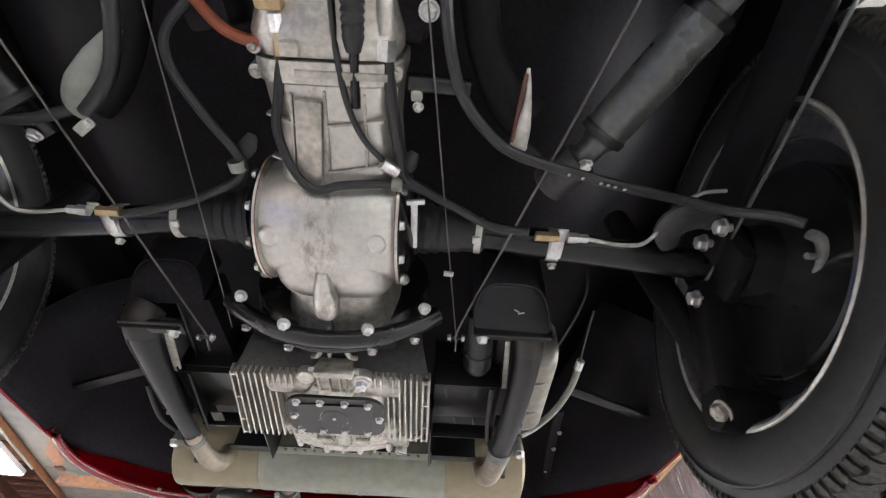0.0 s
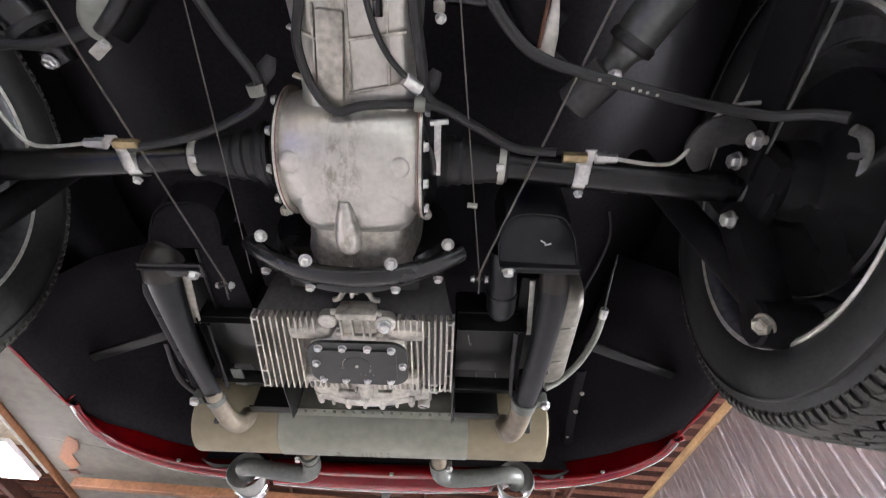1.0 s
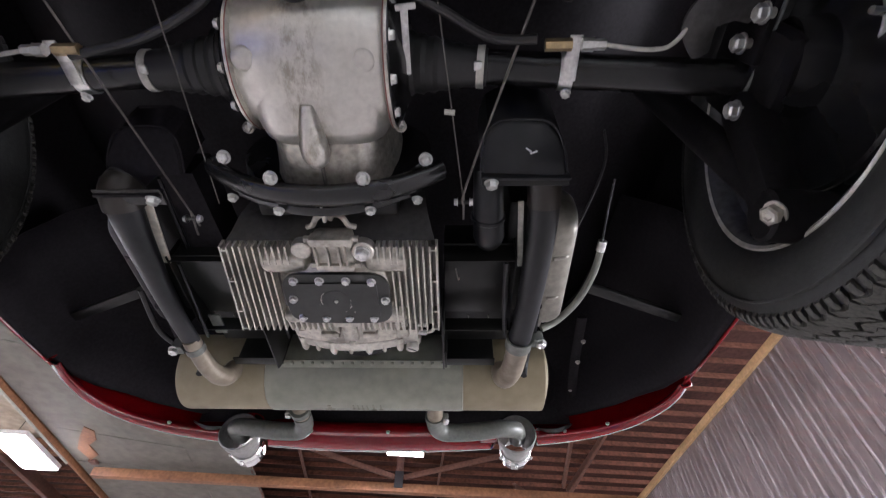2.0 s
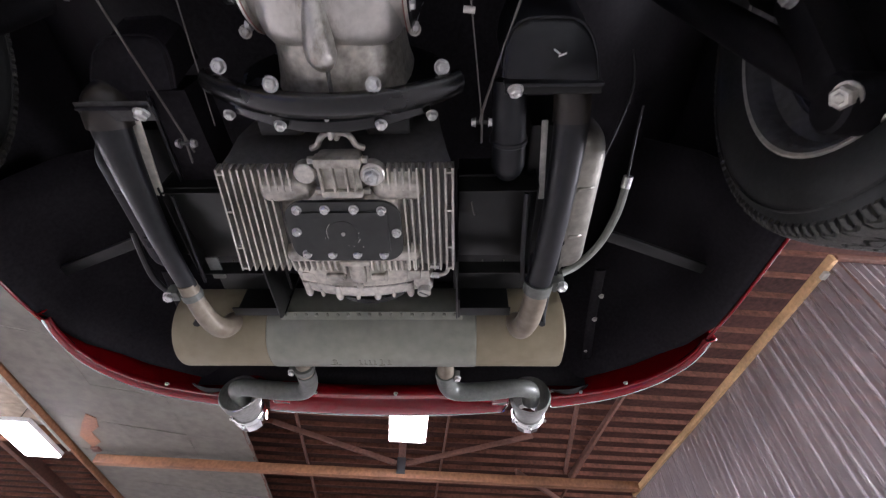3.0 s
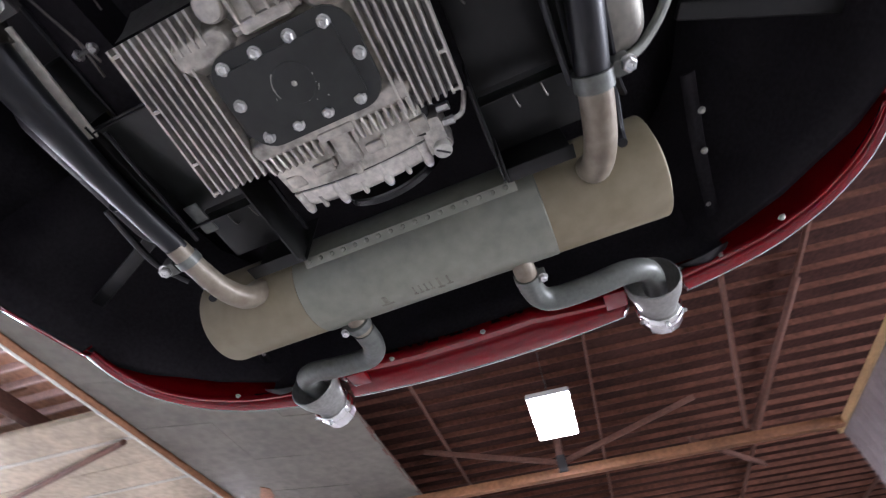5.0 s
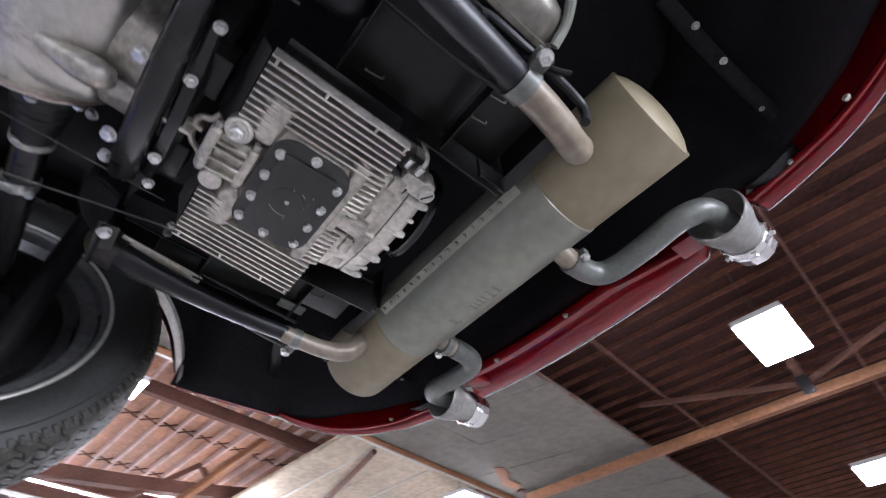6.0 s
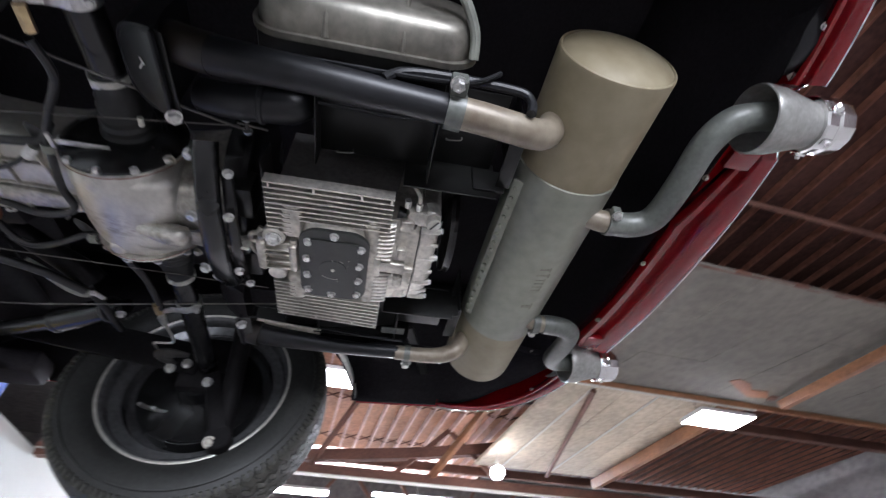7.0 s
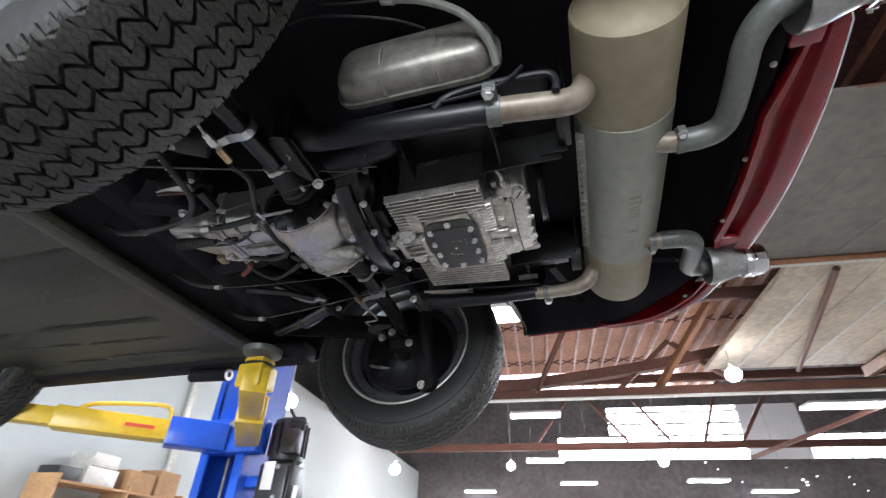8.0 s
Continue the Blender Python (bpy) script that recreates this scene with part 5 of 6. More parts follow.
# brake hoses from the axle unions to the frame
PLACE["now"] = SWUNG
hose([QR - Vector((0.035, 0, 0)), (0.25, -0.012, 1.842), (0.19, -0.045, 1.845), (0.14, -0.068, 1.846), (0.06, -0.074, 1.832), (0.02, -0.068, 1.828), (-0.005, -0.095, 1.832), (-0.017, -0.145, 1.838), (-0.008, -0.19, 1.845), (0.0, -0.232, 1.85)], 0.0075, label="black rubber brake hose")
hose([QL + Vector((0.035, 0, 0)), (-0.19, -0.024, 1.846), (-0.13, -0.045, 1.848), (-0.085, -0.070, 1.853), (-0.083, -0.10, 1.856), (-0.115, -0.155, 1.86), (-0.137, -0.21, 1.862), (-0.13, -0.25, 1.87), (-0.085, -0.29, 1.89)], 0.0075, label="black rubber brake hose")
hose([(0.062, -0.30, 1.86), (0.064, -0.24, 1.846), (0.072, -0.18, 1.838), (0.088, -0.135, 1.838), (0.115, -0.10, 1.842), (0.132, -0.083, 1.846)], 0.0048, label="thin black cable")
hose([(0.118, -0.245, 1.86), (0.122, -0.19, 1.85), (0.128, -0.13, 1.846), (0.135, -0.08, 1.848), (0.165, -0.058, 1.850)], 0.009, label="black rubber hose")
hose([(0.165, -0.40, 1.84), (0.182, -0.31, 1.826), (0.190, -0.25, 1.822), (0.205, -0.20, 1.820), (0.235, -0.16, 1.818), (0.272, -0.134, 1.815), (0.348, -0.112, 1.812), (0.42, -0.094, 1.812), (0.482, -0.080, 1.815), (0.54, -0.075, 1.800), (0.575, -0.088, 1.772), (0.594, -0.092, 1.752)], 0.0082, label="black rubber hose with white print")
for x in (0.335, 0.352, 0.375, 0.384, 0.393, 0.405):
    Geo().box((x, -0.114 + 0.25 * (x - 0.34), 1.8034), (0.0035, 0.003, 0.0006)).made("hose_print", PALE, car)
for p, d in (((0.125, -0.071, 1.847), (1.0, 0.1, 0)), ((-0.086, -0.086, 1.854), (0.1, 1.0, 0))):
    p, d = Vector(p), Vector(d).normalized()
    k = Geo().lathe(p - d * 0.007, d, [(0, 0.0095), (0, 0.0112), (0.014, 0.0112), (0.014, 0.0095)], 18, False).made("hose_ring", GREENHOSE, car, "pale grey-green hose ring")
    Geo().tube([p + Vector((0.0, -0.006, 0.008)), p + Vector((0.014, -0.022, 0.012)), p + Vector((0.022, -0.036, 0.018))], [0.010, 0.012, 0.006], 8, 5, 0.35, (0, 0, 1)).made("hose_bracket", RUBBER, k, "dark hose bracket")
Geo().cyl((0.126, -0.090, 1.842), (0.108, -0.105, 1.838), 0.0085, seg=12).made("cable_ferrule", ZINC, car)

# fittings at the front of the gear case
Geo().cyl((0.0, -0.228, 1.85), (0.0, -0.252, 1.853), 0.0068, seg=12).made("hose_union", BRASS, car, "yellow passivated hose union")
Geo().cyl((0.0, -0.252, 1.853), (0.0, -0.270, 1.855), 0.0078, seg=6).made("pipe_nut", ZINC, car)
Geo().box((-0.003, -0.285, 1.856), (0.03, 0.022, 0.02), 0.004).made("junction_block", BRASS, car, "yellow brass junction block")
Geo().tube([(-0.12, -0.32, 1.88), (-0.09, -0.275, 1.875), (-0.065, -0.250, 1.868), (-0.035, -0.240, 1.862), (-0.015, -0.243, 1.858)], 0.007, 8).made("sleeved_cable", ORANGE, car, "orange sleeved cable")
Geo().lathe((0.090, -0.34, 1.850), (-0.06, 1, -0.06), [(0.0, 0.014)] + [q for k in range(11) for q in ((0.004 + 0.0085 * k, 0.0155 - 0.0003 * k), (0.008 + 0.0085 * k, 0.0115))] + [(0.105, 0.008)], 20).made("rubber_bellows", RUBBER, car, "black rubber bellows")
Geo().cyl((0.084, -0.236, 1.846), (0.081, -0.174, 1.842), 0.0058, seg=10).made("push_rod", BLACK, car)
Geo().cyl((0.117, -0.225, 1.855), (0.119, -0.247, 1.857), 0.012, seg=6).made("hose_nut", ZINC, car, "bright zinc hose nut")
Geo().cyl((0.12, -0.34, 1.875), (0.118, -0.25, 1.858), 0.009, seg=12).made("pipe_stub", PALE, car)
Geo().cyl((0.14, -0.192, 1.882), (0.215, -0.185, 1.885), 0.012, seg=14).made("clutch_lever", BLACK, car)
Geo().box((0.150, -0.180, 1.878), (0.014, 0.018, 0.012), 0.003).made("lever_tab", PALE, car)
bolt(car, (0.152, -0.166, 1.872), (0, 0.2, -1), 0.0058)
bolt(car, (0.165, -0.272, 1.88), (0, 0, -1), 0.010)

st = Geo().beam((0.148, -0.052, 1.834), (0.146, 0.026, 1.834), 0.009, 0.003, 0.001)
st.beam((0.138, -0.051, 1.832), (0.162, -0.053, 1.832), 0.007, 0.005, 0.001)
st.made("clip_strap", ZINC, car, "bright zinc strap clip on the axle boot")
Geo().cyl((0.190, 0.080, 1.842), (0.204, 0.082, 1.842), 0.004, seg=8).made("cable_clamp", PALE, car)
# control cables
PLACE["now"] = Matrix()
for pts, r in (([(-0.222, 0.235, 1.838), (-0.229, 0.215, 1.840), (-0.323, -0.236, 1.842), (-0.362, -0.42, 1.852)], 0.0015), ([(-0.176, 0.214, 1.842), (-0.163, -0.03, 1.842), (-0.15, -0.287, 1.842), (-0.146, -0.42, 1.852)], 0.0010),
               ([(0.206, 0.205, 1.842), (0.178, -0.03, 1.842), (0.146, -0.302, 1.842), (0.132, -0.42, 1.852)], 0.0010), ([(0.206, 0.215, 1.838), (0.212, 0.176, 1.840), (0.286, -0.07, 1.838), (0.360, -0.313, 1.842), (0.392, -0.42, 1.852)], 0.0019),
               ):
    Geo().tube(pts, r, 8, 5).made("control_cable", WIRE, car, "bare steel control cable")
Geo().tube([(0.545, 0.066, 1.815), (0.566, -0.02, 1.83), (0.578, -0.324, 1.85), (0.57, -0.6, 1.88)], 0.0024, 8, 5).made("control_cable", GREYPIPE, car, "grey hand brake cable")
for x0, x1 in ((-0.362, -0.395), (-0.146, -0.140), (0.132, 0.112), (0.392, 0.440)):
    sl = Geo().tube([(x0, -0.41, 1.852), ((x0 + x1) / 2, -0.50, 1.875), (x1, -0.60, 1.93)], 0.0065, 10, 6).made("cable_sleeve", RUBBER, car, "black rubber cable sleeve")
    Geo().cyl((x0, -0.415, 1.8525), (x0, -0.398, 1.850), 0.0075, seg=10).made("sleeve_nut", PALE, sl)
for x, y, z in ((0.207, 0.215, 1.845), (-0.226, 0.240, 1.838)):
    c = Geo().cyl((x - 0.011, y, z), (x + 0.011, y, z), 0.0030, seg=10).made("cable_clamp", DARKGREY, car, "dark cable end clamp with bright nuts")
    Geo().cyl((x, y - 0.014, z + 0.002), (x, y + 0.030, z - 0.004), 0.0016, seg=8).made("cable_end", WIRE, c)
    bolt(c, (x - 0.009, y, z), (-1, 0, 0), 0.0056)
    bolt(c, (x + 0.009, y, z), (1, 0, 0), 0.0056)


# ---- hub carriers, dampers, spring plates ----
PLACE["now"] = DRIVE
def corner(s):
    g = Geo()
    g.box((s * 0.580, 0.035, 1.862), (0.04, 0.13, 0.15), 0.018)
    g.beam((s * 0.565, 0.06, 1.83), (s * 0.555, 0.122, 1.675), 0.045, 0.05, 0.012, (1, 0, 0))
    g.cyl((s * 0.53, 0.124, 1.667), (s * 0.60, 0.124, 1.660), 0.030, seg=20, edge=0.004)
    Geo().beam((s * 0.556, 0.02, 1.862), (s * 0.585, -0.48, 1.94), 0.010, 0.085, 0.003).made("spring_plate", DEEPBLACK, car, "black flat spring plate")
    g.cyl((s * 0.575, 0.035, 1.846), (s * 0.60, 0.035, 1.842), 0.062, seg=24, edge=0.006)
    c = g.made("hub_carrier", DEEPBLACK, car, "black bearing housing with damper bracket")
    for x, y, z in ((0.541, -0.044, 1.828), (0.536, -0.007, 1.842), (0.532, 0.058, 1.796)):
        Geo().cyl((s * (x - 0.006), y, z), (s * (x + 0.016), y, z), 0.006, seg=12).made("stud", PALE, c)
        bolt(c, (s * (x + 0.006), y, z), (-s, 0, 0), 0.0105)
    bolt(c, (s * 0.533, 0.110, 1.652), (-s, 0.1, -0.45), 0.0115, ALUDARK)
    Geo().tube([(s * 0.496, 0.006, 1.842), (s * 0.482, -0.028, 1.836), (s * 0.492, -0.048, 1.835), (s * 0.520, -0.052, 1.838), (s * 0.545, -0.04, 1.842)], [0.010, 0.022, 0.024, 0.020, 0.012], 10, 6, 0.35, (0, 0, 1)).made("stop_bracket", DARKGREY, c, "dark grey stop bracket")
    w = Geo()
    w.tube([(s * 0.588, -0.094, 1.750), (s * 0.606, -0.086, 1.750), (s * 0.622, -0.060, 1.750), (s * 0.628, -0.038, 1.750), (s * 0.632, -0.018, 1.752)], [0.0065, 0.007, 0.0065, 0.006, 0.010], 10, 5, 0.6, (0, 0, 1))
    w.cyl((s * 0.600, -0.064, 1.748), (s * 0.616, -0.062, 1.750), 0.004, seg=8)
    w.made("brake_union", ZINC, car, "zinc plated brake hose elbow")
    # damper beside the wheel
    Geo().cyl((s * 0.565, 0.124, 1.68), (s * 0.50, 0.10, 2.05), 0.023, seg=20).made("damper", DEEPBLACK, car, "black damper tube")


corner(1)
corner(-1)


def diagonal_tube(s):
    """Stepped damper tube that runs forward and outward from the axle."""
    a, b, c = Vector((s * 0.366, -0.139, 1.872)), Vector((s * 0.453, -0.292, 1.878)), Vector((s * 0.54, -0.455, 1.89))
    d = (b - a).normalized()
    # left tube is black: the shade it hangs in is put into the paint
    t = Geo().lathe(a, d, [(-0.04, 0.016), (-0.008, 0.018), (0, 0.022), (0.006, 0.027), (0.03, 0.0285), ((b - a).length - 0.004, 0.0285), ((b - a).length, 0.025)], 28).made("damper_body", SHOCK if s > 0 else BLACK, car, "painted stepped damper tube")
    Geo().cyl(b - d * 0.01, c, 0.0195, seg=24).made("damper_rod_cover", SHOCK if s > 0 else BLACK, t)
    Geo().lathe(b - d * 0.012, d, [(0, 0.029), (0.003, 0.0305), (0.012, 0.0305), (0.015, 0.026)], 28).made("collar", BLACK, t)
    bolt(t, a - d * 0.03 + Vector((0.0, 0.0, -0.018)), (0, 0.3, -1), 0.008)
    Geo().lathe(a + d * 0.002, d, [(0, 0.024), (0.002, 0.0300), (0.010, 0.0305), (0.014, 0.028)], 28).made("rubber_band", RUBBER, t)
    if s < 0:
        Geo().tube([(-0.200, -0.245, 1.862), (-0.232, -0.212, 1.853), (-0.258, -0.182, 1.847), (-0.270, -0.160, 1.845), (-0.262, -0.148, 1.845)], [0.006, 0.016, 0.020, 0.019, 0.012], 12, 6, 0.3, (0, 0, 1)).made("hose_tab", GREENHOSE, car, "pale grey-green curved hose tab")
        Geo().tube([(-0.178, -0.32, 1.85), (-0.187, -0.275, 1.846), (-0.198, -0.236, 1.843), (-0.216, -0.199, 1.842), (-0.243, -0.170, 1.842), (-0.266, -0.152, 1.845)], 0.0088, 12, 6).made("hose", RUBBER, car, "thick black rubber hose")
        Geo().tube([(-0.420, -0.130, 1.852), (-0.387, -0.134, 1.85), (-0.352, -0.134, 1.85), (-0.313, -0.142, 1.852), (-0.285, -0.15, 1.856)], 0.0075, 12, 6).made("hose", RUBBER, car, "black rubber hose")
    else:
        Geo().tube([(0.258, -0.232, 1.838), (0.262, -0.20, 1.834), (0.261, -0.165, 1.830), (0.258, -0.140, 1.830)], [0.002, 0.004, 0.009, 0.011], 12, 6, 0.3, (0, 0, 1)).made("hose_tab", PALE, car, "pale bent hose tab")
        Geo().cyl((0.256, -0.228, 1.832), (0.249, -0.150, 1.826), 0.0024, seg=8).made("tab_pin", RUST, car, "rusty brown pin")
    # elbow cup beside it
    Geo().tube([(s * 0.20, -0.30, 1.93), (s * 0.215, -0.23, 1.90), (s * 0.25, -0.175, 1.885), (s * 0.275, -0.155, 1.875)], [0.022, 0.022, 0.026, 0.030], 16, 6).made("duct_elbow", DEEPBLACK, car, "black heater duct elbow")
    k = Geo().box((s * 0.276, -0.131, 1.845), (0.030, 0.014, 0.004), 0.003, Matrix.Rotation(radians(35 * s), 4, "Z")).made("duct_clip", PALE if s < 0 else TIN, car)
    bolt(k, (s * 0.266, -0.137, 1.843), (0, 0, -1), 0.005, ZINC)
    if s > 0:
        Geo().lathe(a - d * 0.030, (-0.55, 0.72, 0.1), [(0, 0.020), (0.002, 0.0255), (0.060, 0.0265), (0.064, 0.020), (0.062, 0.0)], 24).made("damper_bush", DARKGREY, t, "dull dark end bush")


diagonal_tube(1)
diagonal_tube(-1)


# ---- engine ----
PLACE["now"] = DRIVE
def crankcase():
    g = Geo()
    x0, x1, y0, y1, zf = CX - 0.166, CX + 0.162, 0.258, 0.448, 1.777
    # tapered block above the fins
    g.rings([[(x0 + 0.002, y0, 1.793), (x1 - 0.002, y0, 1.793), (x1 - 0.002, y1, 1.793), (x0 + 0.002, y1, 1.793)], [(x0 + 0.010, y0 + 0.002, 1.806), (x1 - 0.010, y0 + 0.002, 1.806), (x1 - 0.01, y1, 1.806), (x0 + 0.01, y1, 1.806)],
             [(x0 + 0.05, y0 + 0.004, 1.83), (x1 - 0.05, y0 + 0.004, 1.83), (x1 - 0.05, y1, 1.83), (x0 + 0.05, y1, 1.83)], [(x0 + 0.06, y0, 1.99), (x1 - 0.06, y0, 1.99), (x1 - 0.06, y1 + 0.02, 1.99), (x0 + 0.06, y1 + 0.02, 1.99)]])
    # cast bars and bosses round the cover
    bars = []

    def ramp(bx0, bx1, by0, by1, top=1.7785, foot=0.013, r=0.010):
        """A cast pad with flanks that run out softly between the fins."""
        bars.append(Geo().rings([rise(bx0, bx1, by0, by1, grow, z, r) for grow, z in ((foot, 1.797), (foot * 0.55, 1.790), (foot * 0.25, 1.784), (0.0, top + 0.0015), (-0.0018, top), (-0.005, top - 0.0003))]))

    def rise(bx0, bx1, by0, by1, grow, z, r):
        return [(a, b, z) for a, b in rounded(bx0 - grow, by0 - grow, bx1 + grow, by1 + grow, r + max(grow, -0.004), 4)]

    ramp(CX - 0.112, CX - 0.044, 0.284, 0.312)
    ramp(CX + 0.052, CX + 0.116, 0.282, 0.310)
    ramp(CX - 0.081, CX + 0.082, 0.311, 0.415, 1.7747, 0.020, 0.028)
    ramp(CX - 0.104, CX + 0.106, 0.410, 0.431, 1.7790, 0.010, 0.009)
    # pick-up boss on the middle line, with ribs
    bars.append(Geo().box((CX + 0.006, 0.272, 1.790), (0.062, 0.066, 0.03), 0.008))
    for dx in (-0.020, -0.002, 0.016, 0.026):
        bars.append(Geo().box((CX + dx, 0.270, 1.773), (0.004, 0.042, 0.010), 0.0015))
    bars.append(Geo().box((CX + 0.006, 0.246, 1.779), (0.066, 0.016, 0.022), 0.005))
    bars.append(Geo().box((CX + 0.006, 0.296, 1.779), (0.060, 0.014, 0.020), 0.005))
    # arched bracket towards the bell housing
    bars.append(Geo().tube([(CX - 0.034, 0.240, 1.803), (CX - 0.024, 0.234, 1.800), (CX - 0.018, 0.224, 1.802), (CX - 0.008, 0.219, 1.806), (CX + 0.014, 0.219, 1.806), (CX + 0.024, 0.224, 1.802), (CX + 0.030, 0.234, 1.800), (CX + 0.040, 0.240, 1.803)], 0.0045, 8, 5))
    bars.append(Geo().box((CX + 0.003, 0.215, 1.812), (0.008, 0.03, 0.02), 0.003))
    # block darker than its fins: shade in the gaps is put into the colour
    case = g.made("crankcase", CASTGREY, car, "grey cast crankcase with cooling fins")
    for b in bars:
        b.made("cast_boss", ALUDARK, case)
    Geo().rings([[(CX + a, 0.2555, 1.7895) for a in np.linspace(-0.16, 0.16, 9)], [(CX + a, 0.250, 1.808) for a in np.linspace(-0.155, 0.155, 9)], [(CX + a, 0.238, 1.835) for a in np.linspace(-0.148, 0.148, 9)], [(CX + a, 0.238, 1.90) for a in np.linspace(-0.14, 0.14, 9)]], False, False).made("case_front", DARKGREY, case, "dark front of the crankcase")
    # fins run fore and aft
    n = 34
    for k in range(n):
        x = x0 + (x1 - x0) * k / (n - 1)
        rx = x - CX
        slant = -0.018 * max(0.0, -rx) / 0.166
        spans = [(y0, y1)] if rx < -0.108 or rx > 0.112 else ([(y0, 0.294)] if (rx < -0.058 or rx > 0.058) else []) + ([(0.308, y1)] if (rx < -0.090 or rx > 0.092) else [])
        for a, b in spans:
            f = Geo()
            f.rings([[(x + sg * t + slant * (yy - y0) / (y1 - y0), yy, zz) for sg, t, zz in ((-1, 0.0023, 1.795), (-1, 0.0014, zf), (1, 0.0014, zf), (1, 0.0023, 1.795))] for yy in (a, b)])
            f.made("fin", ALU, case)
    # short blunt teeth behind the cover
    for k in range(21):
        rx = -0.099 + 0.0099 * k
        if abs(rx - 0.004) > 0.024:
            Geo().rings([[(CX + rx + a * w, yy, zz) for a, zz in ((-1, 1.796), (-0.75, top + 0.002), (-0.35, top), (0.35, top), (0.75, top + 0.002), (1, 1.796))] for yy, w, top in ((0.428, 0.0036, 1.7800), (0.448, 0.0033, 1.7815), (0.457, 0.0030, 1.7850))]).made("fin_stub", ALU, case)
    for s, xx in ((-1, x0), (1, x1)):
        for yy, sl in ((y0 + 0.008, 0.04), (0.33, 0.4), (0.40, 0.75), (y1 - 0.004, 1.0)):
            Geo().box((xx - s * 0.0048 - (0.018 * sl if s < 0 else 0), yy, 1.783), (0.0085, 0.004, 0.012), 0.001).made("fin_bridge", ALU, case)
    # sump plate
    o = rounded(CX - 0.085, 0.307, CX + 0.086, 0.419, 0.030)
    pl = Geo().prism(o, "z", 1.7685, 1.7745)
    pl.prism(rounded(CX - 0.064, 0.324, CX + 0.0665, 0.402, 0.006), "z", 1.7655, 1.770)
    plate = pl.made("sump_plate", PLATE, case, "black painted sump plate with scratches")
    Geo().lathe((CX - 0.002, 0.362, 1.766), (0, 0, -1), [(0, 0.0235), (0.0012, 0.023), (0.0014, 0.0)], 28).made("plate_boss", PLATE, plate)
    Geo().lathe((CX - 0.002, 0.362, 1.7645), (0, 0, -1), [(0, 0.0032), (0.002, 0.0026)], 10).made("drain_nub", PALE, plate)
    for x, y in ((-0.064, 0.320), (-0.023, 0.3195), (0.019, 0.3195), (0.059, 0.322), (-0.0725, 0.360), (0.0775, 0.363), (-0.0655, 0.404), (-0.026, 0.405), (0.013, 0.405), (0.0545, 0.406)):
        bolt(plate, (CX + x, y, 1.7685), (0, 0, -1), 0.0062)
    for r, q0, q1 in ((0.0250, 160, 225), (0.0262, 24, 40)):
        Geo().tube([(CX - 0.002 + r * math.cos(radians(q)), 0.362 + r * math.sin(radians(q)), 1.7655) for q in np.linspace(q0, q1, 7)], 0.0005, 5, 2).made("scratch", PALE, plate, "pale scratched arc")
    chip = random.Random(5)
    for k in range(13):
        Geo().box((CX - 0.004 + chip.uniform(-0.03, 0.03), 0.372 + chip.uniform(-0.012, 0.020), 1.7652), (chip.uniform(0.0008, 0.004), chip.uniform(0.0004, 0.001), 0.0006), 0, Matrix.Rotation(chip.uniform(0, 3), 4, "Z")).made("paint_chip", PALE, plate)
    # plugs
    Geo().lathe((CX - 0.043, 0.266, 1.782), (0, 0, -1), [(-0.01, 0.016), (0.004, 0.0155), (0.006, 0.0135), (0.006, 0.0)], 26).made("blank_plug", ALU, case)
    p = Geo().lathe((CX + 0.051, 0.267, 1.780), (0, 0, -1), [(-0.01, 0.018), (0.004, 0.018), (0.006, 0.016), (0.006, 0.010)], 26).made("drain_plug_collar", ALU, case)
    bolt(p, (CX + 0.051, 0.267, 1.774), (0, 0, -1), 0.0105, ZINC)
    for x, y in ((-0.030, 0.246), (0.042, 0.246), (-0.028, 0.296), (0.040, 0.296)):
        Geo().cyl((CX + x - 0.005, y, 1.781), (CX + x + 0.005, y, 1.781), 0.0055, seg=8).made("clamp_screw", ALUDARK, case)
    # rear of the case: a shallow apron with an arched lower edge, then the seam and the cover
    def arch(a, sag, lift=0.0):
        return 1.7865 + lift + sag * (a / 0.105) ** 2

    wide = [-0.105, -0.098, -0.085, -0.06, -0.03, 0.0, 0.03, 0.06, 0.085, 0.098, 0.105]

    def section(yy, k, sag, lift):
        return [(CX + a * k, yy, arch(a, sag, lift)) for a in wide] + [(CX + 0.105 * k, yy, 1.93), (CX - 0.105 * k, yy, 1.93)]

    Geo().rings([section(yy, k, sag, lift) for yy, k, sag, lift in ((0.440, 1.0, 0.006, 0.0025), (0.462, 1.0, 0.010, 0.0020), (0.488, 1.0, 0.016, 0.0010), (0.4955, 1.0, 0.018, 0.0), (0.4965, 0.99, 0.018, 0.0012))]).made("case_apron", ALUDARK, case, "rough cast rear apron")
    Geo().rings([section(yy, 0.985, 0.018, 0.0022) for yy in (0.4955, 0.4995)]).made("case_seam", DARKGREY, case, "dark seam")
    tc = Geo().rings([section(yy, k, sag, lift) for yy, k, sag, lift in ((0.4985, 0.985, 0.018, 0.0015), (0.500, 1.0, 0.018, 0.0005), (0.518, 0.995, 0.019, 0.0015), (0.525, 0.97, 0.020, 0.0050), (0.529, 0.92, 0.022, 0.0120))]).made("timing_cover", ALU, case, "bare aluminium rear cover")
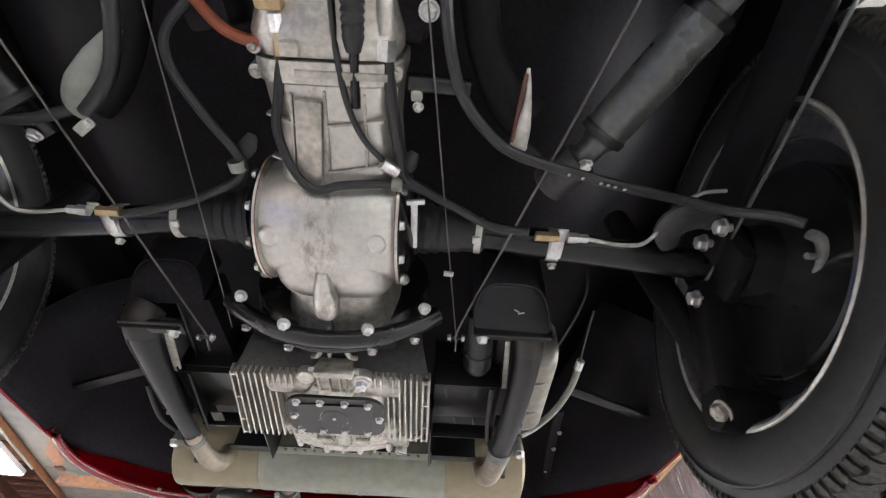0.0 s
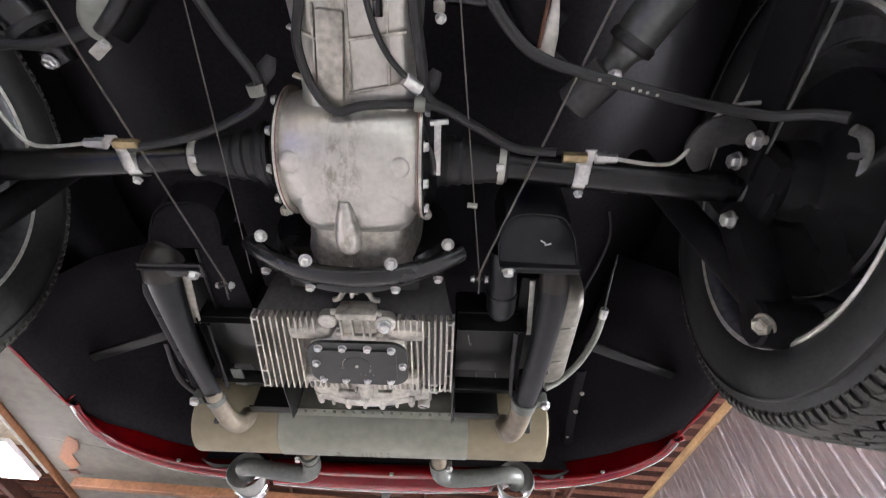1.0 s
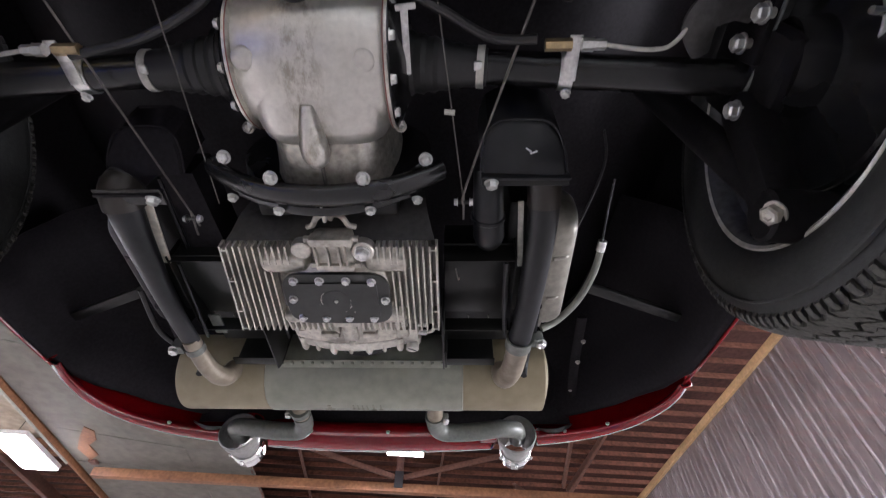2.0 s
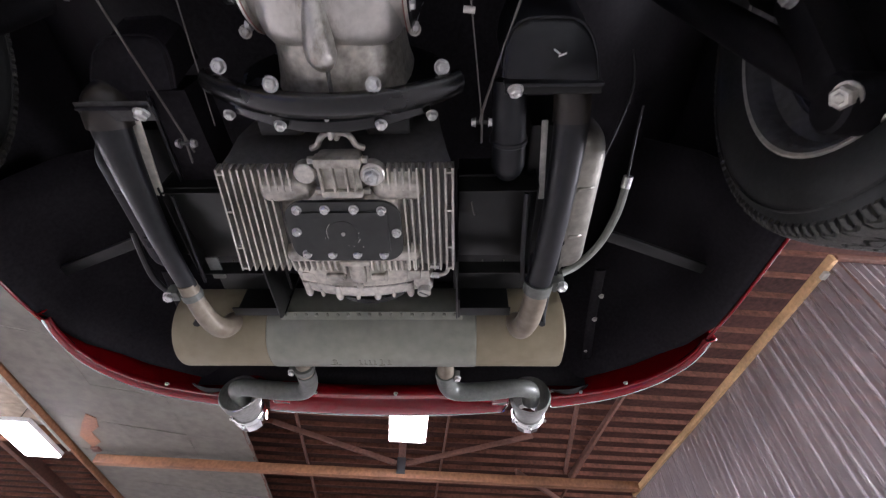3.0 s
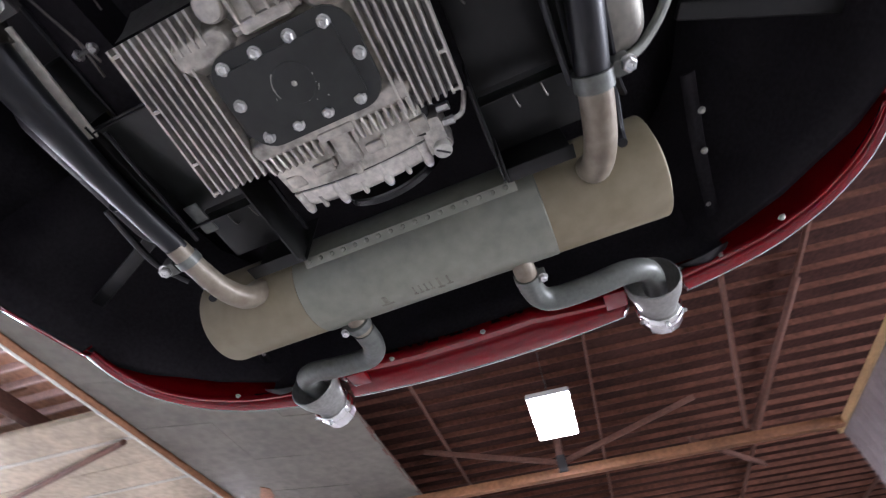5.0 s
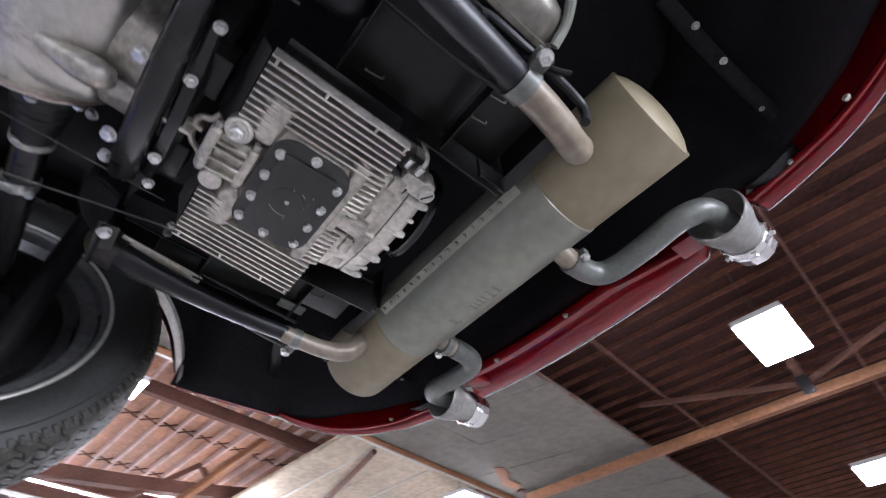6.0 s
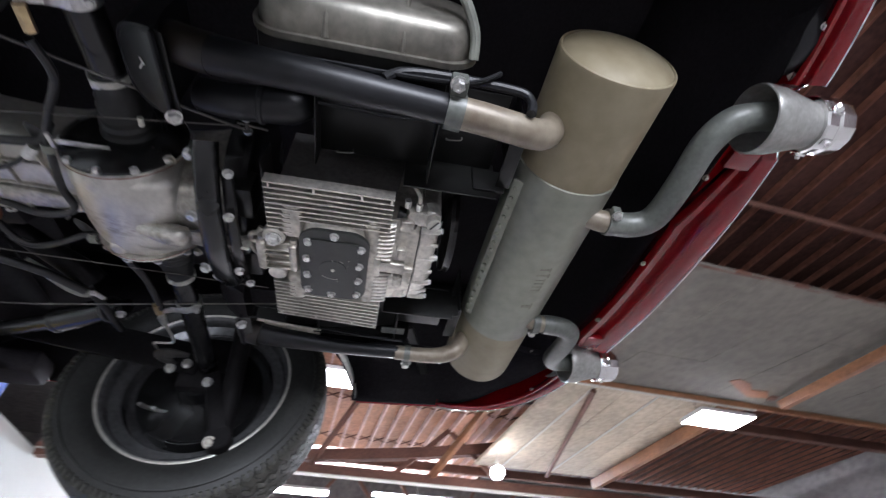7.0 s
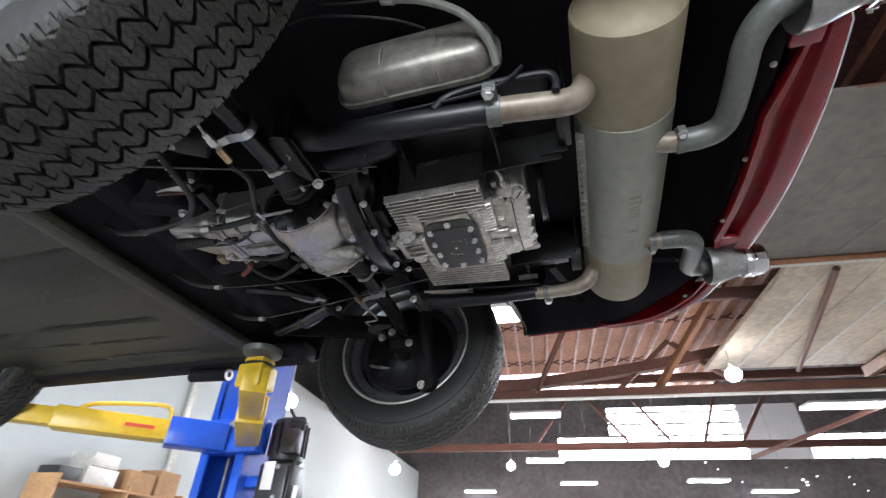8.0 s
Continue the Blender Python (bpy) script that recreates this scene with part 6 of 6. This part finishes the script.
    # middle rib, cross arms and cast lugs on the apron
    for x, y, z, sx, sy, sz in ((0.004, 0.452, 1.7865, 0.026, 0.058, 0.016), (0.004, 0.434, 1.7825, 0.048, 0.012, 0.014), (-0.016, 0.446, 1.7855, 0.007, 0.030, 0.013), (0.022, 0.444, 1.7855, 0.006, 0.026, 0.013), (0.003, 0.486, 1.7850, 0.011, 0.022, 0.012),
                                (-0.037, 0.473, 1.7875, 0.030, 0.016, 0.009), (0.036, 0.473, 1.7875, 0.024, 0.014, 0.009), (-0.020, 0.470, 1.7870, 0.006, 0.012, 0.011), (0.050, 0.470, 1.7870, 0.005, 0.016, 0.013), (0.096, 0.474, 1.7985, 0.022, 0.022, 0.016), (-0.084, 0.480, 1.7990, 0.026, 0.020, 0.010)):
        Geo().box((CX + x, y, z), (sx, sy, sz), 0.0035).made("cast_lug", ALUDARK, case)
    for x, z in ((-0.096, 1.8055), (-0.039, 1.7945), (0.028, 1.7950), (0.086, 1.8030)):
        Geo().lathe((CX + x, 0.498, z), (0, 1, 0.02), [(0, 0.0066), (0.003, 0.0072), (0.029, 0.0070), (0.0315, 0.0062), (0.032, 0.0)], 14).made("stud_boss", ALU, tc)
        bolt(tc, (CX + x, 0.5295, z + 0.0008), (0, 1, 0.02), 0.0052)
    for x, z in ((-0.070, 1.799), (-0.006, 1.7915), (0.057, 1.797)):
        Geo().lathe((CX + x, 0.512, z), (0, 1, 0.02), [(0, 0.004), (0.016, 0.004), (0.019, 0.003), (0.0195, 0.0)], 10).made("cast_nub", ALU, tc)
    ax = Vector((0, 0.25, -1)).normalized()
    at = Vector((CX + 0.111, 0.513, 1.798))
    sc = Geo().lathe(at, ax, [(-0.03, 0.010), (0.0, 0.0105), (0.001, 0.0118), (0.009, 0.0118), (0.010, 0.0108)], 24).made("screw_plug", PALE, tc, "slotted aluminium plug")
    Geo().box(at + ax * 0.0102, (0.019, 0.0026, 0.0012), 0, Matrix.Rotation(radians(14), 4, "X") @ Matrix.Rotation(radians(40), 4, "Z")).made("screw_slot", DARKPLASTIC, sc)
    Geo().box((CX + 0.108, 0.492, 1.822), (0.034, 0.044, 0.050), 0.012).made("plug_housing", ALU, tc)
    Geo().lathe((CX + 0.111, 0.512, 1.806), (0, 0.25, -1), [(-0.02, 0.016), (0.0, 0.0155), (0.004, 0.013)], 20).made("plug_boss", ALU, tc)
    for y, z in ((0.470, 1.812), (0.488, 1.808)):
        Geo().cyl((CX + 0.122, y, z), (CX + 0.138, y, z - 0.002), 0.0055, seg=6).made("hex_union", ZINC, tc)
    Geo().tube([(CX + 0.136, 0.488, 1.807), (CX + 0.150, 0.486, 1.812), (CX + 0.160, 0.470, 1.83)], 0.0035, 8, 5).made("oil_line", PALE, tc)
    Geo().cyl((CX + 0.092, 0.49, 1.812), (CX + 0.10, 0.455, 1.815), 0.015, seg=14).made("oil_boss", TIN, tc)
    Geo().lathe((CX + 0.008, 0.548, 1.895), (0, 1, 0), [(0, 0.05), (0.003, 0.085), (0.010, 0.082), (0.016, 0.085), (0.018, 0.05)], 40).made("crank_pulley", BLACK, case, "black crankshaft pulley")
    return case


crankcase()


def tinware():
    """Black sheet shrouds beside and behind the crankcase."""
    for s in (-1, 1):
        xi, xo = CX + s * 0.172, CX + s * 0.292
        mid, wide = (xi + xo) / 2, abs(xo - xi)
        # left shroud takes a greyer paint for the light that falls on it
        ob = Geo().box((mid, 0.405, 1.862 if s > 0 else 1.846), (wide, 0.17, 0.002), 0.0006, Matrix.Rotation(0 if s > 0 else radians(9), 4, "X")).made("cylinder_shroud", TIN if s > 0 else PLATE, car, "black sheet metal cylinder shroud")
        for c, z in (((mid, 0.492, 1.830), (wide, 0.002, 0.03)), ((xo, 0.41, 1.845), (0.002, 0.19, 0.05)), ((mid, 0.545, 1.880), (wide + 0.02, 0.10, 0.002)), ((xi - s * 0.004, 0.53, 1.85), (0.003, 0.145, 0.085)), ((mid, 0.325, 1.87), (wide, 0.002, 0.10))):
            Geo().box(c, z, 0.0006).made("shroud_panel", TIN, ob)
        if s < 0:
            Geo().box(((xi + xo) / 2 + s * 0.03, 0.487, 1.826), (0.022, 0.05, 0.004), 0.001).made("shroud_strap", GREYPIPE, ob, "grey metal strap")
        for x, y, z in ((xi + s * 0.02, 0.355, 1.832), (xi + s * 0.045, 0.515, 1.872), (xi + s * 0.085, 0.515, 1.872)):
            Geo().tube([(x, y, z + 0.004), (x, y, z), (x + 0.004, y + 0.02, z - 0.002), (x + 0.006, y + 0.022, z + 0.004)], 0.0013, 6, 4).made("wire_clip", WIRE, ob)
        Geo().box((CX + s * 0.02 + s * 0.152, 0.59, 1.845), (0.004, 0.05, 0.05), 0.001).made("shroud_flap", TIN, ob)
        Geo().box(((xi + CX + s * 0.272) / 2, 0.6225, 1.892), (abs(CX + s * 0.272 - xi), 0.003, 0.118), 0.0008).made("shroud_panel", TIN, ob)
        Geo().box(((xi + CX + s * 0.272) / 2, 0.612, 1.834), (abs(CX + s * 0.272 - xi), 0.022, 0.003), 0.0008).made("shroud_panel", TIN, ob)
        # cylinders above, dark
        for y in (0.42,):
            Geo().lathe((CX + s * 0.17, y, 1.93), (s, 0, 0), [q for k in range(9) for q in ((0.012 * k, 0.06), (0.012 * k + 0.005, 0.06), (0.012 * k + 0.006, 0.048), (0.012 * k + 0.011, 0.048))], 28).made("cylinder", UNDER, car, "dark finned cylinder")
        Geo().box((CX + s * 0.315, 0.37, 1.93), (0.075, 0.26, 0.12), 0.012).made("cylinder_head", TIN, car, "dark cylinder head")


tinware()


def valve_cover(s):
    """Pressed rocker cover with a rib and a bail wire."""
    g = Geo()
    loops = []
    for d, k in ((0.0, 1.0), (0.010, 1.0), (0.022, 0.97), (0.032, 0.90), (0.040, 0.78), (0.044, 0.55)):
        hw, hh = 0.138 * (1 - (1 - k) * 0.45), 0.056 * k
        loops.append([(CX + s * (0.352 + d), 0.385 + a, 1.895 + b) for a, b in rounded(-hw, -hh, hw, hh, min(hh, hw) * 0.75, 6)])
    g.rings(loops)
    g.prism([(0.385 + a, 1.895 + b) for a, b in rounded(-0.145, -0.062, 0.145, 0.062, 0.045, 6)], "x", min(CX + s * 0.346, CX + s * 0.354), max(CX + s * 0.346, CX + s * 0.354))
    paint = VALVE if s > 0 else UNDER
    ob = g.made("valve_cover", paint, car, "dull silver pressed valve cover" if s > 0 else "black pressed valve cover")
    Geo().tube([(CX + s * 0.356, 0.335, 1.838), (CX + s * 0.384, 0.335, 1.850), (CX + s * 0.397, 0.335, 1.895), (CX + s * 0.384, 0.335, 1.942), (CX + s * 0.356, 0.335, 1.952)], 0.0042, 8, 6).made("cover_rib", paint, ob)
    Geo().tube([(CX + s * 0.356, 0.43, 1.838), (CX + s * 0.380, 0.43, 1.848), (CX + s * 0.3965, 0.43, 1.895), (CX + s * 0.380, 0.43, 1.944)], 0.0035, 8, 6).made("cover_rib", paint, ob)
    return ob


valve_cover(1)
valve_cover(-1)


# ---- heat exchangers and exhaust ----
def exhaust_side(s):
    X = lambda x: CX + s * x
    # heater can ahead of the pipe: a tapered tin box with a round front
    shift = 0.0 if s > 0 else -0.010
    o = [(a + shift, b) for a, b in ((0.226, 0.155), (0.228, 0.130), (0.236, 0.108), (0.256, 0.096), (0.310, 0.097), (0.330, 0.110), (0.340, 0.132), (0.344, 0.158))]
    back = -0.010 if s > 0 else 0.014
    o = [(a, b + back) for a, b in o]
    g = Geo()
    up = 0.0 if s > 0 else 0.055
    low = [(X(a), b, 1.797 + up + 0.55 * (0.158 - b)) for a, b in o]
    mid = [(X(0.287 + shift + (a - 0.287 - shift) * 0.93), b + 0.004 if b < 0.13 else b, 1.791 + up + 0.55 * (0.158 - b)) for a, b in o]
    g.rings([mid, low, [(x, y - 0.008, z + 0.05) for x, y, z in low], [(x, y - 0.012, 1.93) for x, y, z in low]])
    g.box((X(0.287 + shift), 0.160 + back, 1.797), (0.122 if s > 0 else 0.096, 0.005, 0.018), 0.002)
    # left box is matt and raised: its shade is put into material and shape
    can = g.made("heater_box", GLOSS if s > 0 else UNDER, car, "black enamelled heater box")
    # left flange is greyer: the light on it is put into the colour
    Geo().box((X(0.287 + shift), 0.166 + back, 1.7955), (0.120 if s > 0 else 0.098, 0.014 if s > 0 else 0.028, 0.003), 0.001, Matrix.Rotation(radians(-25 if s > 0 else 8), 4, "X")).made("box_flange", TIN if s > 0 else DARKGREY, can)
    bolt(can, (X(0.240 + shift * 0.2), 0.164 + back, 1.788), (0, 0.6, -1), 0.0085)
    Geo().tube([(x, y, z) for x, y, z in low], 0.0018, 8, 4).made("box_seam", GLOSS if s > 0 else UNDER, can)
    for a, b, c in ((0.29, 0.118, 35), (0.297, 0.121, -20)) if s > 0 else ():
        Geo().box((X(a + shift), b, 1.7905 + 0.55 * (0.158 - b)), (0.010, 0.002, 0.0008), 0, Matrix.Rotation(radians(c), 4, "Z")).made("box_mark", LABEL, can)
    # exhaust pipe
    off = 0.020 if s > 0 else 0.005      # the two pipes are not mirror images
    pipe = Geo().tube([(X(0.298 + off), 0.150 if s > 0 else 0.178, 1.835), (X(0.300 + off), 0.185, 1.818), (X(0.302 + off), 0.23, 1.808), (X(0.306 + 0.7 * off), 0.33, 1.802), (X(0.309 + 0.3 * off), 0.43, 1.799), (X(0.309), 0.505, 1.800)], [0.0240, 0.0240, 0.0232, 0.0215, 0.0205, 0.0205] if s > 0 else [0.0290, 0.0290, 0.0265, 0.0210, 0.0172, 0.0168], 20, 7, 1.0 if s > 0 else 0.75, (0, 0, 1)).made("exhaust_pipe", GLOSS, car, "black enamelled exhaust pipe")
    Geo().tube([(X(0.2985 + off), 0.158 if s > 0 else 0.180, 1.830), (X(0.3002 + off), 0.185, 1.818), (X(0.301 + off), 0.208, 1.812)], 0.0246 if s > 0 else 0.0297, 20, 6).made("scorched_bend", shader("scorched_black_paint", (0.018, 0.0140, 0.0105), 0.45, 0.1), pipe, "scorched brownish bend")
    # second, inner duct: a bulged tube on one side, a folded sheet channel on the other
    if s > 0:
        duct = Geo().tube([(X(0.240), 0.165, 1.850), (X(0.242), 0.22, 1.842), (X(0.246), 0.29, 1.848), (X(0.248), 0.315, 1.862)], [0.022, 0.024, 0.026, 0.015], 18, 6).made("heater_pipe", GLOSS, car, "black heater pipe")
        Geo().lathe((X(0.2436), 0.245, 1.8445), (0, 1, 0), [(0, 0.025), (0.003, 0.028), (0.008, 0.028), (0.011, 0.025)], 24).made("pipe_bead", GLOSS, duct)
    else:
        o = [(X(0.216), 0.178), (X(0.270), 0.178), (X(0.276), 0.372), (X(0.206), 0.376)]
        duct = Geo().rings([[(x * 0.985, y, 1.858) for x, y in o], [(x, y, 1.862) for x, y in o], [(x, y + 0.004, 1.93) for x, y in o]]).made("heater_duct", UNDER, car, "black folded sheet heater duct")
        Geo().tube([(X(0.267), 0.185, 1.857), (X(0.271), 0.28, 1.856), (X(0.275), 0.368, 1.857)], 0.0048, 8, 4, 0.7).made("duct_seam", GLOSS, duct, "glossy folded seam")
        Geo().box((X(0.240), 0.374, 1.855), (0.085, 0.006, 0.012), 0.002).made("duct_flange", GLOSS, duct)
    # shield strips along the pipe
    Geo().tube([(X(0.330), 0.165, 1.826), (X(0.334), 0.30, 1.818), (X(0.337), 0.44, 1.814), (X(0.340), 0.52, 1.82), (X(0.35), 0.56, 1.84)], 0.006, 8, 6, 0.6).made("shield_edge", GLOSS, car)
    Geo().tube([(X(0.275), 0.33, 1.822), (X(0.278), 0.43, 1.815), (X(0.285), 0.51, 1.815)], 0.005, 8, 6, 0.6).made("shield_edge", GLOSS, car)
    if s < 0:
        Geo().beam((X(0.280), 0.196, 1.825), (X(0.299), 0.330, 1.825), 0.019, 0.004, 0.001).made("pale_strip", STRIP, car, "pale metal strip behind the pipe")
    else:
        Geo().beam((X(0.292), 0.219, 1.840), (X(0.302), 0.352, 1.840), 0.009, 0.004, 0.001).made("pale_strip", PALE, car, "pale metal strip behind the pipe")
    # loop bracket over the pipe
    Geo().tube([(X(0.335), 0.412, 1.802), (X(0.337), 0.432, 1.822), (X(0.337), 0.47, 1.832), (X(0.337), 0.53, 1.833), (X(0.335), 0.592, 1.831), (X(0.331), 0.606, 1.815), (X(0.327), 0.604, 1.795)], 0.0065, 10, 6).made("bracket_loop", GLOSS, car, "black looped bracket")
    # muffler inlet
    inl = Geo().tube([(X(0.309), 0.500, 1.800), (X(0.307), 0.54, 1.798), (X(0.302), 0.585, 1.797), (X(0.295), 0.618, 1.802), (X(0.290), 0.640, 1.816), (X(0.288), 0.655, 1.845)], 0.0212 if s > 0 else [0.0160, 0.0162, 0.0172, 0.0188, 0.0200, 0.0205], 20, 7).made("inlet_pipe", PIPEHEAT, car, "heat-browned muffler inlet pipe")
    yc = 0.496 if s > 0 else 0.520
    cl = Geo().lathe((X(0.3095), yc, 1.800), (-s * 0.06, 1, -0.06), [(0, 0.0225), (0, 0.0245), (0.022, 0.0245), (0.022, 0.0225)] if s > 0 else [(0, 0.0170), (0, 0.0185), (0.014, 0.0185), (0.014, 0.0170)], 28).made("pipe_clamp", GREYPIPE, car, "grey steel pipe clamp")
    Geo().box((X(0.343), yc + 0.010, 1.806), (0.022, 0.022, 0.024), 0.003).made("clamp_ear", GREYPIPE, cl)
    bolt(cl, (X(0.349), yc + 0.008, 1.796), (0, 0, -1), 0.0088)


exhaust_side(1)
exhaust_side(-1)


def muffler():
    cy, cz, r = 0.721, 1.8855, 0.0825
    xl, xr, sl, sr = -0.412, 0.387, -0.217, 0.211
    g = Geo().lathe((sl, cy, cz), (1, 0, 0), [(0, r), (0.002, r + 0.0025), (sr - sl - 0.002, r + 0.0025), (sr - sl, r)], 56)
    # folded seam with rivets towards the engine
    for a in (-1,):
        p = Vector((0, cy - 0.077, cz - 0.036))
        g.box((CX - 0.005, p.y - 0.003, p.z - 0.0005), (0.37, 0.018, 0.005), 0.0015, Matrix.Rotation(radians(-28), 4, "X"))
    m = g.made("muffler", MUFFLER, car, "grey-green painted cylindrical muffler with browned ends")
    for k in range(17):
        Geo().lathe((CX - 0.180 + 0.0215 * k, cy - 0.0835, cz - 0.0390), (0, -0.45, -0.9), [(-0.002, 0.0040), (0.0010, 0.0040), (0.0026, 0.0028), (0.0032, 0.0010)], 12).made("rivet", MUFFLER, m)
    Geo().lathe((xl, cy, cz), (1, 0, 0), [(-0.016, 0.0), (-0.0155, 0.020), (-0.0125, 0.042), (-0.007, 0.062), (-0.001, r - 0.008), (0.0022, r - 0.0042), (0.0022, r - 0.0036), (0.0004, r - 0.0026), (0.0, r - 0.0012), (0.001, r + 0.0002), (0.004, r + 0.001), (sl - xl, r + 0.001)], 56).made("muffler_end", HEAT, m, "heat-browned muffler end")
    Geo().lathe((xr, cy, cz), (-1, 0, 0), [(-0.016, 0.0), (-0.0155, 0.020), (-0.0125, 0.042), (-0.007, 0.062), (-0.001, r - 0.008), (0.0022, r - 0.0042), (0.0022, r - 0.0036), (0.0004, r - 0.0026), (0.0, r - 0.0012), (0.001, r + 0.0002), (0.004, r + 0.001), (xr - sr, r + 0.001)], 56).made("muffler_end", HEAT, m, "heat-browned muffler end")
    # faded stamp: bars in place of writing
    for k, (x, w, h) in enumerate(((-0.085, 0.022, 0.02), (-0.032, 0.006, 0.018), (-0.022, 0.006, 0.018), (-0.012, 0.006, 0.018), (-0.002, 0.006, 0.018), (0.012, 0.012, 0.024), (0.028, 0.010, 0.020))):
        q = radians(-82)
        y, z = cy + (r + 0.003) * math.cos(q) , cz + (r + 0.003) * math.sin(q)
        Geo().box((CX + x, y, z), (w * 0.35, h, 0.0008), 0, Matrix.Rotation(radians(8), 4, "X")).made("stamp_bar", MUFFLERMARK, m)
        Geo().box((CX + x, y + h / 2, z + 0.0012), (w, h * 0.15, 0.0008), 0, Matrix.Rotation(radians(8), 4, "X")).made("stamp_bar", MUFFLERMARK, m)
    # tail pipes
    for s in (-1, 1):
        X = lambda x: -0.008 + s * x
        Geo().tube([(X(0.155), 0.755, 1.835), (X(0.155), 0.785, 1.823), (X(0.155), 0.812, 1.820)], 0.0185, 20, 5).made("outlet_stub", PIPEHEAT, m, "heat-browned outlet stub")
        tp = Geo().tube([(X(0.155), 0.800, 1.821), (X(0.156), 0.836, 1.820), (X(0.168), 0.864, 1.820), (X(0.196), 0.876, 1.822), (X(0.258), 0.880, 1.828), (X(0.315), 0.884, 1.838), (X(0.350), 0.905, 1.848), (X(0.361), 0.940, 1.856), (X(0.364), 0.98, 1.864)], 0.0208, 20, 7).made("tail_pipe", GREYPIPE, m, "grey painted curved tail pipe")
        back = 0.0 if s > 0 else -0.022
        c = Geo().lathe((X(0.155), 0.798 + back, 1.8215), (0, 1, -0.04), [(0, 0.0205), (0, 0.0225), (0.014, 0.0225), (0.014, 0.0205)], 24).made("tail_clamp", GREYPIPE, m, "grey tail pipe clamp")
        Geo().box((X(0.155 + 0.024), 0.805 + back, 1.820), (0.014, 0.014, 0.016), 0.002).made("clamp_ear", GREYPIPE, c)
        bolt(c, (X(0.155 + 0.025), 0.805 + back, 1.812), (0, 0, -1), 0.0070)
        # funnel and chrome tip
        f = Geo().lathe((X(0.358), 0.935, 1.855), (s * 0.04, 1, 0.04), [(0.0, 0.0470), (0.001, 0.0490), (0.004, 0.0500), (0.030, 0.0475), (0.058, 0.040), (0.080, 0.0345), (0.102, 0.032), (0.102, 0.029), (0.08, 0.031), (0.055, 0.037), (0.03, 0.044), (0.0, 0.0470)], 40, False)
        f.made("tail_funnel", PRIMER, m, "pale grey tail pipe funnel")
        tip = Geo().lathe((X(0.362), 1.018, 1.859), (s * 0.04, 1, 0.04), [(0.0, 0.0345), (0.0, 0.0405), (0.003, 0.0425), (0.012, 0.0425), (0.015, 0.0395), (0.021, 0.0390), (0.024, 0.0418), (0.036, 0.0405), (0.046, 0.0392), (0.050, 0.0372), (0.050, 0.0335), (0.02, 0.0330)], 14, False)
        tip = tip.made("tail_tip", CHROME, m, "faceted chromed tail pipe tip", 18)
        for q in (-150, -90, -30, 90):
            c, d = math.cos(radians(q)), math.sin(radians(q))
            Geo().box((X(0.3625) + 0.0425 * c, 1.030, 1.860 + 0.0425 * d), (0.010, 0.016, 0.005), 0.0015, Matrix.Rotation(radians(90 - q), 4, "Y")).made("tip_lug", CHROME, tip)
            Geo().cyl((X(0.3625) + 0.044 * c, 1.030, 1.860 + 0.044 * d), (X(0.3625) + 0.049 * c, 1.030, 1.860 + 0.049 * d), 0.0035, seg=6).made("tip_screw", ZINC, tip)
    return m


muffler()

PLACE["now"] = SWUNG
# breather hose beside the right-hand heat exchanger
hose([(0.482, 0.262, 1.955), (0.476, 0.31, 1.941), (0.472, 0.380, 1.922)], 0.0026, RUBBER, "thin black wire", "wire")
hose([(0.472, 0.385, 1.921), (0.462, 0.44, 1.905), (0.435, 0.495, 1.885), (0.395, 0.525, 1.862), (0.362, 0.53, 1.845)], 0.0085, GREENHOSE, "grey sleeved breather hose")
Geo().cyl((0.473, 0.375, 1.923), (0.470, 0.395, 1.918), 0.0085, seg=12).made("hose_clip", ZINC, car)
hose([(0.455, 0.18, 1.98), (0.462, 0.24, 1.965), (0.43, 0.36, 1.95), (0.40, 0.42, 1.94)], 0.003, RUBBER, "thin black wire", "wire")
hose([(-0.40, 0.42, 1.86), (-0.405, 0.52, 1.85), (-0.385, 0.58, 1.85)], 0.007, RUBBER)
